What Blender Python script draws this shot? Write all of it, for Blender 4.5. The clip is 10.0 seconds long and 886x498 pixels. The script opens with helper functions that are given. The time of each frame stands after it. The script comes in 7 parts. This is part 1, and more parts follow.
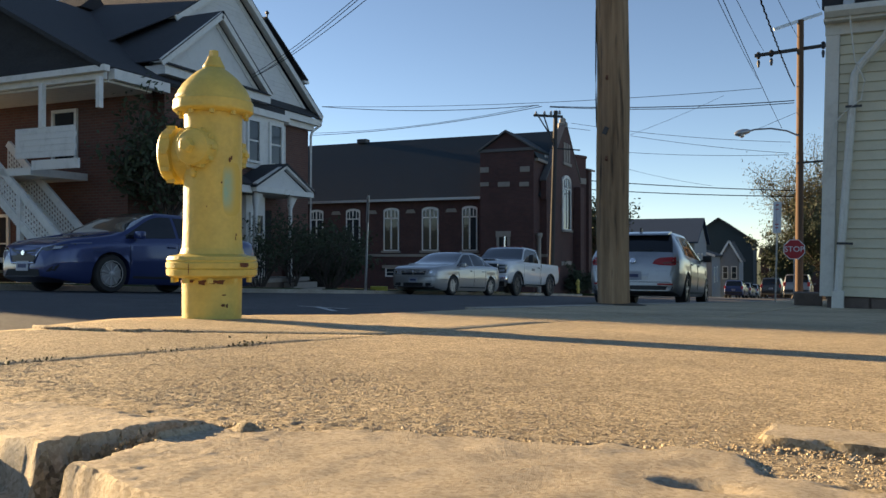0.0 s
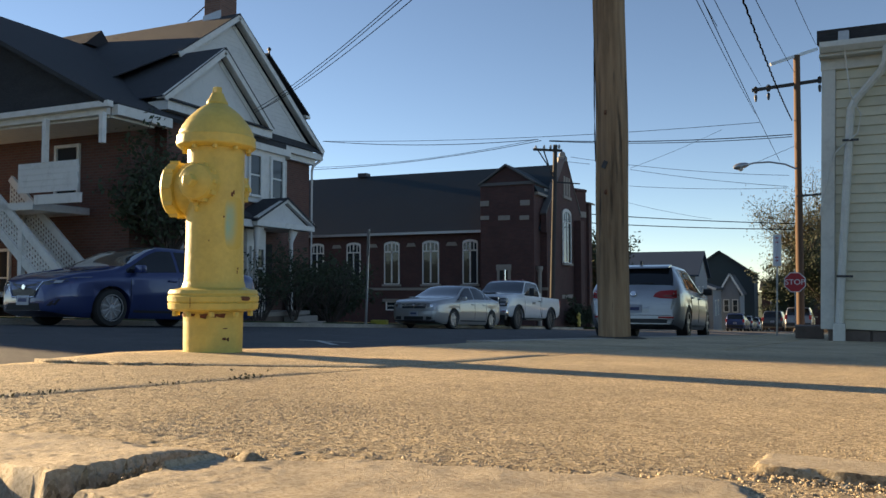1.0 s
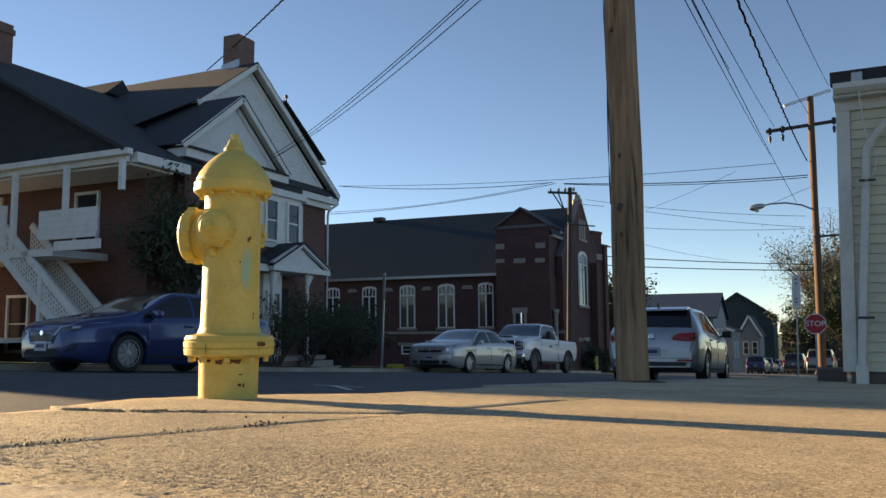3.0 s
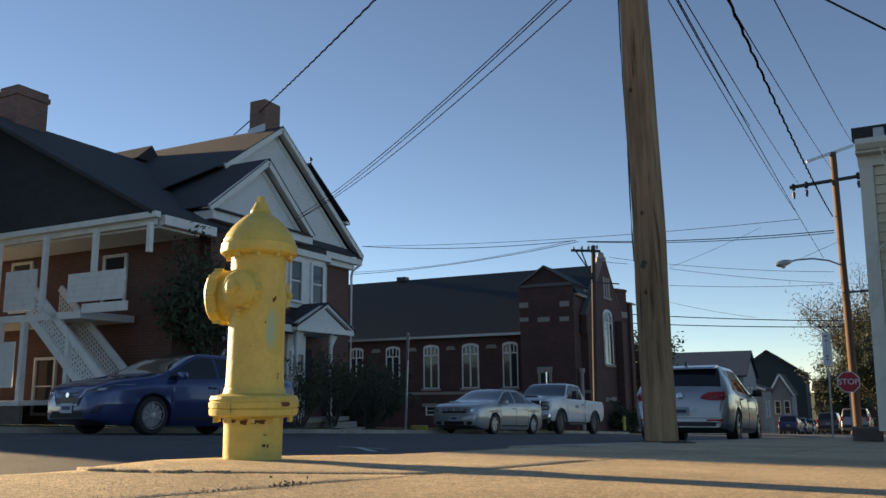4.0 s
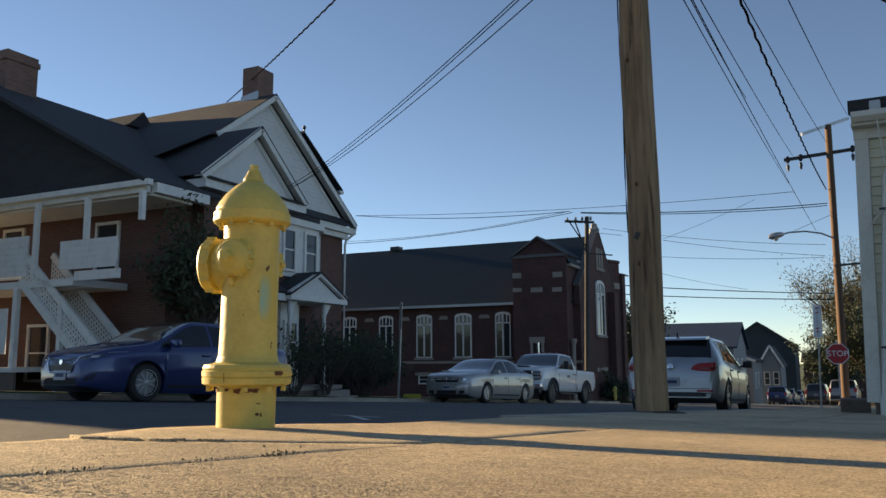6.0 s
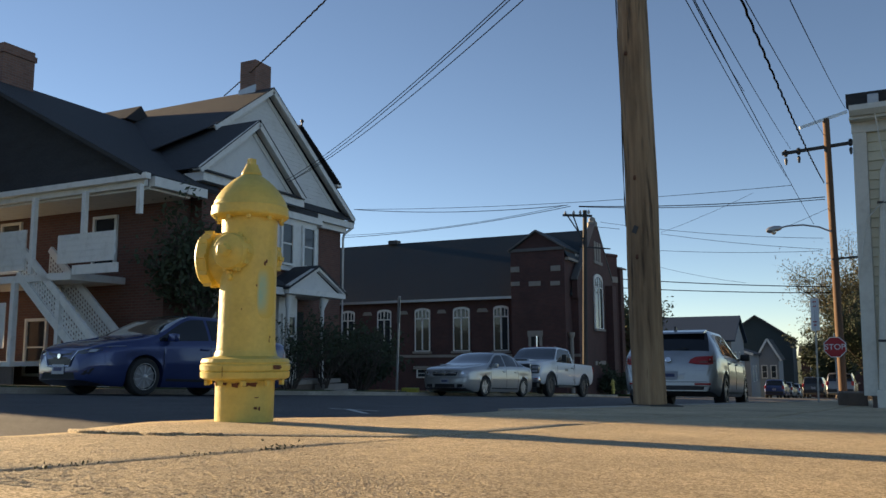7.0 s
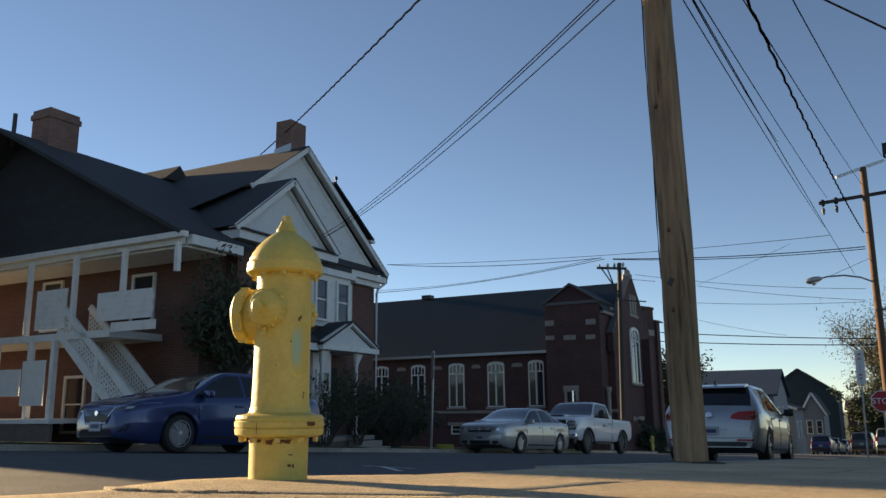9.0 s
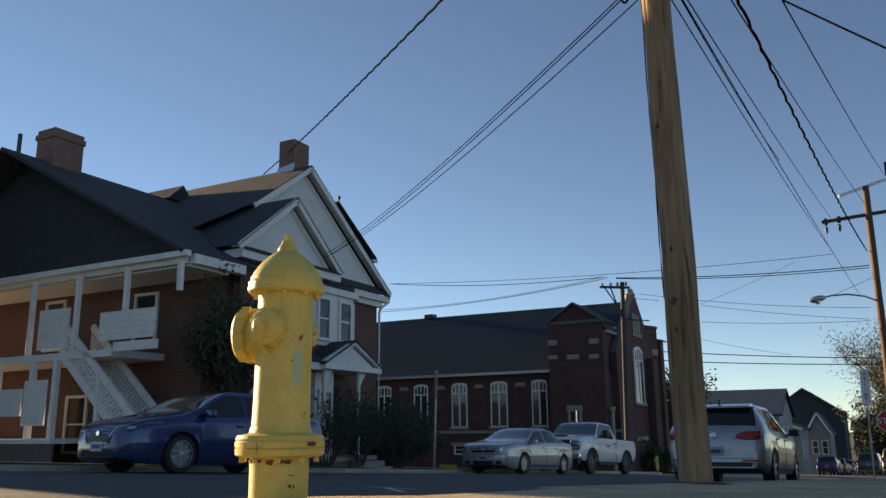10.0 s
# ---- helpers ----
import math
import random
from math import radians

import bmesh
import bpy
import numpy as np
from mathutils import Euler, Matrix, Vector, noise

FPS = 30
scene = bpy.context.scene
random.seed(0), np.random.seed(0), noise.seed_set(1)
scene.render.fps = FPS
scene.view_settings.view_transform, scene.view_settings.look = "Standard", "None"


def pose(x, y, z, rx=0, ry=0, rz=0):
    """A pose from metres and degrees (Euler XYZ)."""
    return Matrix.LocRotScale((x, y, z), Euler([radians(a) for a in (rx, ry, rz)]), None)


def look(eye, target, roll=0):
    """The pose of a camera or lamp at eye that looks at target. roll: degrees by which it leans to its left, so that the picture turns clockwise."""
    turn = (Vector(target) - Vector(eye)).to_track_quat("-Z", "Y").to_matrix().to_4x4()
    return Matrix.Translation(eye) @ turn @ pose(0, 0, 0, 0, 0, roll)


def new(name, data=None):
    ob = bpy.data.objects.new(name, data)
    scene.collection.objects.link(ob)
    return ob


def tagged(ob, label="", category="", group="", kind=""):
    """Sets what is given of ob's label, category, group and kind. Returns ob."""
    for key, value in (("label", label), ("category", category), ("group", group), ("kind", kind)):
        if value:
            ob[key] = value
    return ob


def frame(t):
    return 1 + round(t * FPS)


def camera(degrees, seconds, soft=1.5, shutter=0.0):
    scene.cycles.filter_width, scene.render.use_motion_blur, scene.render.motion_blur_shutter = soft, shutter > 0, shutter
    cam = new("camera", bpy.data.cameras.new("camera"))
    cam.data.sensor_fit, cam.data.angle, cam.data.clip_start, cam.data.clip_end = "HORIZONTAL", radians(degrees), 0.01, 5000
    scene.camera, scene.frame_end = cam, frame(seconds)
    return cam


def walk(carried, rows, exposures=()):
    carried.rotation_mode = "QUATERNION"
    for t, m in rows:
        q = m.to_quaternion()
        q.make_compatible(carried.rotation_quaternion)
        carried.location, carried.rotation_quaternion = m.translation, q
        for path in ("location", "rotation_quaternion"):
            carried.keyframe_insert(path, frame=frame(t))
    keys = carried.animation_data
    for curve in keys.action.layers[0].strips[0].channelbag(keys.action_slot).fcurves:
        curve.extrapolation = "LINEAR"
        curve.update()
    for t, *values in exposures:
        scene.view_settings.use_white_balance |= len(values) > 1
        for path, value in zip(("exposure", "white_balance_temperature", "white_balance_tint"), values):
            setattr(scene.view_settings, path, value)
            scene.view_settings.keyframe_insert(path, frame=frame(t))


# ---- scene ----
cam = camera(58.1, 10.0)
METRES, EYE, TILT, LEAN, TURN = 8.0, 1.5, 0.0, 0.0, 0.0
PATH = [
    (0, (-0.037, 0.056, 0.112), (-0.833, 1.891, 0.125), -0.0),
    (0.5, (-0.035, 0.048, 0.113), (-0.829, 1.881, 0.208), -0.0),
    (1, (-0.03, 0.042, 0.111), (-0.826, 1.874, 0.208), -0.1),
    (1.5, (-0.03, 0.041, 0.112), (-0.832, 1.868, 0.25), -0.2),
    (2, (-0.035, 0.049, 0.114), (-0.858, 1.861, 0.309), -0.3),
    (3.5, (-0.028, 0.039, 0.113), (-0.86, 1.845, 0.328), -0.5),
    (4, (-0.024, 0.031, 0.11), (-0.894, 1.797, 0.463), -0.7),
    (4.5, (-0.026, 0.035, 0.112), (-0.924, 1.777, 0.511), -0.6),
    (5, (-0.021, 0.026, 0.11), (-0.911, 1.783, 0.456), -0.3),
    (5.5, (-0.029, 0.039, 0.112), (-0.899, 1.814, 0.414), -0.3),
    (7, (-0.032, 0.042, 0.113), (-0.89, 1.829, 0.376), -0.4),
    (7.5, (-0.029, 0.038, 0.111), (-0.902, 1.816, 0.392), -0.4),
    (8, (-0.02, 0.025, 0.111), (-0.915, 1.785, 0.424), -0.5),
    (8.5, (-0.037, 0.047, 0.113), (-0.948, 1.792, 0.469), -0.5),
    (9, (-0.03, 0.04, 0.113), (-0.951, 1.77, 0.511), -0.6),
    (9.5, (-0.031, 0.04, 0.112), (-0.955, 1.762, 0.542), -0.5),
    (10, (-0.028, 0.045, 0.113), (-0.95, 1.763, 0.558), -0.6),
]
walk(cam, [(t, look(eye, target, roll)) for t, eye, target, roll in PATH],
     [(0, 1.5, 7950, 10), (1.5, 1.45, 7950, 10), (3.5, 1.4, 7850, 10), (4.5, 1.25, 7900, 10), (7.0, 1.32, 7900, 10), (10, 1.22, 7900, 10)])

# ---- world, sun, exposure ----
SUN_EL, SUN_AZ = radians(11.5), math.atan2(-1.0, 0.185)   # azimuth from +Y towards +X
SUN_DIR = Vector((math.sin(SUN_AZ) * math.cos(SUN_EL), math.cos(SUN_AZ) * math.cos(SUN_EL), math.sin(SUN_EL)))
world = bpy.data.worlds.new("world")
scene.world = world
world.use_nodes = True
wn = world.node_tree
sky = wn.nodes.new("ShaderNodeTexSky")
sky.sky_type, sky.sun_disc = "NISHITA", False
sky.sun_elevation, sky.sun_rotation = SUN_EL + radians(6), SUN_AZ
sky.air_density, sky.dust_density, sky.ozone_density = 0.65, 0.0, 2.7
wn.nodes["Background"].inputs["Strength"].default_value = 0.07
wn.links.new(sky.outputs["Color"], wn.nodes["Background"].inputs["Color"])
sun_data = bpy.data.lights.new("sun", "SUN")
sun_data.energy, sun_data.angle, sun_data.color = 5.2, radians(0.6), (1.0, 0.79, 0.53)
sun_ob = new("sun", sun_data)
sun_ob.matrix_world = look(SUN_DIR * 60, (0, 0, 0))


# ---- materials ----
def srgb(r, g, b):
    return tuple((c / 12.92 if c <= 0.04045 else ((c + 0.055) / 1.055) ** 2.4) for c in (r / 255, g / 255, b / 255)) + (1,)


def material(name, base, rough=0.6, metal=0.0, var=0.12, scale=3.0, fine=40.0, bump=0.15, dirt=None, dirt_amount=0.45,
             spec=0.5, coat=0.0, stretch=(1, 1, 1), bump_dist=0.01, island=0.0, rough_var=0.12):
    """A surface with two scales of variation, fine relief and stains."""
    m = bpy.data.materials.new(name)
    m.use_nodes = True
    nt = m.node_tree
    n, l = nt.nodes, nt.links
    b = n["Principled BSDF"]
    b.inputs["Roughness"].default_value, b.inputs["Metallic"].default_value = rough, metal
    b.inputs["Specular IOR Level"].default_value = spec
    b.inputs["Coat Weight"].default_value, b.inputs["Coat Roughness"].default_value = coat, 0.06
    tc = n.new("ShaderNodeTexCoord")
    mp = n.new("ShaderNodeMapping")
    mp.inputs["Scale"].default_value = stretch
    l.new(tc.outputs["Object"], mp.inputs["Vector"])
    big, small = n.new("ShaderNodeTexNoise"), n.new("ShaderNodeTexNoise")
    big.inputs["Scale"].default_value, big.inputs["Detail"].default_value = scale, 5
    small.inputs["Scale"].default_value, small.inputs["Detail"].default_value = fine, 6
    for t in (big, small):
        l.new(mp.outputs["Vector"], t.inputs["Vector"])
    mixn = n.new("ShaderNodeMath")
    mixn.operation = "ADD"
    l.new(big.outputs["Fac"], mixn.inputs[0])
    l.new(small.outputs["Fac"], mixn.inputs[1])
    rng = n.new("ShaderNodeMapRange")
    rng.inputs["From Min"].default_value, rng.inputs["From Max"].default_value = 0.65, 1.35
    rng.inputs["To Min"].default_value, rng.inputs["To Max"].default_value = 1 - var, 1 + var
    l.new(mixn.outputs[0], rng.inputs["Value"])
    value = rng.outputs["Result"]
    if island:
        oi = n.new("ShaderNodeObjectInfo")
        r2 = n.new("ShaderNodeMapRange")
        r2.inputs["To Min"].default_value, r2.inputs["To Max"].default_value = 1 - island, 1 + island
        l.new(oi.outputs["Random"], r2.inputs["Value"])
        mul = n.new("ShaderNodeMath")
        mul.operation = "MULTIPLY"
        l.new(value, mul.inputs[0])
        l.new(r2.outputs["Result"], mul.inputs[1])
        value = mul.outputs[0]
    col = n.new("ShaderNodeVectorMath")
    col.operation = "SCALE"
    col.inputs[0].default_value = base[:3]
    l.new(value, col.inputs["Scale"])
    out = col.outputs["Vector"]
    if dirt:
        stain = n.new("ShaderNodeTexNoise")
        stain.inputs["Scale"].default_value, stain.inputs["Detail"].default_value = scale * 2.3, 8
        stain.inputs["Roughness"].default_value = 0.65
        l.new(mp.outputs["Vector"], stain.inputs["Vector"])
        ramp = n.new("ShaderNodeMapRange")
        ramp.inputs["From Min"].default_value, ramp.inputs["From Max"].default_value = 0.5, 0.72
        ramp.inputs["To Max"].default_value = dirt_amount
        l.new(stain.outputs["Fac"], ramp.inputs["Value"])
        mx = n.new("ShaderNodeMix")
        mx.data_type = "RGBA"
        mx.inputs["B"].default_value = dirt
        l.new(ramp.outputs["Result"], mx.inputs["Factor"])
        l.new(out, mx.inputs["A"])
        out = mx.outputs["Result"]
    l.new(out, b.inputs["Base Color"])
    rr = n.new("ShaderNodeMapRange")
    rr.inputs["To Min"].default_value, rr.inputs["To Max"].default_value = max(0.02, rough - rough_var), min(1, rough + rough_var)
    l.new(big.outputs["Fac"], rr.inputs["Value"])
    l.new(rr.outputs["Result"], b.inputs["Roughness"])
    if bump:
        bp = n.new("ShaderNodeBump")
        bp.inputs["Strength"].default_value, bp.inputs["Distance"].default_value = bump, bump_dist
        l.new(small.outputs["Fac"], bp.inputs["Height"])
        l.new(bp.outputs["Normal"], b.inputs["Normal"])
    return m


def brick_material(name, c1, c2, mortar, bw=0.21, bh=0.075):
    """Brickwork far off: courses in colour and relief, on walls along either axis."""
    m = bpy.data.materials.new(name)
    m.use_nodes = True
    n, l = m.node_tree.nodes, m.node_tree.links
    b = n["Principled BSDF"]
    b.inputs["Roughness"].default_value = 0.85
    g = n.new("ShaderNodeNewGeometry")
    sep, nor = n.new("ShaderNodeSeparateXYZ"), n.new("ShaderNodeSeparateXYZ")
    l.new(g.outputs["Position"], sep.inputs[0])
    add = n.new("ShaderNodeMath")
    l.new(sep.outputs["X"], add.inputs[0])
    l.new(sep.outputs["Y"], add.inputs[1])
    comb = n.new("ShaderNodeCombineXYZ")
    l.new(add.outputs[0], comb.inputs["X"])
    l.new(sep.outputs["Z"], comb.inputs["Y"])
    t = n.new("ShaderNodeTexBrick")
    t.inputs["Color1"].default_value, t.inputs["Color2"].default_value, t.inputs["Mortar"].default_value = c1, c2, mortar
    t.inputs["Scale"].default_value, t.inputs["Mortar Size"].default_value = 1.0, 0.008
    t.inputs["Brick Width"].default_value, t.inputs["Row Height"].default_value = bw, bh
    l.new(comb.outputs[0], t.inputs["Vector"])
    ns = n.new("ShaderNodeTexNoise")
    ns.inputs["Scale"].default_value, ns.inputs["Detail"].default_value = 0.8, 6
    l.new(g.outputs["Position"], ns.inputs["Vector"])
    mr = n.new("ShaderNodeMapRange")
    mr.inputs["To Min"].default_value, mr.inputs["To Max"].default_value = 0.65, 1.3
    l.new(ns.outputs["Fac"], mr.inputs["Value"])
    sc = n.new("ShaderNodeVectorMath")
    sc.operation = "SCALE"
    l.new(t.outputs["Color"], sc.inputs[0])
    l.new(mr.outputs["Result"], sc.inputs["Scale"])
    l.new(sc.outputs["Vector"], b.inputs["Base Color"])
    bp = n.new("ShaderNodeBump")
    bp.inputs["Strength"].default_value, bp.inputs["Distance"].default_value, bp.invert = 0.5, 0.01, True
    l.new(t.outputs["Fac"], bp.inputs["Height"])
    l.new(bp.outputs["Normal"], b.inputs["Normal"])
    return m


def concrete_material(name, base, dark, light, grain=260.0, relief=0.9):
    """Worn sidewalk concrete: exposed sand and small stones, stains and pores."""
    m = bpy.data.materials.new(name)
    m.use_nodes = True
    n, l = m.node_tree.nodes, m.node_tree.links
    b = n["Principled BSDF"]
    b.inputs["Roughness"].default_value = 0.78
    g = n.new("ShaderNodeNewGeometry")
    vor = n.new("ShaderNodeTexVoronoi")
    vor.inputs["Scale"].default_value = grain
    fine = n.new("ShaderNodeTexNoise")
    fine.inputs["Scale"].default_value, fine.inputs["Detail"].default_value, fine.inputs["Roughness"].default_value = grain * 0.9, 6, 0.75
    mid = n.new("ShaderNodeTexNoise")
    mid.inputs["Scale"].default_value, mid.inputs["Detail"].default_value = 24, 6
    big = n.new("ShaderNodeTexNoise")
    big.inputs["Scale"].default_value, big.inputs["Detail"].default_value = 1.7, 6
    for t in (vor, fine, mid, big):
        l.new(g.outputs["Position"], t.inputs["Vector"])
    ramp = n.new("ShaderNodeValToRGB")
    ramp.color_ramp.elements[0].position, ramp.color_ramp.elements[0].color = 0.2, dark
    ramp.color_ramp.elements[1].position, ramp.color_ramp.elements[1].color = 0.78, light
    e = ramp.color_ramp.elements.new(0.45)
    e.color = base
    sepc = n.new("ShaderNodeSeparateColor")
    l.new(vor.outputs["Color"], sepc.inputs[0])
    mixa = n.new("ShaderNodeMix")
    mixa.inputs["Factor"].default_value = 0.55
    l.new(sepc.outputs["Red"], mixa.inputs["A"])
    l.new(fine.outputs["Fac"], mixa.inputs["B"])
    l.new(mixa.outputs["Result"], ramp.inputs["Fac"])
    mr = n.new("ShaderNodeMapRange")
    mr.inputs["From Min"].default_value, mr.inputs["From Max"].default_value = 0.3, 0.7
    mr.inputs["To Min"].default_value, mr.inputs["To Max"].default_value = 0.72, 1.2
    l.new(big.outputs["Fac"], mr.inputs["Value"])
    mr2 = n.new("ShaderNodeMapRange")
    mr2.inputs["From Min"].default_value, mr2.inputs["From Max"].default_value = 0.3, 0.7
    mr2.inputs["To Min"].default_value, mr2.inputs["To Max"].default_value = 0.85, 1.12
    l.new(mid.outputs["Fac"], mr2.inputs["Value"])
    mul = n.new("ShaderNodeMath")
    mul.operation = "MULTIPLY"
    l.new(mr.outputs["Result"], mul.inputs[0])
    l.new(mr2.outputs["Result"], mul.inputs[1])
    sc = n.new("ShaderNodeVectorMath")
    sc.operation = "SCALE"
    l.new(ramp.outputs["Color"], sc.inputs[0])
    l.new(mul.outputs[0], sc.inputs["Scale"])
    l.new(sc.outputs["Vector"], b.inputs["Base Color"])
    b1, b2 = n.new("ShaderNodeBump"), n.new("ShaderNodeBump")
    b1.inputs["Strength"].default_value, b1.inputs["Distance"].default_value = relief, 0.0055
    b2.inputs["Strength"].default_value, b2.inputs["Distance"].default_value = relief * 0.25, 0.002
    l.new(fine.outputs["Fac"], b1.inputs["Height"])
    l.new(mid.outputs["Fac"], b2.inputs["Height"])
    l.new(b2.outputs["Normal"], b1.inputs["Normal"])
    l.new(b1.outputs["Normal"], b.inputs["Normal"])
    return m


def glass_material(name, tint=(0.03, 0.035, 0.04, 1), rough=0.04):
    m = bpy.data.materials.new(name)
    m.use_nodes = True
    n, l = m.node_tree.nodes, m.node_tree.links
    b = n["Principled BSDF"]
    b.inputs["Base Color"].default_value = tint
    b.inputs["Roughness"].default_value = rough
    b.inputs["Specular IOR Level"].default_value = 0.6
    tc, ns, bp = n.new("ShaderNodeTexCoord"), n.new("ShaderNodeTexNoise"), n.new("ShaderNodeBump")
    ns.inputs["Scale"].default_value = 1.5
    bp.inputs["Strength"].default_value, bp.inputs["Distance"].default_value = 0.06, 0.05
    l.new(tc.outputs["Object"], ns.inputs["Vector"])
    l.new(ns.outputs["Fac"], bp.inputs["Height"])
    l.new(bp.outputs["Normal"], b.inputs["Normal"])
    return m


CONCRETE = concrete_material("sidewalk_concrete", (0.46, 0.35, 0.205, 1), (0.13, 0.09, 0.05, 1), (0.78, 0.64, 0.43, 1), 330.0, 1.0)
CONCRETE_SMOOTH = concrete_material("smooth_concrete", (0.44, 0.36, 0.25, 1), (0.3, 0.235, 0.155, 1), (0.54, 0.46, 0.34, 1), 420.0, 0.6)
KERB = concrete_material("kerb_concrete", (0.38, 0.34, 0.28, 1), (0.2, 0.17, 0.13, 1), (0.5, 0.46, 0.4, 1), 200.0, 0.7)
SOIL = material("joint_soil", (0.07, 0.055, 0.04, 1), 0.95, bump=0.8, fine=160, bump_dist=0.01)
ASPHALT = concrete_material("asphalt", (0.058, 0.056, 0.054, 1), (0.026, 0.025, 0.024, 1), (0.115, 0.11, 0.105, 1), 130.0, 1.0)
ROADPAINT = material("road_paint", (0.55, 0.54, 0.5, 1), 0.7, dirt=(0.12, 0.12, 0.12, 1), dirt_amount=0.8, scale=6)
GRASS = material("grass", (0.05, 0.075, 0.025, 1), 0.9, var=0.35, scale=2, fine=60, bump=1, bump_dist=0.05, dirt=(0.11, 0.1, 0.05, 1))
YELLOW = material("hydrant_yellow_paint", (0.6, 0.465, 0.115, 1), 0.5, var=0.1, scale=9, fine=70, bump=0.4, bump_dist=0.003,
                  dirt=(0.42, 0.31, 0.08, 1), dirt_amount=0.45, spec=0.4)
RUST = material("rust", (0.13, 0.05, 0.025, 1), 0.9, var=0.3, fine=120, bump=0.6)
def spray_paint(name, under, over):
    """A soft sprayed spot of paint that thins out towards its rim."""
    m = bpy.data.materials.new(name)
    m.use_nodes = True
    n, l = m.node_tree.nodes, m.node_tree.links
    b = n["Principled BSDF"]
    b.inputs["Roughness"].default_value = 0.6
    tc, ns = n.new("ShaderNodeTexCoord"), n.new("ShaderNodeTexNoise")
    ns.inputs["Scale"].default_value, ns.inputs["Detail"].default_value = 22, 6
    l.new(tc.outputs["Object"], ns.inputs["Vector"])
    sep = n.new("ShaderNodeSeparateXYZ")
    l.new(tc.outputs["Generated"], sep.inputs[0])
    fall = None
    for axis in ("X", "Z"):
        a = n.new("ShaderNodeMath")
        a.operation = "PINGPONG"
        a.inputs[1].default_value = 0.5
        l.new(sep.outputs[axis], a.inputs[0])
        r = n.new("ShaderNodeMapRange")
        r.interpolation_type = "SMOOTHSTEP"
        r.inputs["From Max"].default_value = 0.36
        l.new(a.outputs[0], r.inputs["Value"])
        if fall is None:
            fall = r.outputs["Result"]
        else:
            mu = n.new("ShaderNodeMath")
            mu.operation = "MULTIPLY"
            l.new(fall, mu.inputs[0])
            l.new(r.outputs["Result"], mu.inputs[1])
            fall = mu.outputs[0]
    mr = n.new("ShaderNodeMapRange")
    mr.inputs["From Min"].default_value, mr.inputs["From Max"].default_value = 0.25, 0.65
    mr.inputs["To Min"].default_value, mr.inputs["To Max"].default_value = 0.45, 1.0
    l.new(ns.outputs["Fac"], mr.inputs["Value"])
    mu = n.new("ShaderNodeMath")
    mu.operation = "MULTIPLY"
    l.new(fall, mu.inputs[0])
    l.new(mr.outputs["Result"], mu.inputs[1])
    mx = n.new("ShaderNodeMix")
    mx.data_type = "RGBA"
    mx.inputs["A"].default_value, mx.inputs["B"].default_value = under, over
    l.new(mu.outputs[0], mx.inputs["Factor"])
    l.new(mx.outputs["Result"], b.inputs["Base Color"])
    return m


TEAL = spray_paint("teal_spray_paint", (0.56, 0.42, 0.085, 1), (0.2, 0.46, 0.38, 1))

def split_wood(name, pale, mid, dark):
    """Weathered pole wood: long fibres, dark checks that run with the grain, warm stains."""
    m = bpy.data.materials.new(name)
    m.use_nodes = True
    n, l = m.node_tree.nodes, m.node_tree.links
    b = n["Principled BSDF"]
    b.inputs["Roughness"].default_value = 0.85
    tc = n.new("ShaderNodeTexCoord")
    layers = []
    for stretch, scale, detail in (((1, 1, 0.05), 26.0, 8), ((1, 1, 0.07), 17.0, 4), ((1, 1, 0.25), 4.0, 5)):
        mp, ns = n.new("ShaderNodeMapping"), n.new("ShaderNodeTexNoise")
        mp.inputs["Scale"].default_value = stretch
        ns.inputs["Scale"].default_value, ns.inputs["Detail"].default_value = scale, detail
        ns.inputs["Roughness"].default_value = 0.6
        l.new(tc.outputs["Object"], mp.inputs["Vector"])
        l.new(mp.outputs["Vector"], ns.inputs["Vector"])
        layers.append(ns)
    fibre, check, stain = layers
    ramp = n.new("ShaderNodeValToRGB")
    ramp.color_ramp.elements[0].position, ramp.color_ramp.elements[0].color = 0.3, mid
    ramp.color_ramp.elements[1].position, ramp.color_ramp.elements[1].color = 0.68, pale
    l.new(fibre.outputs["Fac"], ramp.inputs["Fac"])
    band = n.new("ShaderNodeMapRange")
    band.inputs["From Min"].default_value, band.inputs["From Max"].default_value = 0.58, 0.7
    l.new(check.outputs["Fac"], band.inputs["Value"])
    mx = n.new("ShaderNodeMix")
    mx.data_type = "RGBA"
    mx.inputs["B"].default_value = dark
    l.new(band.outputs["Result"], mx.inputs["Factor"])
    l.new(ramp.outputs["Color"], mx.inputs["A"])
    tone = n.new("ShaderNodeMapRange")
    tone.inputs["From Min"].default_value, tone.inputs["From Max"].default_value = 0.3, 0.7
    tone.inputs["To Min"].default_value, tone.inputs["To Max"].default_value = 0.65, 1.3
    l.new(stain.outputs["Fac"], tone.inputs["Value"])
    sc = n.new("ShaderNodeVectorMath")
    sc.operation = "SCALE"
    l.new(mx.outputs["Result"], sc.inputs[0])
    l.new(tone.outputs["Result"], sc.inputs["Scale"])
    l.new(sc.outputs["Vector"], b.inputs["Base Color"])
    b1, b2 = n.new("ShaderNodeBump"), n.new("ShaderNodeBump")
    b1.inputs["Strength"].default_value, b1.inputs["Distance"].default_value = 0.6, 0.006
    b2.inputs["Strength"].default_value, b2.inputs["Distance"].default_value, b2.invert = 0.9, 0.015, True
    l.new(fibre.outputs["Fac"], b1.inputs["Height"])
    l.new(band.outputs["Result"], b2.inputs["Height"])
    l.new(b1.outputs["Normal"], b2.inputs["Normal"])
    l.new(b2.outputs["Normal"], b.inputs["Normal"])
    return m


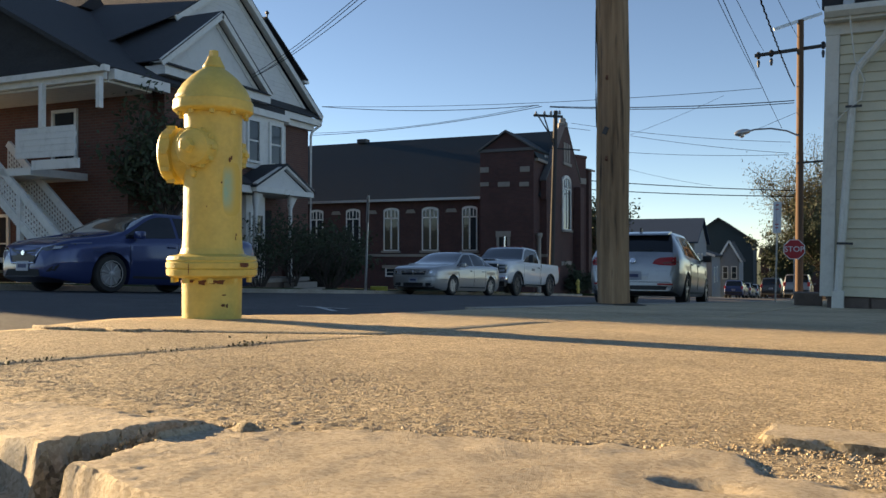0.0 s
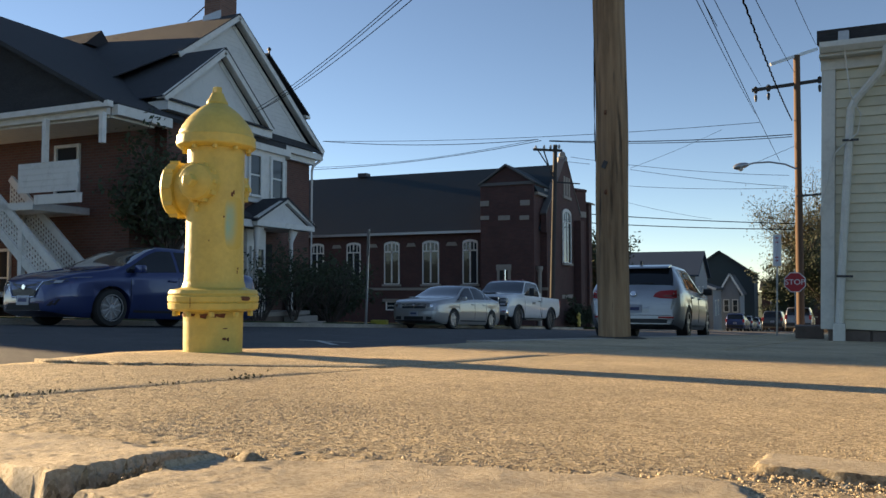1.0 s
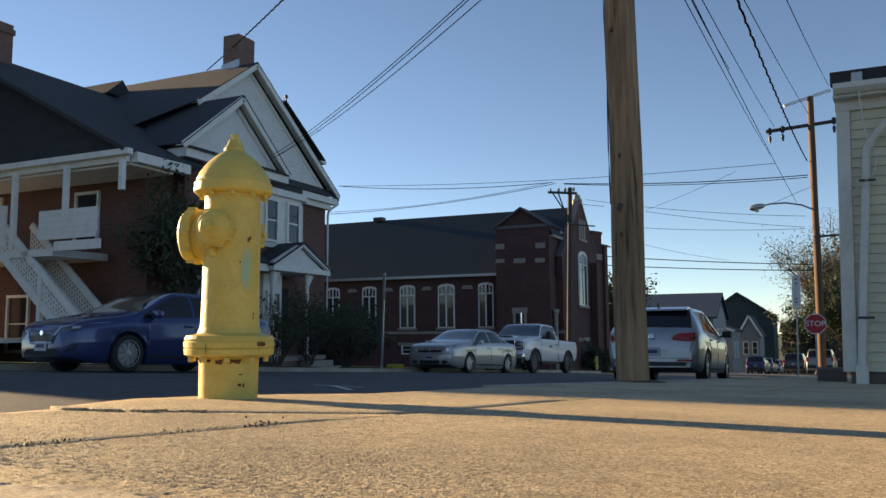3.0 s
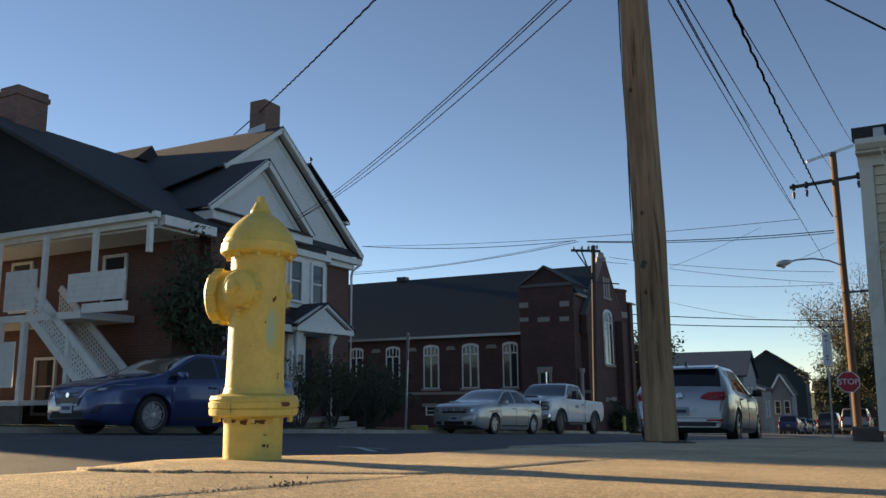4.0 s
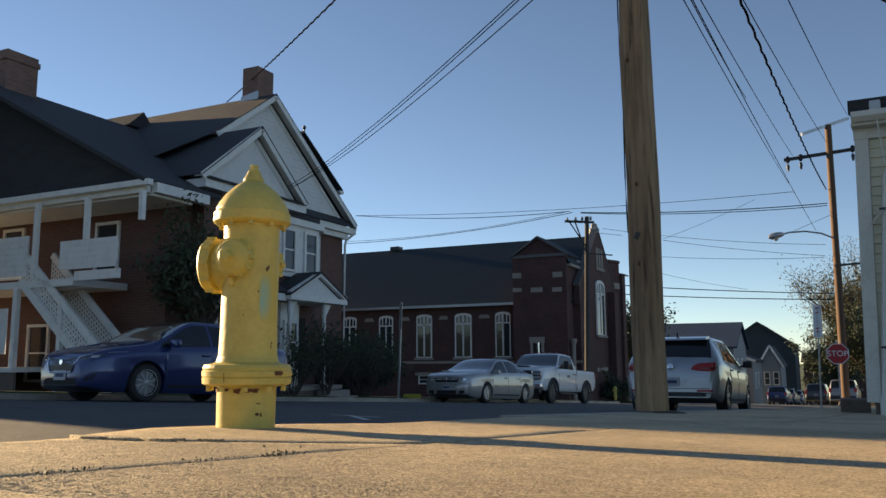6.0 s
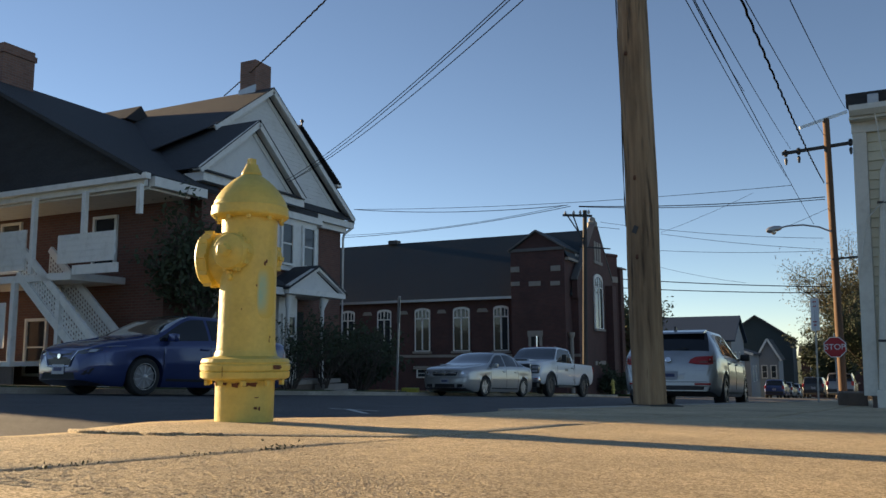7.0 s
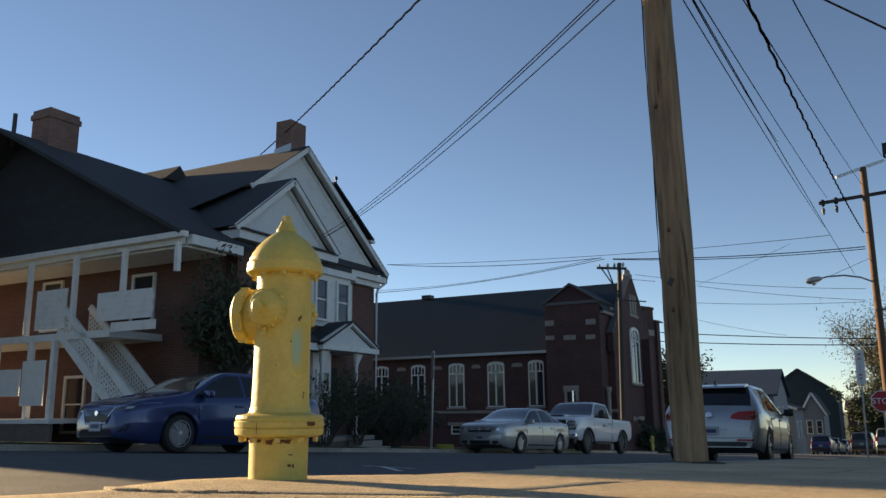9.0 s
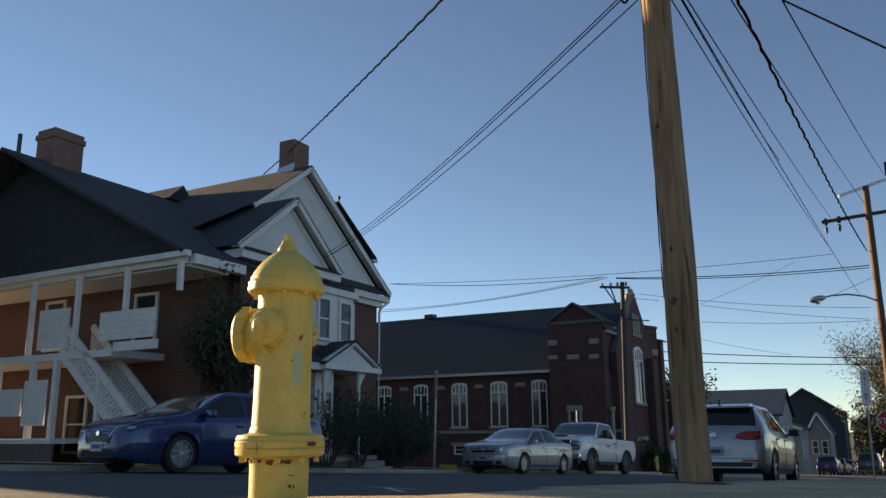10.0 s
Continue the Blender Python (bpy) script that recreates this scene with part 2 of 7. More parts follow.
WOOD = split_wood("weathered_pole_wood", (0.36, 0.23, 0.13, 1), (0.2, 0.12, 0.065, 1), (0.075, 0.046, 0.028, 1))
WOOD_FAR = material("brown_pole_wood", (0.115, 0.066, 0.04, 1), 0.85, var=0.25, scale=4, fine=18, stretch=(1, 1, 0.08))
WOOD_GREY = material("grey_pole_wood", (0.055, 0.05, 0.047, 1), 0.85, var=0.25, scale=4, fine=18, stretch=(1, 1, 0.08))
BRICK = brick_material("red_brick", (0.1, 0.038, 0.034, 1), (0.07, 0.028, 0.027, 1), (0.085, 0.065, 0.06, 1))
BRICK_HOUSE = brick_material("house_brick", (0.16, 0.066, 0.05, 1), (0.12, 0.05, 0.04, 1), (0.13, 0.1, 0.085, 1))
BRICK_CHIMNEY = brick_material("chimney_brick", (0.24, 0.12, 0.09, 1), (0.17, 0.085, 0.065, 1), (0.2, 0.16, 0.14, 1))
SLATE_TRIM = material("dull_metal_coping", (0.13, 0.125, 0.125, 1), 0.7, metal=0.2, dirt=(0.07, 0.065, 0.06, 1))
STONE = material("pale_stone_trim", (0.3, 0.27, 0.24, 1), 0.85, dirt=(0.2, 0.17, 0.14, 1), bump=0.3)
SHINGLE = material("dark_roof_shingles", (0.038, 0.04, 0.045, 1), 0.9, var=0.3, scale=1.5, fine=14, bump=0.6, bump_dist=0.02, stretch=(1, 1, 3))
SHINGLE_BLUE = material("slate_roof", (0.02, 0.034, 0.042, 1), 0.8, var=0.22, scale=0.9, fine=12, bump=0.4, bump_dist=0.02, stretch=(1, 1, 3))
METAL_ROOF = material("grey_metal_roof", (0.045, 0.07, 0.11, 1), 0.9, metal=0.0, spec=0.05, var=0.08, scale=0.6)
WHITE = material("white_paint", (0.72, 0.71, 0.68, 1), 0.55, var=0.06, scale=2, dirt=(0.4, 0.38, 0.34, 1), dirt_amount=0.4, bump=0.08)
WHITE_SIDING = material("white_siding", (0.66, 0.66, 0.65, 1), 0.6, var=0.06, scale=1.5, dirt=(0.42, 0.41, 0.4, 1), dirt_amount=0.35)
CREAM = material("cream_vinyl_siding", (0.6, 0.55, 0.4, 1), 0.5, var=0.05, scale=2, fine=60, bump=0.1, dirt=(0.4, 0.36, 0.26, 1), dirt_amount=0.35, island=0.05)
CREAM_TRIM = material("cream_trim_paint", (0.62, 0.6, 0.53, 1), 0.5, var=0.06, dirt=(0.35, 0.33, 0.28, 1), dirt_amount=0.4, bump=0.1)
BLOCK = material("foundation_block", (0.16, 0.12, 0.1, 1), 0.9, dirt=(0.06, 0.05, 0.04, 1), bump=0.5)
GLASS = glass_material("window_glass")
SCREEN = glass_material("windshield_glass", (0.05, 0.06, 0.065, 1), 0.06)
SCREEN.node_tree.nodes["Principled BSDF"].inputs["Coat Weight"].default_value = 1.0
SCREEN.node_tree.nodes["Principled BSDF"].inputs["Specular IOR Level"].default_value = 0.9
CARGLASS = glass_material("car_glass", (0.012, 0.014, 0.016, 1), 0.03)
DARK = material("dark_metal", (0.03, 0.03, 0.032, 1), 0.5, var=0.1)
BLACK = material("black_rubber", (0.018, 0.018, 0.018, 1), 0.75, var=0.15, bump=0.2)
PLASTIC = material("black_plastic", (0.02, 0.02, 0.022, 1), 0.45, var=0.1)
STEEL = material("galvanised_steel", (0.42, 0.43, 0.44, 1), 0.4, metal=0.8, var=0.1, scale=8)
ALLOY = material("alloy_rim", (0.45, 0.45, 0.46, 1), 0.35, metal=0.5, var=0.05)
STEEL_RIM = material("dark_steel_rim", (0.16, 0.16, 0.165, 1), 0.45, metal=0.6, var=0.08)
CABLE = material("cable_black", (0.012, 0.012, 0.013, 1), 0.95, var=0.1, spec=0.0, bump=0)
# near-black with shade put into the colour, for doorways, wheel arches and car openings
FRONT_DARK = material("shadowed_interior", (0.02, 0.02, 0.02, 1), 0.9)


# ---- building helpers ----
def part(name, bm, mat, parent=None, label="", smooth=False):
    """Links a bmesh as one mesh object, under a thing or a part."""
    me = bpy.data.meshes.new(name)
    if smooth:
        for f in bm.faces:
            f.smooth = True
    bm.normal_update()
    bm.to_mesh(me)
    bm.free()
    for mm in (mat if isinstance(mat, (list, tuple)) else [mat]):
        me.materials.append(mm)
    if smooth:
        me.set_sharp_from_angle(angle=radians(38))
    ob = new(name, me)
    if parent is not None:
        ob.parent = parent
    if label:
        ob["label"] = label
    return ob


def thing(name, label, category, group="", m=None, kind=""):
    ob = new(name)
    ob.empty_display_size = 0.2
    if m is not None:
        ob.matrix_world = m
    return tagged(ob, label, category, group, kind)


def add_box(bm, x0, x1, y0, y1, z0, z1, bevel=0.0):
    r = bmesh.ops.create_cube(bm, size=1)
    vs = r["verts"]
    bmesh.ops.scale(bm, verts=vs, vec=(x1 - x0, y1 - y0, z1 - z0))
    bmesh.ops.translate(bm, verts=vs, vec=((x0 + x1) / 2, (y0 + y1) / 2, (z0 + z1) / 2))
    if bevel:
        es = list({e for v in vs for e in v.link_edges})
        bmesh.ops.bevel(bm, geom=es, offset=bevel, segments=2, affect="EDGES", profile=0.6)
    return bm


def box(x0, x1, y0, y1, z0, z1, bevel=0.0):
    return add_box(bmesh.new(), x0, x1, y0, y1, z0, z1, bevel)


def add_beam(bm, a, b, w, h, up=(0, 0, 1)):
    """A bar from a to b, w wide and h high."""
    a, b = Vector(a), Vector(b)
    d = (b - a).normalized()
    s = d.cross(Vector(up))
    if s.length < 1e-5:
        s = d.cross(Vector((1, 0, 0)))
    s.normalize()
    u = s.cross(d)
    vs = [bm.verts.new(p + s * (i * w / 2) + u * (j * h / 2)) for p in (a, b) for i, j in ((-1, -1), (1, -1), (1, 1), (-1, 1))]
    for q in ((3, 2, 1, 0), (4, 5, 6, 7), (0, 1, 5, 4), (1, 2, 6, 5), (2, 3, 7, 6), (3, 0, 4, 7)):
        bm.faces.new([vs[i] for i in q])
    return bm


def beam(a, b, w, h, up=(0, 0, 1)):
    return add_beam(bmesh.new(), a, b, w, h, up)


def add_prism(bm, outline, axis, lo, hi):
    """An outline (pairs) pushed along an axis: for x the pairs are (y, z), for y (x, z), for z (x, y)."""
    def at(p, v):
        return {"x": (v, p[0], p[1]), "y": (p[0], v, p[1]), "z": (p[0], p[1], v)}[axis]
    lows, highs = [bm.verts.new(at(p, lo)) for p in outline], [bm.verts.new(at(p, hi)) for p in outline]
    bm.faces.new(lows), bm.faces.new(highs)
    for i in range(len(outline)):
        j = (i + 1) % len(outline)
        bm.faces.new((lows[i], lows[j], highs[j], highs[i]))
    bmesh.ops.recalc_face_normals(bm, faces=bm.faces)
    return bm


def prism(outline, axis, lo, hi):
    return add_prism(bmesh.new(), outline, axis, lo, hi)


def add_slab(bm, corners, thick):
    """A flat quad or polygon with thickness below it."""
    c = [Vector(p) for p in corners]
    nrm = (c[1] - c[0]).cross(c[2] - c[0]).normalized()
    if nrm.z < 0:
        nrm = -nrm
    top, low = [bm.verts.new(p) for p in c], [bm.verts.new(p - nrm * thick) for p in c]
    bm.faces.new(top), bm.faces.new(low)
    for i in range(len(c)):
        j = (i + 1) % len(c)
        bm.faces.new((top[i], top[j], low[j], low[i]))
    bmesh.ops.recalc_face_normals(bm, faces=bm.faces)
    return bm


def slab(corners, thick):
    return add_slab(bmesh.new(), corners, thick)


def add_lathe(bm, profile, seg=32, axis=(0, 0, 1), origin=(0, 0, 0)):
    """Turns a profile of (radius, height) round an axis."""
    q = Vector((0, 0, 1)).rotation_difference(Vector(axis))
    rings = []
    for r, h in profile:
        rings.append([bm.verts.new(Vector(origin) + q @ Vector((r * math.cos(2 * math.pi * k / seg), r * math.sin(2 * math.pi * k / seg), h))) for k in range(seg)])
    for a, b in zip(rings, rings[1:]):
        for k in range(seg):
            bm.faces.new((a[k], a[(k + 1) % seg], b[(k + 1) % seg], b[k]))
    bm.faces.new(list(reversed(rings[0]))), bm.faces.new(rings[-1])
    bmesh.ops.recalc_face_normals(bm, faces=bm.faces)
    return bm


def lathe(profile, seg=32, axis=(0, 0, 1), origin=(0, 0, 0)):
    return add_lathe(bmesh.new(), profile, seg, axis, origin)


def tube_bm(points, r, seg=6):
    bm = bmesh.new()
    pts = [Vector(p) for p in points]
    rings = []
    for i, p in enumerate(pts):
        d = (pts[min(i + 1, len(pts) - 1)] - pts[max(i - 1, 0)]).normalized()
        s = d.cross(Vector((0, 0, 1)))
        s = s.normalized() if s.length > 1e-4 else Vector((1, 0, 0))
        u = s.cross(d)
        rr = r[i] if isinstance(r, (list, tuple)) else r
        rings.append([bm.verts.new(p + (s * math.cos(2 * math.pi * k / seg) + u * math.sin(2 * math.pi * k / seg)) * rr) for k in range(seg)])
    for a, b in zip(rings, rings[1:]):
        for k in range(seg):
            bm.faces.new((a[k], a[(k + 1) % seg], b[(k + 1) % seg], b[k]))
    bm.faces.new(list(reversed(rings[0]))), bm.faces.new(rings[-1])
    bmesh.ops.recalc_face_normals(bm, faces=bm.faces)
    return bm


# ---- ground: a street that falls away, turned a little from the houses ----
FALL, SKEW = 0.0496, radians(4)
KERB_U, FAR_U = -2.05, -13.3
ROAD = Matrix.Rotation(-SKEW, 4, "Z")


def road_uv(x, y):
    return x * math.cos(SKEW) - y * math.sin(SKEW), x * math.sin(SKEW) + y * math.cos(SKEW)


def walk_z(v):
    return 0.011 - FALL * v


def road_z(u, v):
    return walk_z(v) - 0.155 - 0.006 * (u - KERB_U) + 0.03 * max(0.0, 1 - ((u - (KERB_U + FAR_U) / 2) / 5.6) ** 2)


def land_z(x, y):
    return walk_z(road_uv(x, y)[1])


def sheet(name, us, vs, zf, mat, parent=None, thick=0.0):
    bm = bmesh.new()
    grid = [[bm.verts.new((u, v, zf(u, v))) for u in us] for v in vs]
    for a, b in zip(grid, grid[1:]):
        for i in range(len(us) - 1):
            bm.faces.new((a[i], a[i + 1], b[i + 1], b[i]))
    ob = part(name, bm, mat, parent, smooth=True)
    ob.matrix_world = ROAD
    return ob


def steps(a, b, n):
    return [a + (b - a) * i / n for i in range(n + 1)]


# one sheet to the horizon, below the road and the walks
def far_z(u, v):
    return walk_z(min(v, 260)) - 0.35 - max(0, abs(u + 7) - 60) * 0.004
ground = tagged(sheet("ground", [-2500, -400, -120, -60, -30, -13.3, -7, -2, 10, 30, 60, 120, 400, 2500],
                      [-300, -60, -20, 0, 20, 40, 70, 110, 150, 200, 260, 500, 1200, 2500], far_z, GRASS),
                "dry grass land reaching to the horizon", "ground", kind="structure")
road = tagged(sheet("road", steps(FAR_U, KERB_U + 0.55, 14), steps(-40, 260, 60), road_z, ASPHALT),
              "worn grey asphalt street falling away downhill", "road", kind="structure")


def cross_z(u, v):
    return walk_z(v) - 0.09
cross = tagged(sheet("road_cross", steps(-70, FAR_U - 0.01, 4), steps(42.5, 49.5, 3), cross_z, ASPHALT), "asphalt side street", "road", kind="structure")
cross_b = tagged(sheet("road_side", steps(KERB_U + 0.01, 60, 4), steps(39, 47.5, 3), cross_z, ASPHALT), "asphalt side street in sunlight", "road", kind="structure")

# painted marks on the road
bm = bmesh.new()
for a, b, w in (((-5.1, 6.9), (-4.3, 6.1), 0.07), ((-5.3, 6.85), (-4.6, 6.75), 0.07)):
    d = (Vector(b) - Vector(a)).normalized()
    nrm = Vector((-d.y, d.x)) * w / 2
    q = [Vector(a) + nrm, Vector(b) + nrm, Vector(b) - nrm, Vector(a) - nrm]
    bm.faces.new([bm.verts.new((p.x, p.y, road_z(p.x, p.y) + 0.004)) for p in q])
mk = part("road_marking", bm, ROADPAINT)
mk.matrix_world = ROAD
tagged(mk, "worn white parking mark painted on the asphalt", "road marking", kind="structure")

# far walk, lawn strip
def strip(name, u0, u1, v0, v1, top, low, mat, label, category="pavement", n=8):
    bm = bmesh.new()
    vs = steps(v0, v1, n)
    rows = [[bm.verts.new((u, v, walk_z(v) + dz)) for u, dz in ((u0, low), (u0, top), (u1, top), (u1, low))] for v in vs]
    for a, b in zip(rows, rows[1:]):
        for i in range(3):
            bm.faces.new((a[i], a[i + 1], b[i + 1], b[i]))
    bm.faces.new(rows[0]), bm.faces.new(rows[-1])
    bmesh.ops.recalc_face_normals(bm, faces=bm.faces)
    ob = part(name, bm, mat)
    ob.matrix_world = ROAD
    return tagged(ob, label, category, kind="structure")
strip("kerb_far", FAR_U - 0.16, FAR_U, -30, 42, 0.015, -0.3, KERB, "concrete kerb along the far side of the street", "kerb")
strip("pavement_far", FAR_U - 1.5, FAR_U - 0.165, -30, 42, 0.01, -0.3, CONCRETE, "concrete sidewalk across the street")
strip("lawn", FAR_U - 34, FAR_U - 1.505, -30, 42.4, 0.04, -0.4, GRASS, "shaded green lawn before the house", "lawn")
strip("lawn_church", FAR_U - 34, FAR_U - 0.165, 49.6, 75, 0.04, -0.4, GRASS, "shaded lawn round the brick church", "lawn")
strip("kerb_church", FAR_U - 0.16, FAR_U, 49.6, 150, 0.015, -0.3, KERB, "concrete kerb beside the church", "kerb")
strip("kerb_near", KERB_U, KERB_U + 0.16, 4.2, 38.9, 0.004, -0.3, KERB, "worn concrete kerb on the near side", "kerb")
strip("kerb_near_far", KERB_U, KERB_U + 0.16, 47.6, 150, 0.004, -0.3, KERB, "concrete kerb past the side street", "kerb")
strip("pavement_beyond", KERB_U + 0.165, 30, 47.6, 150, 0.0, -0.3, CONCRETE, "concrete sidewalk past the side street")
strip("pavement_base", -1.5, 14, -14, 38.9, -0.03, -0.35, SOIL, "dark soil bed under the sidewalk slabs", "soil bed", n=20)


# ---- near sidewalk: slabs with gaps between ----
pavement = thing("pavement_near", "sunlit tan concrete sidewalk slabs with cracked joints", "sidewalk", kind="structure", m=ROAD)


def lump(u, v, s, a):
    return a * (noise.noise((u * s, v * s, 3.1)) + 0.5 * noise.noise((u * s * 2.7, v * s * 2.7, 9.4)))


def slab_piece(outline, cell=0.06, mat=CONCRETE, rise=0.0, rough=0.0003, edge=0.006, name="slab", chip=0.006):
    """One concrete slab: an uneven top, ragged rounded edges and sides going down."""
    pts = []
    for i, a in enumerate(outline):
        b = outline[(i + 1) % len(outline)]
        n = max(1, int((Vector(b) - Vector(a)).length / cell))
        for k in range(n):
            p = Vector(a).lerp(Vector(b), k / n)
            pts.append(p + Vector((noise.noise((p.x * 9, p.y * 9, 1)), noise.noise((p.x * 9, p.y * 9, 5)))) * chip)
    bm = bmesh.new()
    c = sum((Vector(p) for p in pts), Vector((0, 0))) / len(pts)
    rings = []
    for inset, dz in ((0, -0.17), (0, -edge), (edge * 0.35, -edge * 0.3), (edge, 0.0)):
        rings.append([bm.verts.new((p.x + (c - p).normalized().x * inset, p.y + (c - p).normalized().y * inset,
                                    walk_z(p.y) + rise + dz + (lump(p.x, p.y, 6, rough) if dz > -0.05 else 0))) for p in pts])
    n_in = 5
    for k in range(1, n_in):
        t = (k / n_in)
        rings.append([bm.verts.new((q.x, q.y, walk_z(q.y) + rise + lump(q.x, q.y, 6, rough))) for q in (Vector(p).lerp(c, t) for p in pts)])
    m = len(pts)
    for a, b in zip(rings, rings[1:]):
        for i in range(m):
            bm.faces.new((a[i], a[(i + 1) % m], b[(i + 1) % m], b[i]))
    bm.faces.new(rings[-1])
    bmesh.ops.recalc_face_normals(bm, faces=bm.faces)
    ob = part(name, bm, mat, pavement, smooth=True)
    return ob


# walk between the long joint and the kerb, and inwards, slab by slab
slab_piece([(-0.968, 0.40), (-0.968, 1.555), (-1.17, 1.4), (-1.46, 1.193), (-1.617, 1.165), (-1.575, 1.05), (-1.55, 0.33), (-1.3, 0.35)], edge=0.004)
slab_piece([(-0.968, 1.562), (-0.968, 2.62), (-1.73, 2.5), (-1.85, 2.2), (-1.9, 1.9), (-1.87, 1.6), (-1.73, 1.34), (-1.63, 1.178), (-1.46, 1.206), (-1.17, 1.41)], edge=0.004, rise=0.002)
slab_piece([(-0.968, 2.63), (-0.968, 4.1), (-1.9, 4.12), (-1.73, 2.51)])
# thin flakes of scaled concrete along the cross joint
frnd = random.Random(31)
for u, v, w, d in ((-1.57, 1.185, 0.07, 0.02), (-1.49, 1.2, 0.06, 0.018), (-1.42, 1.235, 0.055, 0.016), (-1.33, 1.3, 0.05, 0.014), (-1.53, 1.23, 0.05, 0.015), (-1.4, 1.27, 0.04, 0.012)):
    ring = [(u + w * math.cos(q) * frnd.uniform(0.7, 1.1), v + d * math.sin(q) * frnd.uniform(0.7, 1.1)) for q in steps(0, 5.6, 8)]
    slab_piece(ring, 0.02, CONCRETE, 0.006, 0.0004, 0.003, "flake", 0.003)
slab_piece([(1.21, 0.437), (2.2, 0.5), (2.2, 2.7), (1.21, 2.7)], 0.2)
slab_piece([(-0.958, 2.71), (2.2, 2.71), (2.2, 4.1), (-0.958, 4.1)])
slab_piece([(2.21, 0.7), (5, 0.7), (5, 4.1), (2.21, 4.1)], 0.2)
v0 = 4.12
for k in range(16):
    v1 = v0 + 2.1
    slab_piece([(KERB_U + 0.17, v0), (-0.62, v0), (-0.62, v1), (KERB_U + 0.17, v1)], 0.15, rise=random.uniform(-0.004, 0.002))
    slab_piece([(-0.6, v0), (1.35, v0), (1.35, v1), (-0.6, v1)], 0.15, rise=random.uniform(-0.004, 0.002))
    v0 = v1 + 0.015
for k in range(3):
    slab_piece([(1.37, 4.12 + k * 2.1), (4.6, 4.12 + k * 2.1), (4.6, 6.2 + k * 2.1), (1.37, 6.2 + k * 2.1)], 0.3)
# the broad slab before the lens: spalled, with an open crack, a worn smooth skin and a loose chunk
def near_line(u, pts):
    return float(np.interp(u, [p[0] for p in pts], [p[1] for p in pts]))


SKIN = [(-1.0, 0.44), (-0.68, 0.473), (-0.6, 0.5), (-0.51, 0.492), (-0.46, 0.5), (-0.41, 0.486), (-0.37, 0.52), (-0.336, 0.548), (-0.27, 0.556), (-0.216, 0.57), (-0.16, 0.6), (-0.11, 0.615), (-0.09, 0.55), (0.0, 0.53), (0.3, 0.5), (1.2, 0.45)]
CRACK = [(-0.448, 0.364), (-0.455, 0.40), (-0.458, 0.43), (-0.456, 0.47), (-0.447, 0.505)]


def seg_dist(p, pts):
    best, where = 9.0, 0.0
    for i, (a, b) in enumerate(zip(pts, pts[1:])):
        a, b = Vector(a), Vector(b)
        t = max(0.0, min(1.0, (p - a).dot(b - a) / (b - a).length_squared))
        d = (p - a.lerp(b, t)).length
        if d < best:
            best, where = d, (i + t) / (len(pts) - 1)
    return best, where


def smooth01(x):
    x = max(0.0, min(1.0, x))
    return x * x * (3 - 2 * x)


def broken_z(u, v):
    """Height of the broken slab over the even walk, and whether its worn skin is left there."""
    h = lump(u, v, 6, 0.0003)
    if v > 0.85 or v < 0.1:
        return h, False
    w1, w2 = noise.noise((u * 34, v * 34, 2.0)), noise.noise((u * 95, v * 95, 7.0))
    edge = near_line(u, SKIN) + 0.016 * w1 + 0.006 * w2
    skin = smooth01((edge - v) / 0.012)
    h += 0.0030 * skin + 0.0011 * w2 * (1 - 0.6 * skin) * smooth01((0.8 - v) / 0.25) + 0.0012 * w1 * skin + 0.0012 * noise.noise((u * 170, v * 170, 4.0)) * smooth01((-0.3 - u) / 0.1)
    p = Vector((u, v))
    d, k = seg_dist(p, CRACK)
    width = 0.019 * (1 - k) ** 0.6 + 0.003 + 0.004 * w2
    h -= 0.03 * smooth01((width - d) / 0.006)
    if u < -0.44 and d > width:
        h += 0.004 * smooth01(1 - (d - width) / 0.08) * smooth01((0.5 - v) / 0.04)
    # flat chunk with a broken front, and a hollow before it
    cu = -0.105 + 0.006 * w1
    chunk = smooth01((u - cu) / 0.006) * smooth01((v - 0.652 - 0.006 * w1) / 0.005) * smooth01((0.735 - v) / 0.02)
    h += 0.0065 * chunk
    h -= 0.012 * smooth01((0.014 - abs(v - 0.64)) / 0.01) * smooth01((u + 0.1) / 0.02)
    # dip added only so that its left wall throws a dark wedge of shade
    shade_dip = smooth01((0.378 - 0.273 * (u + 0.53) + 0.006 * w1 - v) / 0.008) * smooth01((u + 0.57) / 0.008) * smooth01((-0.31 - u) / 0.03)
    h -= 0.032 * shade_dip
    pit = smooth01(1 - Vector(((u + 0.115) / 0.034, (v - 0.495) / 0.016)).length)
    h -= 0.008 * pit
    stone = smooth01(1.2 - Vector(((u + 0.425) / 0.014, (v - 0.492) / 0.009)).length)
    h += 0.006 * stone
    return h, (skin > 0.5 and d > width) or chunk > 0.5


us = steps(-0.958, -0.72, 24)[:-1] + steps(-0.72, 0.06, 230)[:-1] + steps(0.06, 0.4, 30)[:-1] + steps(0.4, 1.2, 16)
vs = [-1.4, -0.8, -0.3, 0.0, 0.15] + steps(0.22, 0.76, 170)[:-1] + steps(0.76, 1.1, 34)[:-1] + steps(1.1, 2.7, 40)
bm = bmesh.new()
rows, skins = [], []
for v in vs:
    row, sk = [], []
    for u in us:
        h, flag = broken_z(u, v)
        row.append(bm.verts.new((u, v, walk_z(v) + h)))
        sk.append(flag)
    rows.append(row)
    skins.append(sk)
for i in range(len(vs) - 1):
    for j in range(len(us) - 1):
        f = bm.faces.new((rows[i][j], rows[i][j + 1], rows[i + 1][j + 1], rows[i + 1][j]))
        f.material_index = 1 if skins[i][j] else 0
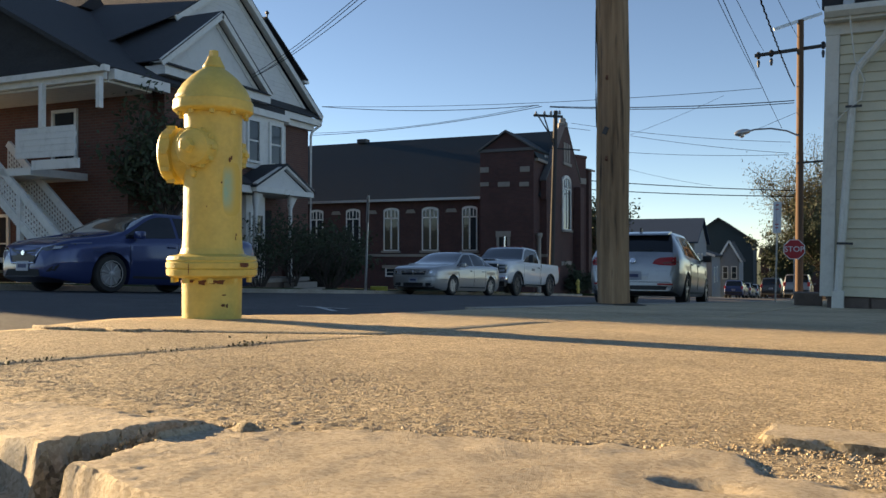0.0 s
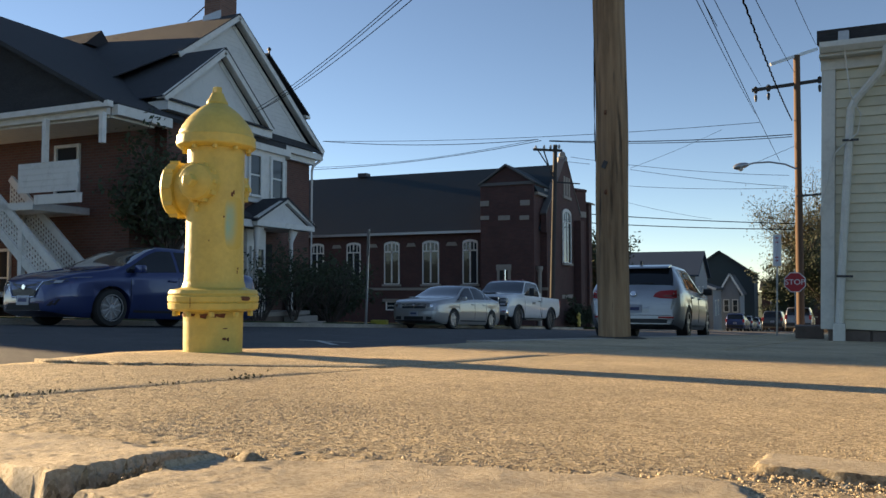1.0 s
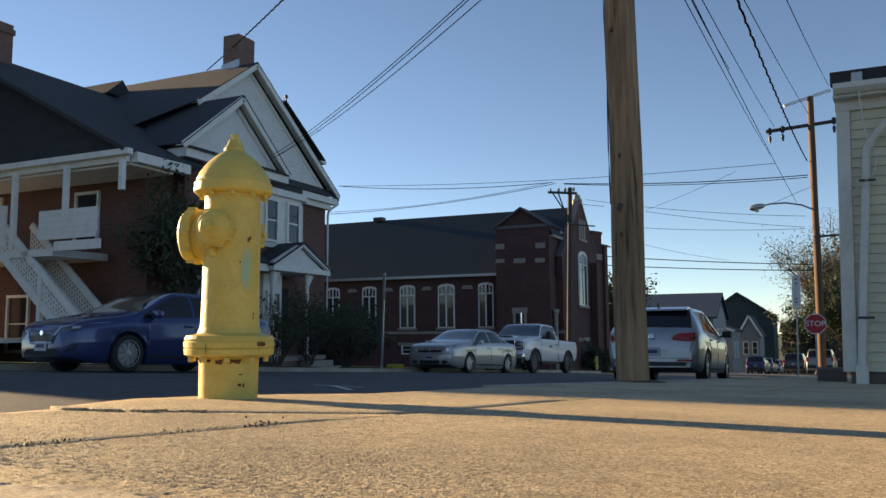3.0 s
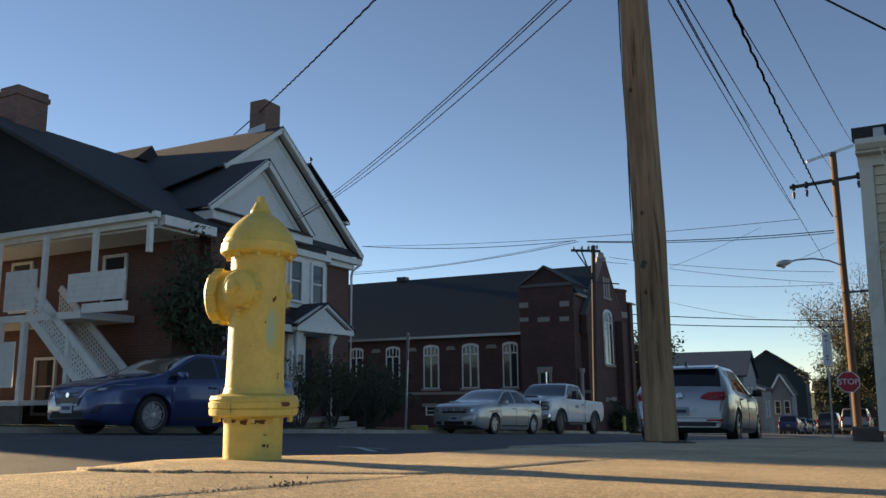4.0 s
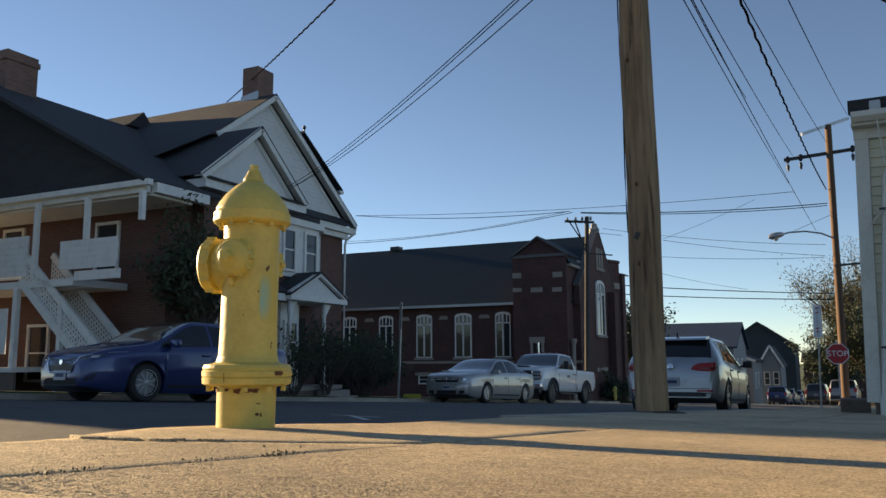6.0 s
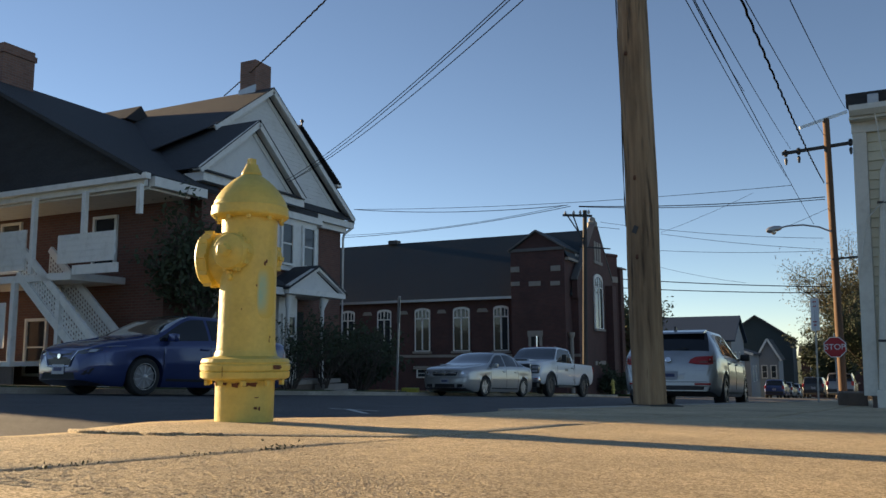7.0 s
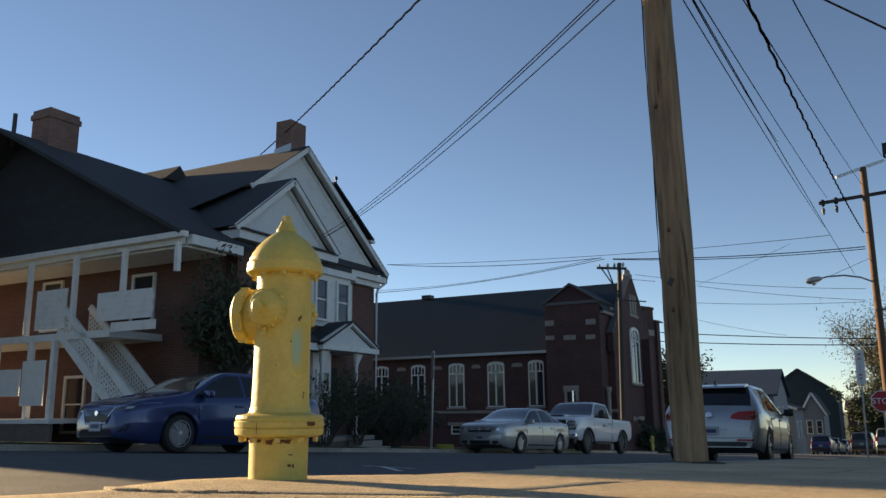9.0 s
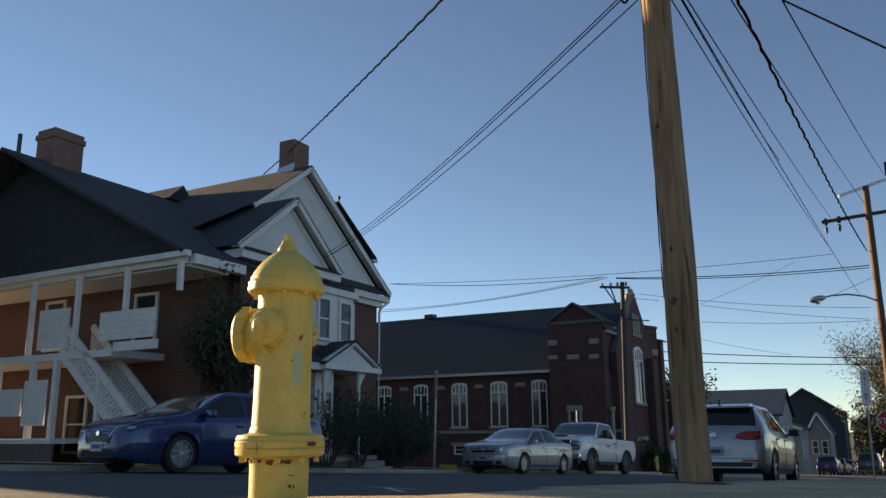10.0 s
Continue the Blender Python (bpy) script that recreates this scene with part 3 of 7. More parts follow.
rim = [rows[0][j] for j in range(len(us))] + [rows[i][-1] for i in range(1, len(vs))] + [rows[-1][j] for j in range(len(us) - 2, -1, -1)] + [rows[i][0] for i in range(len(vs) - 2, 0, -1)]
low = [bm.verts.new((q.co.x, q.co.y, q.co.z - 0.1)) for q in rim]
for i in range(len(rim)):
    j = (i + 1) % len(rim)
    bm.faces.new((rim[i], low[i], low[j], rim[j]))
part("slab", bm, [CONCRETE, CONCRETE_SMOOTH], pavement, smooth=True)
slab_piece([(-1.5, 0.32), (-0.97, 0.39), (-0.97, -0.6), (-1.55, -0.6)], 0.05)
slab_piece([(-1.9, -0.62), (-0.97, -0.62), (-0.97, -1.4), (-1.9, -1.4)], 0.1)
slab_piece([(1.22, 0.42), (4, 0.42), (4, -1.4), (1.22, -1.4)], 0.2)
slab_piece([(-1.9, -1.42), (4, -1.42), (4, -8), (-1.9, -8)], 0.4)

# loose sand and exposed small stones standing proud of the concrete
GRIT = bpy.data.materials.new("exposed_stone_grit")
GRIT.use_nodes = True
gn, gl = GRIT.node_tree.nodes, GRIT.node_tree.links
gr, geo = gn.new("ShaderNodeValToRGB"), gn.new("ShaderNodeNewGeometry")
gr.color_ramp.elements[0].color, gr.color_ramp.elements[1].color = (0.26, 0.19, 0.11, 1), (0.68, 0.55, 0.36, 1)
ge = gr.color_ramp.elements.new(0.55)
ge.color = (0.44, 0.335, 0.2, 1)
gl.new(geo.outputs["Random Per Island"], gr.inputs["Fac"])
gl.new(gr.outputs["Color"], gn["Principled BSDF"].inputs["Base Color"])
gn["Principled BSDF"].inputs["Roughness"].default_value = 0.7


def grit(n, u0, u1, v0, v1, size, power):
    rng = np.random.default_rng(5)
    v = v0 + (v1 - v0) * rng.random(n) ** power
    u = u0 + (u1 - u0) * rng.random(n)
    s = size * (0.5 + rng.random(n) ** 2 * 1.1)
    ang = rng.random(n) * 6.28
    verts = np.zeros((n, 5, 3))
    for k in range(4):
        rr = s * (0.7 + 0.6 * rng.random(n))
        verts[:, k, 0], verts[:, k, 1] = u + rr * np.cos(ang + k * 1.57), v + rr * np.sin(ang + k * 1.57)
        verts[:, k, 2] = 0.011 - FALL * v - 0.0004
    verts[:, 4, 0], verts[:, 4, 1] = u + s * 0.3 * rng.normal(size=n), v + s * 0.3 * rng.normal(size=n)
    verts[:, 4, 2] = 0.011 - FALL * v + s * (0.1 + 0.4 * rng.random(n))
    idx = np.arange(n) * 5
    faces = np.stack([np.stack([idx + k, idx + (k + 1) % 4, idx + 4], 1) for k in range(4)], 1).reshape(-1, 3)
    me = bpy.data.meshes.new("grit")
    me.from_pydata(verts.reshape(-1, 3).tolist(), [], faces.tolist())
    me.materials.append(GRIT)
    ob = new("grit", me)
    ob.matrix_world = ROAD
    return tagged(ob, "tan sand grains and small stones in the concrete", "grit", kind="stuff")


grit(300000, -1.55, 1.2, 0.55, 3.2, 0.0014, 1.7)


def rubble(path, n, size, spread, rise):
    """Broken crumbs of concrete lying along a crack."""
    rnd = random.Random(8)
    bm = bmesh.new()
    for _ in range(n):
        k = rnd.randrange(len(path) - 1)
        p = Vector(path[k]).lerp(Vector(path[k + 1]), rnd.random()) + Vector((rnd.gauss(0, spread), rnd.gauss(0, spread)))
        s = size * rnd.uniform(0.35, 1.2)
        m = Matrix.Translation((p.x, p.y, walk_z(p.y) + rise + s * 0.1)) @ Euler((rnd.random() * 6, rnd.random() * 6, rnd.random() * 6)).to_matrix().to_4x4() @ Matrix.Diagonal((s, s * rnd.uniform(0.6, 1), s * rnd.uniform(0.4, 0.8), 1))
        bmesh.ops.create_icosphere(bm, subdivisions=1, radius=1, matrix=m)
    ob = part("rubble", bm, GRIT)
    ob.matrix_world = ROAD
    return tagged(ob, "crumbled concrete chips along the cracked joint", "rubble", kind="stuff")


rubble([(-0.453, 0.40), (-0.456, 0.47), (-0.44, 0.51), (-0.4, 0.49), (-0.336, 0.55), (-0.216, 0.572), (-0.11, 0.62), (-0.09, 0.64), (0.05, 0.645)], 380, 0.0021, 0.012, 0.0)


# ---- fire hydrant on the kerb ----
HYD = (-1.612, 1.96)


def lumpy(bm, amp, scale=38.0):
    """Thick old coats of paint: small swellings along the normals."""
    bm.normal_update()
    for v in bm.verts:
        p = v.co * scale
        v.co += v.normal * amp * (noise.noise(p) + 0.6 * noise.noise(p * 2.3))
    return bm


def hydrant(name, label, m, paint):
    h = thing(name, label, "fire hydrant", m=m)
    part("barrel", lathe([(0.084, -0.05), (0.085, 0.0), (0.0865, 0.11), (0.087, 0.125)], 40), paint, h, smooth=True)
    fl = [(0.09, 0.122), (0.12, 0.126), (0.129, 0.131), (0.131, 0.147), (0.127, 0.150), (0.131, 0.153), (0.132, 0.167), (0.128, 0.171), (0.13, 0.176),
          (0.125, 0.186), (0.1, 0.19), (0.092, 0.194), (0.088, 0.21)]
    part("flange", lumpy(lathe(fl, 72), 0.0007), paint, h, smooth=True)
    part("upper_barrel", lathe([(0.088, 0.19), (0.0855, 0.235), (0.084, 0.30), (0.083, 0.58), (0.084, 0.61)], 48), paint, h, smooth=True)
    bon = [(0.086, 0.606), (0.108, 0.609), (0.115, 0.615), (0.1165, 0.624), (0.1145, 0.634), (0.1155, 0.642), (0.109, 0.650), (0.1088, 0.658), (0.1045, 0.664),
           (0.102, 0.672), (0.096, 0.681), (0.0885, 0.692), (0.079, 0.704), (0.069, 0.714), (0.057, 0.725), (0.046, 0.734), (0.036, 0.741), (0.0305, 0.745),
           (0.0318, 0.747), (0.0316, 0.752), (0.026, 0.761), (0.021, 0.770), (0.0187, 0.777), (0.0178, 0.779)]
    bonnet = part("bonnet", lumpy(lathe(bon, 72), 0.0009), paint, h, smooth=True)
    part("operating_nut", lathe([(0.0155, 0.778), (0.0145, 0.796), (0.012, 0.798)], 5), paint, bonnet)
    for k in range(10):
        a = 2 * math.pi * (k + 0.3) / 10
        bm = lathe([(0.008, 0.598), (0.008, 0.609)], 6, origin=(0.099 * math.cos(a), 0.099 * math.sin(a), 0))
        part("bolt", bm, paint, h)
        bm = lathe([(0.009, 0.11), (0.009, 0.124)], 6, origin=(0.112 * math.cos(a), 0.112 * math.sin(a), 0))
        part("flange_bolt", bm, paint, h)
    # outlets: pumper nozzle and two hose nozzles, each with a cap
    for yaw, r, reach, z in ((190, 0.07, 0.127, 0.487), (273, 0.045, 0.112, 0.497), (93, 0.045, 0.112, 0.497)):
        a = radians(yaw)
        d = Vector((math.cos(a), math.sin(a), 0))
        noz = part("nozzle", lathe([(r * 1.12, 0.05), (r * 1.12, 0.088), (r * 0.95, 0.092), (r * 0.95, reach - 0.02)], 32, d, (0, 0, z)), paint, h, smooth=True)
        cap = part("cap", lumpy(lathe([(r * 1.04, reach - 0.026), (r * 1.16, reach - 0.024), (r * 1.18, reach + 0.006), (r * 1.08, reach + 0.013), (r * 0.95, reach + 0.014), (r * 0.7, reach + 0.024), (r * 0.34, reach + 0.028)], 48, d, (0, 0, z)), 0.0008, 60.0), paint, noz, smooth=True)
        part("cap_nut", lathe([(0.021, reach + 0.02), (0.019, reach + (0.05 if r < 0.06 else 0.03)), (0.015, reach + (0.053 if r < 0.06 else 0.033))], 5, d, (0, 0, z)), paint, noz)
        side = d.cross(Vector((0, 0, 1)))
        for k in range(10):
            q = 2 * math.pi * k / 10
            c = Vector((0, 0, z)) + d * (reach - 0.01) + (side * math.cos(q) + Vector((0, 0, 1)) * math.sin(q)) * r * 1.17
            part("cap_lug", beam(c - d * 0.013, c + d * 0.013, 0.014, 0.012), paint, noz)
    return h


hy = hydrant("fire_hydrant", "worn yellow fire hydrant with blue paint smear, rust chips", pose(HYD[0], HYD[1], land_z(*HYD), 0, 0.4, 8), YELLOW)
# chain eyes, paint smear and chipped rust spots
bm = bmesh.new()
for z in (0.44, 0.425):
    add_lathe(bm, [(0.006, 0.078), (0.011, 0.082), (0.011, 0.09), (0.006, 0.094)], 10, (math.cos(radians(262)), math.sin(radians(262)), 0), (0, 0, z))
part("chain_eye", bm, YELLOW, hy)


def patch(name, r, a0, a1, z0, z1, mat, parent, ragged=0.25, n=14, off=0.0012):
    """A thin ragged coat of paint or rust on a round body."""
    bm = bmesh.new()
    am, zm = (a0 + a1) / 2, (z0 + z1) / 2
    c = bm.verts.new((r(zm) * math.cos(radians(am)) * 1.0 + off * math.cos(radians(am)), r(zm) * math.sin(radians(am)) + off * math.sin(radians(am)), zm))
    prev = None
    rings = []
    for t in (0.5, 1.0):
        ring = []
        for k in range(n):
            q = 2 * math.pi * k / n
            w = t * (1 + ragged * noise.noise((math.cos(q) * 1.7, math.sin(q) * 1.7, z0 * 31)) * 1.6)
            sx = math.copysign(abs(math.cos(q)) ** 0.6, math.cos(q))
            sz = math.copysign(abs(math.sin(q)) ** 0.6, math.sin(q))
            aa, zz = radians(am + (a1 - a0) / 2 * w * sx), zm + (z1 - z0) / 2 * w * sz
            ring.append(bm.verts.new(((r(zz) + off) * math.cos(aa), (r(zz) + off) * math.sin(aa), zz)))
        rings.append(ring)
    for k in range(n):
        bm.faces.new((c, rings[0][k], rings[0][(k + 1) % n]))
        bm.faces.new((rings[0][k], rings[1][k], rings[1][(k + 1) % n], rings[0][(k + 1) % n]))
    return part(name, bm, mat, parent, smooth=True)


barrel_r = lambda z: float(np.interp(z, [0.19, 0.235, 0.3, 0.58], [0.088, 0.0855, 0.084, 0.083]))
low_r = lambda z: 0.0865
patch("paint_smear", barrel_r, 318, 368, 0.305, 0.46, TEAL, hy, 0.05, 40, 0.0008)
for a, z, w, hgt in ((335, 0.468, 2.4, 0.006), (339, 0.474, 2, 0.005), (318, 0.40, 1.6, 0.003), (290, 0.33, 1.2, 0.002), (352, 0.25, 2, 0.004), (350, 0.24, 1.4, 0.006)):
    patch("paint_chip", barrel_r, a - w, a + w, z - hgt, z + hgt, RUST, hy, 0.4, 10)
for a, z, w, hgt in ((322, 0.045, 4, 0.004), (330, 0.043, 2, 0.006), (324, 0.075, 4, 0.0015)):
    patch("paint_chip", low_r, a - w, a + w, z - hgt, z + hgt, RUST, hy, 0.4, 10)
patch("rust_spot", lambda z: 0.1325, 335, 351, 0.155, 0.167, RUST, hy, 0.4, 14, 0.001)
patch("rust_spot", lambda z: 0.1325, 272, 273, 0.133, 0.168, RUST, hy, 0.2, 10, 0.001)
for k in range(7):
    a = random.uniform(225, 330)
    patch("rust_spot", lambda z: 0.0885, a - 8, a + 8, 0.109 + random.uniform(-0.004, 0.002), 0.118, RUST, hy, 0.5, 10, 0.001)


# ---- near utility pole: a split, weathered trunk ----
def trunk_bm(r0, r1, height, seg=40, rings=70, wob=0.012, groove=0.01, seed=0.0):
    bm = bmesh.new()
    rows = []
    for i in range(rings + 1):
        z = height * i / rings
        r = r0 + (r1 - r0) * i / rings
        row = []
        for k in range(seg):
            a = 2 * math.pi * k / seg
            gnoise = noise.noise((math.cos(a) * 5 + seed, math.sin(a) * 5, z * 0.35))
            d = wob * noise.noise((math.cos(a) * 1.2, math.sin(a) * 1.2 + seed, z * 0.8)) - groove * max(0, gnoise - 0.12) * 2.2
            row.append(bm.verts.new(((r + d) * math.cos(a), (r + d) * math.sin(a), z)))
        rows.append(row)
    for a, b in zip(rows, rows[1:]):
        for k in range(seg):
            bm.faces.new((a[k], a[(k + 1) % seg], b[(k + 1) % seg], b[k]))
    bm.faces.new(list(reversed(rows[0]))), bm.faces.new(rows[-1])
    return bm


PX, PY = -1.449, 7.1
pole = thing("utility_pole", "thick weathered wooden utility pole with long splits", "utility pole", m=pose(PX, PY, land_z(PX, PY) - 0.03, 0, -0.35, 0))
part("trunk", trunk_bm(0.144, 0.119, 9.6, 72, 140, 0.018, 0.009), WOOD, pole, smooth=True)
part("ground_wire", tube_bm([(-0.138 - 0.004 * math.sin(k), -0.03, 1.6 + k * 0.25) for k in range(32)], 0.006), CABLE, pole)
for z, a in ((2.0, 262), (1.3, 258), (3.15, 248)):
    a = radians(a)
    part("staple", beam((0.125 * math.cos(a), 0.125 * math.sin(a), z), (0.15 * math.cos(a), 0.15 * math.sin(a), z + 0.015), 0.02, 0.035), RUST, pole)
part("conduit_clip", beam((-0.05, -0.133, 1.52), (-0.02, -0.139, 1.58), 0.02, 0.04), DARK, pole)
tagged(part("pole_base_mound", lathe([(0.30, 0.0), (0.27, 0.02), (0.2, 0.035), (0.14, 0.04)], 24, origin=(PX, PY, land_z(PX, PY) - 0.02)), SOIL),
       "low rim of dark soil round the pole foot", "soil")


# ---- cream sided building ----
BX, BY = 0.36, 9.8
bz0, bz1 = -0.34, 2.62
cream = thing("building", "cream clapboard building with dark shingle roof and downspout", "building")
part("wall", box(BX + 0.03, BX + 7, BY + 0.03, BY + 9, bz0, bz1), CREAM_TRIM, cream)
part("foundation", box(BX + 0.06, BX + 6.9, BY + 0.06, BY + 8.9, -1.6, bz0), BLOCK, cream)
for zz in (-0.36,):
    for k in range(5):
        part("block", box(BX + 0.07 + k * 0.42, BX + 0.07 + k * 0.42 + 0.4, BY + 0.035, BY + 0.1, -0.62, -0.352, 0.01), BLOCK, cream)
n_boards, pitch = 28, (bz1 - bz0) / 28
for k in range(n_boards):
    z = bz0 + k * pitch
    out = [(BY + 0.004, z), (BY + 0.022, z + pitch * 0.98), (BY + 0.035, z + pitch), (BY + 0.035, z)]
    part("siding_board", prism(out, "x", BX + 0.13, BX + 7), CREAM, cream)
for k in range(n_boards):
    z = bz0 + k * pitch
    out = [(BX + 0.004, z), (BX + 0.022, z + pitch * 0.98), (BX + 0.035, z + pitch), (BX + 0.035, z)]
    part("siding_board", prism(out, "y", BY + 0.13, BY + 9), CREAM, cream)
part("corner_board", prism([(BX - 0.012, BY - 0.012), (BX + 0.125, BY - 0.012), (BX + 0.125, BY + 0.02), (BX + 0.02, BY + 0.02), (BX + 0.02, BY + 0.125), (BX - 0.012, BY + 0.125)], "z", bz0 - 0.01, bz1), CREAM_TRIM, cream)
part("frieze", box(BX - 0.02, BX + 7, BY - 0.02, BY + 0.028, bz1 - 0.1, bz1 + 0.02), CREAM_TRIM, cream)
part("soffit", box(BX - 0.03, BX + 7.1, BY - 0.16, BY + 9.2, bz1 + 0.02, bz1 + 0.05), CREAM_TRIM, cream)
part("gutter", prism([(BY - 0.24, bz1 + 0.16), (BY - 0.25, bz1 + 0.1), (BY - 0.2, bz1 + 0.05), (BY - 0.13, bz1 + 0.05), (BY - 0.13, bz1 + 0.16)], "x", BX - 0.02, BX + 7.1), CREAM_TRIM, cream)
part("roof", slab([(BX - 0.05, BY - 0.2, bz1 + 0.3), (BX + 7.1, BY - 0.2, bz1 + 0.3), (BX + 7.1, BY + 4.6, bz1 + 1.2), (BX - 0.05, BY + 4.6, bz1 + 1.2)], 0.15), SHINGLE, cream)
part("roof", slab([(BX - 0.05, BY + 9.3, bz1 + 0.3), (BX + 7.1, BY + 9.3, bz1 + 0.3), (BX + 7.1, BY + 4.6, bz1 + 1.2), (BX - 0.05, BY + 4.6, bz1 + 1.2)], 0.15), SHINGLE, cream)
part("gable", prism([(BY + 0.03, bz1), (BY + 9, bz1), (BY + 4.6, bz1 + 1.05)], "x", BX + 0.03, BX + 0.1), CREAM, cream)
ds = [(BX + 0.62, BY - 0.19, bz1 + 0.06), (BX + 0.62, BY - 0.17, bz1 - 0.1), (BX + 0.56, BY - 0.12, bz1 - 0.2), (BX + 0.33, BY - 0.05, bz1 - 0.46), (BX + 0.28, BY - 0.045, bz1 - 0.56), (BX + 0.17, BY - 0.045, -0.32)]
part("downspout", tube_bm(ds, 0.042, 8), CREAM_TRIM, cream, "white downspout")
part("downspout_foot", box(BX + 0.115, BX + 0.235, BY - 0.11, BY + 0.0, -0.5, -0.28, 0.012), CREAM_TRIM, cream)
for z in (0.22, 1.7):
    part("strap", box(BX + 0.13 + (z + 0.3) * 0.035, BX + 0.29 + (z + 0.3) * 0.035, BY - 0.095, BY - 0.085, z, z + 0.025), DARK, cream)
part("service_cable", tube_bm([(BX + 0.22, BY - 0.2, bz1 + 0.1), (BX + 0.28, BY - 0.17, 2.2), (BX + 0.38, BY - 0.12, 1.98), (BX + 0.35, BY - 0.1, 1.78), (BX + 0.2, BY - 0.08, 1.66), (BX + 0.1, BY - 0.05, 1.55), (BX - 0.02, BY - 0.03, 0.9)], 0.008), CREAM_TRIM, cream)
part("cable_bracket", box(BX + 0.16, BX + 0.27, BY - 0.22, BY - 0.12, bz1 + 0.12, bz1 + 0.27, 0.015), STEEL, cream)
tagged(part("stepping_stone", box(0.02, 0.36, 11.5, 11.9, land_z(0, 11.6) - 0.02, land_z(0, 11.6) + 0.17, 0.02), BLOCK), "dark block step beside the cream building", "step")
turn = Matrix.Translation((BX, BY, 2.6)) @ Matrix.Rotation(radians(1.5), 4, "Y") @ Matrix.Rotation(radians(-6), 4, "Z") @ Matrix.Translation((-BX, -BY, -2.6))
cream.matrix_world = turn


# ---- brick house with white gables ----
def window_unit(parent, x, y0, y1, z0, z1, depth=0.1, mat=WHITE, bars=1, name="window"):
    """A sash window in a wall that faces +X."""
    w = new(name)
    w.parent = parent
    f = 0.09
    bm = bmesh.new()
    add_box(bm, x - 0.04, x + 0.05, y0, y0 + f, z0, z1), add_box(bm, x - 0.04, x + 0.05, y1 - f, y1, z0, z1)
    add_box(bm, x - 0.04, x + 0.05, y0 + f, y1 - f, z1 - f, z1), add_box(bm, x - 0.04, x + 0.07, y0 + f, y1 - f, z0, z0 + f * 0.8)
    part("window_frame", bm, mat, w)
    zm = (z0 + z1) / 2
    part("pane", box(x - 0.012, x + 0.01, y0 + f, y1 - f, zm, z1 - f), GLASS, w)
    part("pane", box(x - 0.014, x + 0.003, y0 + f, y1 - f, z0 + f * 0.8, zm), GLASS, w)
    part("sash_rail", box(x - 0.05, x + 0.015, y0 + f, y1 - f, zm - 0.025, zm + 0.025), mat, w)
    return w


def window_y(parent, y, x0, x1, z0, z1, mat=WHITE, name="window"):
    """A sash window in a wall that faces -Y."""
    w = new(name)
    w.parent = parent
    f = 0.08
    bm = bmesh.new()
    add_box(bm, x0, x0 + f, y - 0.05, y + 0.04, z0, z1), add_box(bm, x1 - f, x1, y - 0.05, y + 0.04, z0, z1)
    add_box(bm, x0 + f, x1 - f, y - 0.05, y + 0.04, z1 - f, z1), add_box(bm, x0 + f, x1 - f, y - 0.07, y + 0.04, z0, z0 + f)
    part("window_frame", bm, mat, w)
    part("pane", box(x0 + f, x1 - f, y + 0.005, y + 0.02, z0 + f, z1 - f), GLASS, w)
    part("sash_rail", box(x0 + f, x1 - f, y - 0.015, y + 0.003, (z0 + z1) / 2 - 0.02, (z0 + z1) / 2 + 0.02), mat, w)
    return w


house = thing("house", "two-storey brick house with white gables, bay window and porches", "house")
FX = -15.3                      # street facade of the gabled wing
HY0, HY1 = 15.3, 25.2           # width of the house along the street
MX = -16.05                     # rake of the main gable, set back behind the wing
HZ, PKZ, PKY = 5.08, 8.8, 20.56
g0 = -1.6
part("wall", box(-21, MX - 0.35, HY0, HY1, g0, HZ), BRICK_HOUSE, house)
part("wall", box(MX - 0.345, FX, HY0, 21.95, g0, 4.72), BRICK_HOUSE, house)
part("wall", box(-26.5, -21.005, HY0, HY1, g0, HZ), BRICK_HOUSE, house)
# gable end, boarded white
GL, GR = 15.7, 25.5
gable = part("gable", prism([(17.6, HZ), (GR, HZ), (PKY, PKZ - 0.05), (17.6, HZ + 0.39 * (PKZ - HZ - 0.05))], "x", MX - 0.6, MX - 0.3), WHITE_SIDING, house)
for k in range(26):
    z = HZ + 0.02 + k * 0.14
    t = (z + 0.135 - HZ) / (PKZ - 0.05 - HZ)
    ya, yb = GL + (PKY - GL) * t, GR - (GR - PKY) * t
    ya = max(ya, 17.6)
    if yb - ya > 0.15:
        part("siding_board", box(MX - 0.299, MX - 0.29, ya, yb, z, z + 0.136), WHITE_SIDING, gable)
for ya, zz in ((17.85, HZ + 0.1 + 0.458 * (PKZ - HZ - 0.1)), (GR + 0.12, HZ + 0.1)):
    part("rake_board", beam((MX + 0.0, ya, zz), (MX + 0.0, PKY, PKZ + 0.0), 0.05, 0.19), WHITE, gable)
    part("rake_soffit", beam((MX - 0.16, ya, zz + 0.03), (MX - 0.16, PKY, PKZ + 0.02), 0.27, 0.03), WHITE, gable)
    part("frieze_board", beam((MX - 0.28, ya + (0.1 if ya < PKY else -0.42), zz - (0.15 if ya < PKY else 0.0)), (MX - 0.28, PKY, PKZ - 0.22), 0.02, 0.13), WHITE, gable)
RZT = lambda ya: HZ + 0.2 + (PKZ - HZ - 0.08) * (ya - GL + 0.18) / (PKY - GL + 0.18)
part("roof", slab([(MX + 0.03, 17.85, RZT(17.85)), (MX + 0.03, PKY, PKZ + 0.12), (-26, PKY, PKZ + 0.12), (-26, GL - 0.18, HZ + 0.2), (-18.1, GL - 0.18, HZ + 0.2)], 0.03), SHINGLE, house)
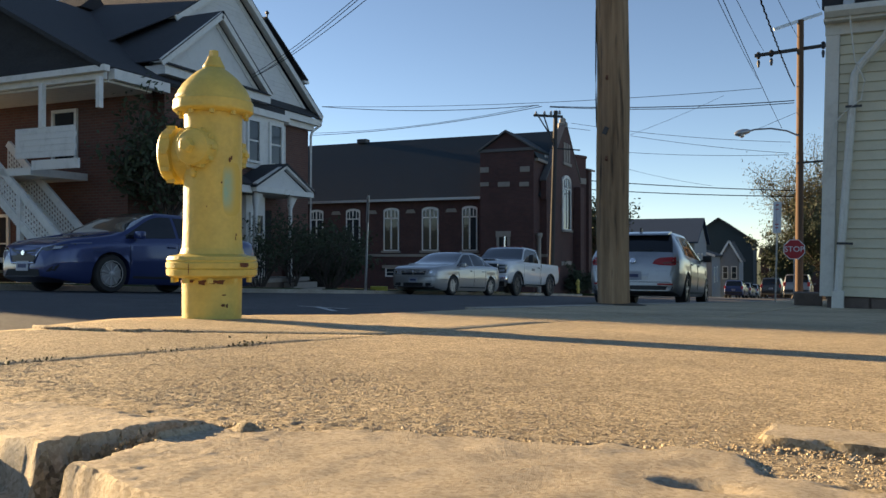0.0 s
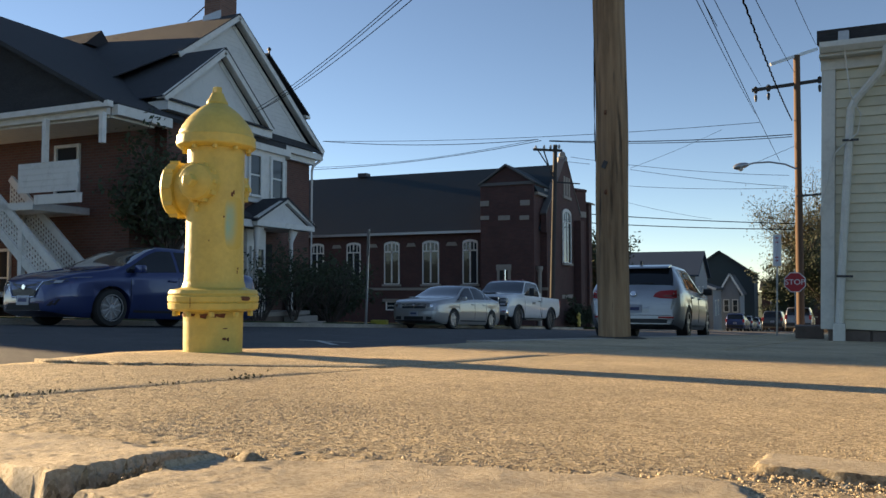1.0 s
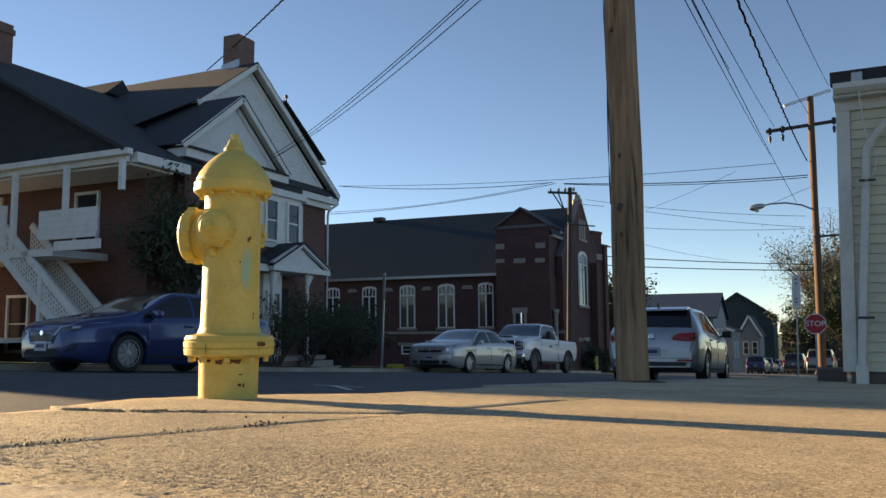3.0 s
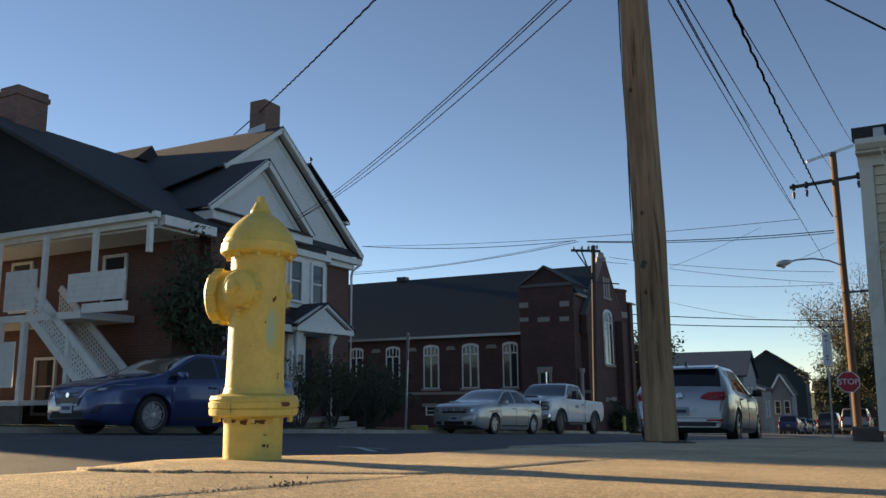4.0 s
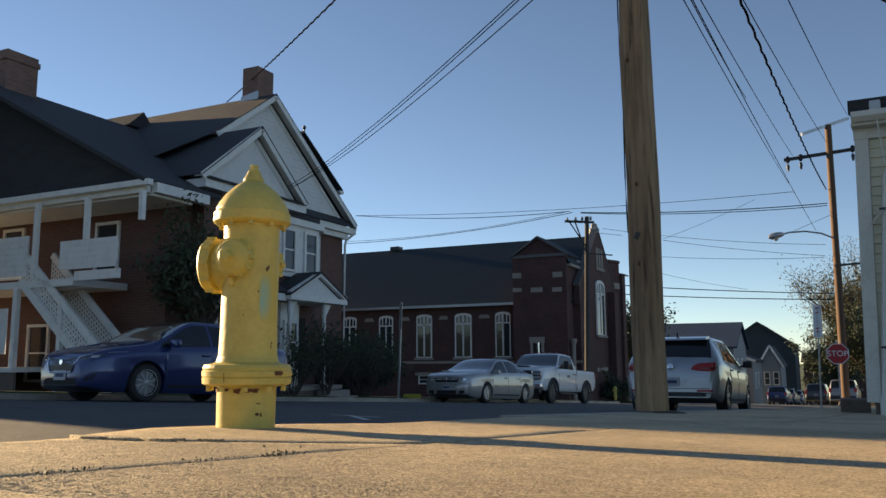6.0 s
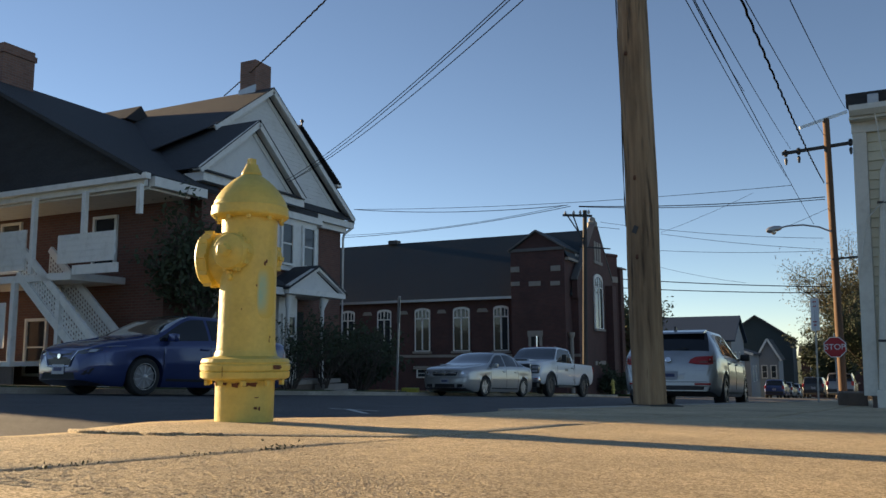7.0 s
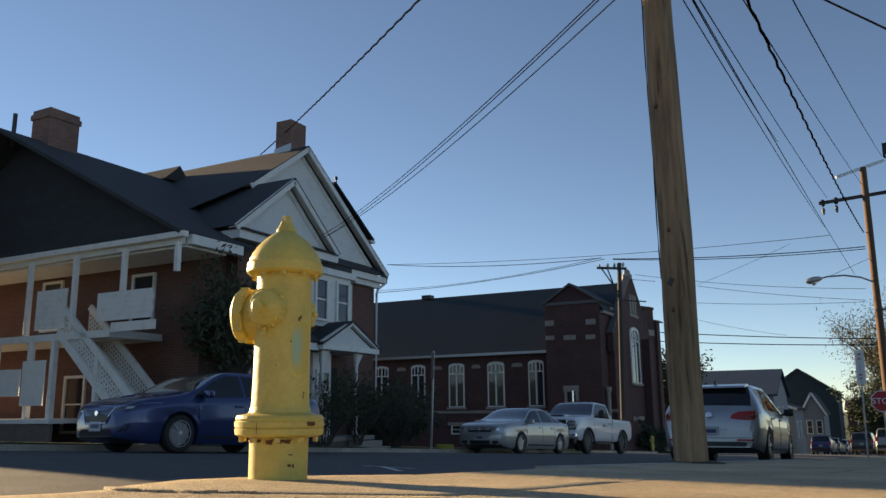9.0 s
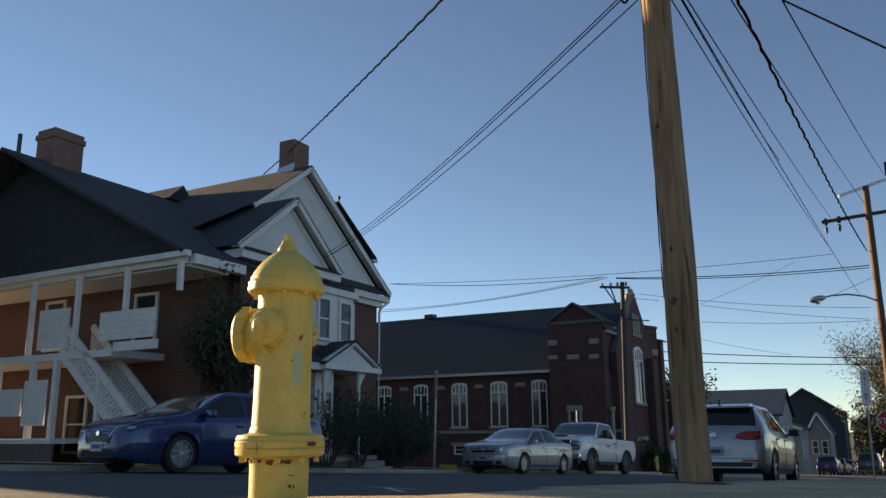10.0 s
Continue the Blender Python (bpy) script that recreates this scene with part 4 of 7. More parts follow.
part("roof", slab([(MX + 0.03, GR + 0.15, HZ + 0.2), (MX + 0.03, PKY, PKZ + 0.12), (-26, PKY, PKZ + 0.12), (-26, GR + 0.15, HZ + 0.2)], 0.03), SHINGLE, house)
part("cornice", box(MX - 0.349, MX + 0.0, 20.9, GR - 0.02, HZ - 0.2, HZ + 0.02), WHITE, house)
part("cornice", box(MX - 0.349, MX - 0.15, 20.9, HY1 + 0.08, HZ - 0.4, HZ - 0.205), WHITE, house)
part("pent_roof", slab([(MX - 0.33, 20.6, HZ + 0.42), (MX - 0.33, GR - 0.15, HZ + 0.42), (MX + 0.06, GR + 0.05, HZ + 0.05), (MX + 0.06, 20.6, HZ + 0.05)], 0.03), SHINGLE, house)
part("gutter", box(MX - 4, MX - 0.05, GR + 0.1, GR + 0.23, HZ + 0.0, HZ + 0.12, 0.02), WHITE, house)
dsx = MX - 0.28
part("downspout", tube_bm([(dsx + 0.2, GR + 0.16, HZ + 0.02), (dsx + 0.2, GR + 0.16, HZ - 0.12), (dsx + 0.05, HY1 + 0.08, HZ - 0.42), (dsx, HY1 + 0.07, HZ - 0.6), (dsx, HY1 + 0.07, g0 + 0.6)], 0.05, 8), WHITE, house, "white downspout")
# far dormer gable with a finial behind the rake
DXF = -16.9
part("dormer", prism([(22.4, 6.7), (25.8, 6.7), (23.34, 8.36)], "x", DXF - 2.5, DXF - 0.2), SHINGLE, house)
part("dormer_roof", slab([(DXF, 23.34, 8.5), (DXF - 3, 23.34, 8.5), (DXF - 3, 25.99, 6.78), (DXF, 25.99, 6.78)], 0.06), SHINGLE, house)
part("dormer_roof", slab([(DXF, 23.34, 8.5), (DXF - 3, 23.34, 8.5), (DXF - 3, 21.6, 7.3), (DXF, 21.6, 7.3)], 0.06), SHINGLE, house)
part("dormer_eave", box(DXF - 2.8, DXF + 0.02, 25.7, 26.0, 6.62, 6.72), WHITE, house)
part("finial", lathe([(0.03, 0), (0.03, 0.1), (0.07, 0.13), (0.07, 0.18), (0.02, 0.24)], 8, origin=(DXF, 23.34, 8.46)), DARK, house)
# lower gable before the facade
LX = -14.75
pk, la, lb = 18.1, 15.95, 20.2
lower = part("lower_gable", prism([(la, 5.05), (lb, 5.05), (pk, 6.78)], "x", FX + 0.02, LX - 0.12), WHITE_SIDING, house)
for ya in (la - 0.22, lb + 0.2):
    part("rake_board", beam((LX + 0.14, ya, 4.98), (LX + 0.14, pk, 6.83), 0.05, 0.19), WHITE, lower)
    part("rake_soffit", beam((LX + 0.0, ya, 5.0), (LX + 0.0, pk, 6.83), 0.24, 0.03), WHITE, lower)
    part("frieze_board", beam((LX - 0.1, ya + (0.3 if ya < pk else -0.3), 4.98), (LX - 0.1, pk, 6.62), 0.02, 0.14), WHITE, lower)
part("cornice", box(FX + 0.02, LX + 0.15, la - 0.1, lb + 0.15, 4.72, 4.96), WHITE, lower)
part("pent_roof", slab([(LX - 0.1, la, 5.12), (LX - 0.1, lb, 5.12), (LX + 0.22, lb + 0.1, 4.97), (LX + 0.22, la - 0.1, 4.97)], 0.03), SHINGLE, lower)
for ya in (la - 0.25, lb + 0.24):
    part("roof", slab([(LX + 0.18, ya, 5.04), (LX + 0.18, pk, 6.95), (-18.2, pk, 6.95), (-18.2, ya, 5.04)], 0.025), SHINGLE, house)
part("wall", box(FX + 0.02, LX - 0.15, la + 0.2, lb - 0.2, g0, 4.72), BRICK_HOUSE, house)
# white bay window on the upper floor
bay = part("bay", prism([(FX, 18.9), (FX + 0.5, 19.3), (FX + 0.5, 21.35), (FX, 21.9)], "z", 2.7, 4.5), WHITE, house)
part("bay_cornice", prism([(FX, 18.7), (FX + 0.62, 19.2), (FX + 0.62, 21.5), (FX, 22.1)], "z", 4.32, 4.52), WHITE, bay)
part("bay_roof", prism([(FX, 18.8), (FX + 0.5, 19.25), (FX + 0.5, 21.4), (FX, 22.0)], "z", 4.52, 4.72), SHINGLE, bay)
window_unit(house, FX + 0.52, 19.4, 20.08, 2.85, 4.2)
window_unit(house, FX + 0.52, 20.5, 21.22, 2.85, 4.2)
wv = window_unit(house, 0, -0.24, 0.24, 2.85, 4.2)
wv.matrix_world = pose(FX + 0.27, 21.63, 0, 0, 0, 42)
# entrance porch with a small pediment
QX = -13.95
porch = part("porch_pediment", prism([(18.95, 2.06), (21.4, 2.06), (20.16, 2.66)], "x", FX + 0.02, QX - 0.06), WHITE_SIDING, house)
for ya in (18.72, 21.66):
    part("rake_board", beam((QX, ya, 2.08), (QX, 20.17, 2.76), 0.14, 0.13), WHITE, porch)
part("cornice", box(FX + 0.02, QX + 0.06, 18.7, 21.68, 1.9, 2.06), WHITE, porch)
for ya in (18.62, 21.76):
    part("roof", slab([(QX + 0.1, ya, 2.06), (QX + 0.1, 20.17, 2.84), (FX, 20.17, 2.84), (FX, ya, 2.06)], 0.05), SHINGLE, porch)
part("porch_roof", slab([(FX + 0.02, 15.7, 2.7), (FX + 0.02, 19.1, 2.7), (QX - 0.1, 19.0, 2.12), (QX - 0.1, 15.7, 2.12)], 0.1), SHINGLE, house)
part("porch_fascia", box(QX - 0.22, QX - 0.1, 15.7, 18.69, 1.86, 2.06), WHITE, house)
for ya, top in ((19.0, 1.9), (20.75, 1.9), (15.9, 1.86)):
    part("porch_post", lathe([(0.09, 0), (0.09, 0.15), (0.06, 0.2), (0.06, 2.1), (0.085, 2.2), (0.085, top + 0.62)], 12, origin=(QX - 0.2, ya, -0.62)), WHITE, house, smooth=True)
    part("bracket", prism([(ya + 0.05, 1.88), (ya + 0.35, 1.88), (ya + 0.05, 1.5)], "x", QX - 0.22, QX - 0.17), WHITE, house)
part("porch_floor", box(FX, QX - 0.05, 15.6, 21.6, -0.72, -0.6), STONE, house)
part("porch_base", box(FX, QX - 0.1, 15.6, 21.55, -1.6, -0.725), BLOCK, house)
part("lower_bay", prism([(FX + 0.02, 18.9), (FX + 0.75, 19.1), (FX + 0.75, 20.0), (FX + 0.02, 20.2)], "z", -0.6, 1.85), WHITE, house)
window_unit(house, FX + 0.77, 19.22, 19.9, 0.05, 1.35)
# doorway shade painted as a flat near-black panel
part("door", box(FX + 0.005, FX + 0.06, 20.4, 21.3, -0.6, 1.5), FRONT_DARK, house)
for k in range(3):
    part("porch_step", box(QX - 0.05, QX + 0.3 + 0.3 * k, 20.2, 21.5, -1.3, -0.75 - 0.17 * k), STONE, house)
# chimneys
for x0, x1, y0, y1, z0, z1, cap in ((-17.36, -16.72, 20.43, 21.26, 7.9, 9.96, False), (-21.4, -20.6, 14.2, 15.2, 7.0, 9.02, True)):
    ch = part("chimney", box(x0, x1, y0, y1, z0, z1, 0.01), BRICK_CHIMNEY, house)
    if cap:
        part("chimney_cap", box(x0 - 0.04, x1 + 0.04, y0 - 0.04, y1 + 0.04, z1 - 0.3, z1 - 0.14), BRICK_CHIMNEY, ch)
    else:
        bm = box(x1 - 0.02, x1 + 0.02, y0 - 0.03, y1 + 0.03, z0 + 0.3, z0 + 0.85)
        add_prism(bm, [(x0 - 0.03, 8.7), (x1 + 0.03, 8.7), (x1 + 0.03, 9.08), (x0 - 0.03, 8.96)], "y", y0 - 0.03, y0 + 0.02)
        part("chimney_flashing", bm, STEEL, ch)
part("vent_pipe", tube_bm([(-21, 13.4, 7.6), (-21, 13.4, 8.6)], 0.06), DARK, house)
# main block: ridge along the street, roof coming down over the side porch
part("roof", slab([(-21, 12.9, 8.05), (-21, 24.0, 8.05), (-14.4, 16.2, 4.46), (-14.4, 13.6, 4.46)], 0.1), SHINGLE, house)
part("roof", slab([(-21, 12.9, 8.05), (-21, 24.0, 8.05), (-27.6, 24.0, 4.46), (-27.6, 13.6, 4.46)], 0.1), SHINGLE, house)
part("gable", prism([(-27.2, 4.45), (-14.6, 4.45), (-21, 7.93)], "y", 13.9, 14.05), SHINGLE, house)
# unseen wing added to block the sun; its stepped outline shapes the road shadow
part("shade_wing", prism([(13.2, g0), (11.0, g0), (10.6, 1.6), (8.0, 3.5), (7.9, 6.2), (13.2, 6.2)], "x", -28, -22.6), BRICK_HOUSE, house)
part("shade_wing_roof", prism([(-28.4, 6.205), (-22.3, 6.205), (-24.8, 8.75)], "y", 7.7, 13.3), SHINGLE, house)
part("dormer", prism([(18.9, 8.1), (20.1, 8.1), (19.55, 8.7)], "x", -23.5, -20.9), SHINGLE, house)
part("porch_eave", box(-14.5, -14.3, 13.9, 15.7, 4.16, 4.4), WHITE, house)
part("porch_eave", box(-27.4, -14.3, 13.6, 13.76, 4.3, 4.44), WHITE, house)
part("porch_frieze", box(-27.2, -14.5, 13.762, 13.88, 4.16, 4.4), WHITE, house)
part("porch_ceiling", box(-27.2, -14.5, 13.9, 15.28, 4.1, 4.158), WHITE, house)
for xa, za, zt in ((-14.45, 3.45, 4.16), (-16.27, 3.1, 4.16), (-18.08, 2.2, 4.16), (-19.9, 2.2, 4.16), (-21.8, 2.2, 4.16), (-23.8, 2.2, 4.16)):
    part("porch_post", box(xa - 0.06, xa + 0.06, 13.54, 13.66, za, zt, 0.01), WHITE, house)
for xa in (-18.62, -19.55, -21.0, -22.8):
    part("porch_post", box(xa - 0.07, xa + 0.07, 13.5, 13.64, -1.4, 2.0, 0.01), WHITE, house)
part("balcony_floor", box(-25.5, -16.6, 13.56, 15.25, 2.0, 2.18), WHITE, house)
for k in range(5):
    part("balcony_board", box(-17.15, -15.2 + 0.03 * (k % 2), 13.58, 13.62, 2.4 + k * 0.144, 2.4 + k * 0.144 + 0.14), WHITE, house)
part("balcony_board", box(-16.5, -15.0, 13.5, 13.56, 2.1, 2.33), WHITE, house)
for k in range(7):
    part("landing_board", box(-19.5, -18.3, 13.55, 13.59, 2.3 + k * 0.15, 2.3 + k * 0.15 + 0.145), WHITE, house)
window_y(house, 15.28, -17.9, -17.0, 2.5, 3.9)
window_y(house, 15.28, -21.7, -20.8, 2.5, 4.0)
window_y(house, 15.28, -20.4, -19.5, -0.4, 1.2)
for xa, w, za, zt in ((-19.68, 0.9, 0.35, 1.5), (-21.0, 0.62, 0.6, 1.3), (-20.36, 0.6, 0.6, 1.3)):
    part("porch_panel", box(xa, xa + w, 13.44, 13.48, za, zt, 0.008), WHITE, house)
part("lower_deck", box(-25.5, -18.4, 13.4, 15.25, -0.1, 0.02), WHITE, house)
part("deck_skirt", box(-25.5, -18.4, 13.46, 13.52, -1.3, -0.105), BLOCK, house)


def lattice(x0, z0, x1, z1, hgt, y, parent):
    """A stair side: two sloping rails with crossed laths between them."""
    st = new("stair_side")
    st.parent = parent
    part("rail", beam((x0, y, z0 + hgt), (x1, y, z1 + hgt), 0.08, 0.17), WHITE, st)
    part("stringer", beam((x0, y, z0), (x1, y, z1), 0.09, 0.2), WHITE, st)
    d = Vector((x1 - x0, 0, z1 - z0))
    n = int(d.length / 0.12)
    bm = bmesh.new()
    for k in range(n + 1):
        p = Vector((x0, y, z0)) + d * (k / n)
        add_beam(bm, p, p + Vector((0, 0, hgt)), 0.014, 0.04, (1, 0, 0))
    for q in range(1, int(hgt / 0.12)):
        a = Vector((x0, y + 0.012, z0 + q * 0.12))
        add_beam(bm, a, a + d, 0.014, 0.04)
    part("lattice", bm, WHITE, st)
    part("newel", box(x1 - 0.06, x1 + 0.06, y - 0.06, y + 0.06, -1.2, z1 + hgt + 0.1), WHITE, st)


lattice(-18.57, 2.22, -15.3, -0.62, 0.75, 13.6, house)
lattice(-18.57, 2.22, -15.3, -0.62, 0.75, 14.5, house)
part("stair_post", box(-17.05, -16.93, 13.54, 13.66, -1.2, 1.5), WHITE, house)
for k in range(15):
    part("stair_tread", box(-18.5 + k * 0.217, -18.24 + k * 0.217, 13.65, 14.45, 2.1 - k * 0.189, 2.14 - k * 0.189), WHITE, house)


# ---- brick church ----
church = thing("church", "dark red brick church with slate roof and tall white windows", "church")
CY, CFX = 46.2, -13.3           # side wall towards the house, front wall towards the street
RY, RZ = 49.9, 8.03             # main ridge
part("wall", box(-45, CFX, CY, CY + 8.8, -4, 3.62), BRICK, church)
part("base_course", box(-45, CFX + 0.05, CY - 0.06, CY - 0.002, -0.05, 0.12), STONE, church)
part("roof", slab([(-45, CY - 0.35, 3.62), (CFX - 0.3, CY - 0.35, 3.62), (CFX - 0.3, RY, RZ), (-45, RY, RZ + 0.08)], 0.18), SHINGLE_BLUE, church)
part("roof", slab([(-45, CY + 9.1, 3.62), (CFX - 0.3, CY + 9.1, 3.62), (CFX - 0.3, RY, RZ), (-45, RY, RZ + 0.08)], 0.18), SHINGLE_BLUE, church)
part("gutter", box(-45, -17.06, CY - 0.46, CY - 0.352, 3.5, 3.66), STEEL, church, "pale metal gutter")
part("vent", box(-28.2, -27.5, RY - 0.3, RY + 0.3, 8.0, 8.28), DARK, church)
part("gable", prism([(CY - 0.2, 3.4), (CY + 9.0, 3.4), (CY + 9.0, 4.4), (RY + 0.7, 8.6), (CY - 0.2, 4.4)], "x", CFX - 0.32, CFX + 0.02), BRICK, church)
for ya in (CY - 0.3, CY + 9.1):
    part("coping", beam((CFX - 0.15, ya, 4.5), (CFX - 0.15, RY + 0.7, 8.66), 0.4, 0.09), SLATE_TRIM, church)
part("gable_cross_block", lathe([(0.34, 8.3), (0.34, 8.6), (0.22, 8.66), (0.22, 8.85), (0.1, 8.97)], 6, origin=(CFX - 0.2, RY + 0.7, 0)), STONE, church)


def arched_window(parent, y, x0, x1, z0, z1, wall="y", lights=3, mat=WHITE):
    """A tall window with white mullions, an arched head and a stone sill."""
    w = new("window")
    w.parent = parent
    xm, r = (x0 + x1) / 2, (x1 - x0) / 2
    rise = r * 0.35
    out = [(x0, z0), (x1, z0), (x1, z1 - rise)] + [(xm + r * math.cos(radians(a)), z1 - rise + rise * math.sin(radians(a))) for a in range(18, 180, 18)] + [(x0, z1 - rise)]
    inner = [(xm + (p[0] - xm) * 0.86, z0 + 0.1 + (p[1] - z0 - 0.05) * 0.93) for p in out]
    if wall == "y":
        part("pane", prism(inner, "y", y - 0.02, y + 0.05), GLASS, w)
    else:
        part("pane", prism(inner, "x", y - 0.05, y + 0.02), GLASS, w)
    bm = bmesh.new()

    def at(p, d):
        return (p[0], y - d, p[1]) if wall == "y" else (y + d, p[0], p[1])
    loop = [bm.verts.new(at(p, 0.06)) for p in out], [bm.verts.new(at(p, 0.06)) for p in inner], [bm.verts.new(at(p, -0.02)) for p in out], [bm.verts.new(at(p, -0.02)) for p in inner]
    m = len(out)
    for i in range(m):
        j = (i + 1) % m
        bm.faces.new((loop[0][i], loop[0][j], loop[1][j], loop[1][i]))
        bm.faces.new((loop[0][i], loop[0][j], loop[2][j], loop[2][i]))
        bm.faces.new((loop[1][i], loop[1][j], loop[3][j], loop[3][i]))
    bmesh.ops.recalc_face_normals(bm, faces=bm.faces)
    part("window_frame", bm, mat, w)
    zt = z0 + (z1 - z0) * 0.74

    def bar(a0, a1, b0, b1):
        return box(a0, a1, y - 0.05, y - 0.021, b0, b1) if wall == "y" else box(y + 0.021, y + 0.05, a0, a1, b0, b1)
    part("mullion", bar(xm - 0.05, xm + 0.05, z0 + 0.1, z1 - 0.08), mat, w)
    part("transom", bar(x0 + 0.07, x1 - 0.07, zt, zt + 0.08), mat, w)
    for q in (-0.5, 0.5):
        part("mullion", bar(xm + q * r - 0.03, xm + q * r + 0.03, zt + 0.08, z1 - rise * 0.8), mat, w)
    part("window_sill", (box(x0 - 0.12, x1 + 0.12, y - 0.14, y - 0.002, z0 - 0.14, z0) if wall == "y" else box(y + 0.002, y + 0.14, x0 - 0.12, x1 + 0.12, z0 - 0.14, z0)), STONE, w)
    return w


k_ = (CY - 0.05) / 44.0
for xa, xb in ((-23.12, -22.06), (-20.5, -19.4), (-17.86, -16.9), (-25.8, -24.8), (-28.5, -27.5)):
    arched_window(church, CY - 0.01, xa * k_, xb * k_, 0.34, 3.12)
for xa, xb in ((-21.6, -20.95), (-18.95, -18.2), (-24.3, -23.6), (-26.9, -26.2)):
    part("stone_lintel", prism([(xa * k_, 2.75), (xb * k_, 2.75), (xb * k_ - 0.12, 2.98), (xa * k_ + 0.12, 2.98)], "y", CY - 0.05, CY - 0.002), STONE, church)
window_y(church, CY - 0.01, -23.0 * k_, -22.2 * k_, -1.35, -0.75)
part("basement_sill", box(-23.2 * k_, -22.0 * k_, CY - 0.1, CY - 0.002, -0.8, -0.6), STONE, church)
# square corner tower with its own gable, stone blocks and low door
TX0, TX1, TY = -17.05, -13.72, 44.9
TXM = -15.41
part("tower", box(TX0, TX1, TY, CY + 3.4, -4, 6.3), BRICK, church)
part("tower_gable", prism([(TX0 + 0.05, 6.3), (TX1 - 0.05, 6.3), (TXM, 7.36)], "y", TY + 0.03, TY + 0.5), BRICK, church)
for xa in (TX0 - 0.12, TX1 + 0.12):
    part("roof", slab([(xa, TY - 0.12, 6.3), (TXM, TY - 0.12, 7.48), (TXM, CY + 3.4, 7.48), (xa, CY + 3.4, 6.3)], 0.1), SHINGLE_BLUE, church)
    part("coping", beam((xa, TY - 0.1, 6.28), (TXM, TY - 0.1, 7.42), 0.16, 0.1), SLATE_TRIM, church)
part("string_course", box(TX0 - 0.05, TX1 + 0.05, TY - 0.08, TY - 0.002, 6.2, 6.38), SLATE_TRIM, church)
for xa, xb, za, zb2 in ((-17.05, -16.5, 5.0, 5.32), (-14.54, -13.95, 4.95, 5.27), (-17.05, -16.5, 4.18, 4.42), (-15.92, -15.18, 4.12, 4.4), (-14.58, -14.0, 4.1, 4.36)):
    part("stone_block", box(xa, xb, TY - 0.04, TY - 0.002, za, zb2, 0.008), STONE, church)
part("stone_lintel", box(-16.05, -15.12, TY - 0.06, TY - 0.002, 1.14, 1.48), STONE, church)
for xa in (-16.0, -15.32):
    part("stone_jamb", box(xa, xa + 0.16, TY - 0.06, TY - 0.002, -0.6, 1.138), STONE, church)
# near-black panel: the shade of the doorway is in its colour
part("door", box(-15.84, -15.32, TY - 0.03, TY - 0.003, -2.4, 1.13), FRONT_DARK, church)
# street side of the tower: low eave with stepped flashing, band and a doorway between columns
part("tower_eave", box(TX1 - 0.1, TX1 + 0.22, TY + 0.2, TY + 3.9, 5.6, 5.76), STONE, church)
part("tower_side_roof", slab([(TX1 + 0.22, TY + 0.1, 5.77), (TX1 + 0.22, TY + 4.0, 5.77), (TX1 - 0.05, TY + 4.0, 6.26), (TX1 - 0.05, TY + 0.1, 6.26)], 0.05), SHINGLE_BLUE, church)
for k in range(5):
    part("flashing_step", box(TX1 + 0.06, TX1 + 0.12, TY + 2.0 + k * 0.36, TY + 2.3 + k * 0.36, 6.0, 6.16), STEEL, church)
part("stone_band", box(TX1 + 0.002, TX1 + 0.05, TY + 2.2, TY + 4.3, 4.95, 5.25), STONE, church)
for ya in (TY + 0.45, TY + 1.85):
    part("entrance_column", lathe([(0.17, -2.4), (0.13, -2.2), (0.12, 1.0), (0.2, 1.2), (0.2, 1.36)], 12, origin=(TX1 + 0.2, ya, 0)), STONE, church)
# flat panel coloured as the shade inside the side doorway
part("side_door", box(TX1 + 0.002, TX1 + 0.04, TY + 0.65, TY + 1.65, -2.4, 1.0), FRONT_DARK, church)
# front: big arched window, octagonal corner tower and a low buttress
arched_window(church, CFX + 0.06, 49.5, 51.6, 1.68, 5.2, "x")
part("stone_band", box(CFX + 0.022, CFX + 0.06, 49.4, 52.0, -0.6, -0.35), STONE, church)
part("tower", lathe([(1.45, -4), (1.45, 6.75), (1.52, 6.8), (1.52, 6.95), (1.3, 7.02)], 8, origin=(CFX - 1.2, 55.2, 0)), BRICK, church)
part("stone_band", lathe([(1.47, 5.0), (1.47, 5.4)], 8, origin=(CFX - 1.2, 55.2, 0)), STONE, church)
part("buttress", box(CFX - 1.0, CFX + 0.1, 56.7, 57.6, -4, 6.2), BRICK, church)
part("buttress_cap", slab([(CFX - 1.05, 56.6, 6.5), (CFX - 1.05, 57.9, 6.5), (CFX + 0.3, 57.9, 6.2), (CFX + 0.3, 56.6, 6.2)], 0.1), STONE, church)
part("buttress_base", box(CFX + 0.022, CFX + 0.5, 52.6, 53.6, -4, 4.6), BRICK, church)
for ya in (50.0, 50.6, 51.2):
    part("louvre", box(CFX + 0.022, CFX + 0.06, ya, ya + 0.36, 6.1, 7.3), STONE, church)
part("stone_sill", box(CFX + 0.022, CFX + 0.1, 49.8, 51.8, 5.85, 6.05), STONE, church)


# ---- parked vehicles ----
def car_paint(name, col, metal=0.5, rough=0.32):
    return material(name, col, rough, metal=metal, var=0.04, scale=3, fine=30, bump=0.0, coat=0.8, dirt=tuple(c * 0.7 for c in col[:3]) + (1,), dirt_amount=0.2, rough_var=0.06)


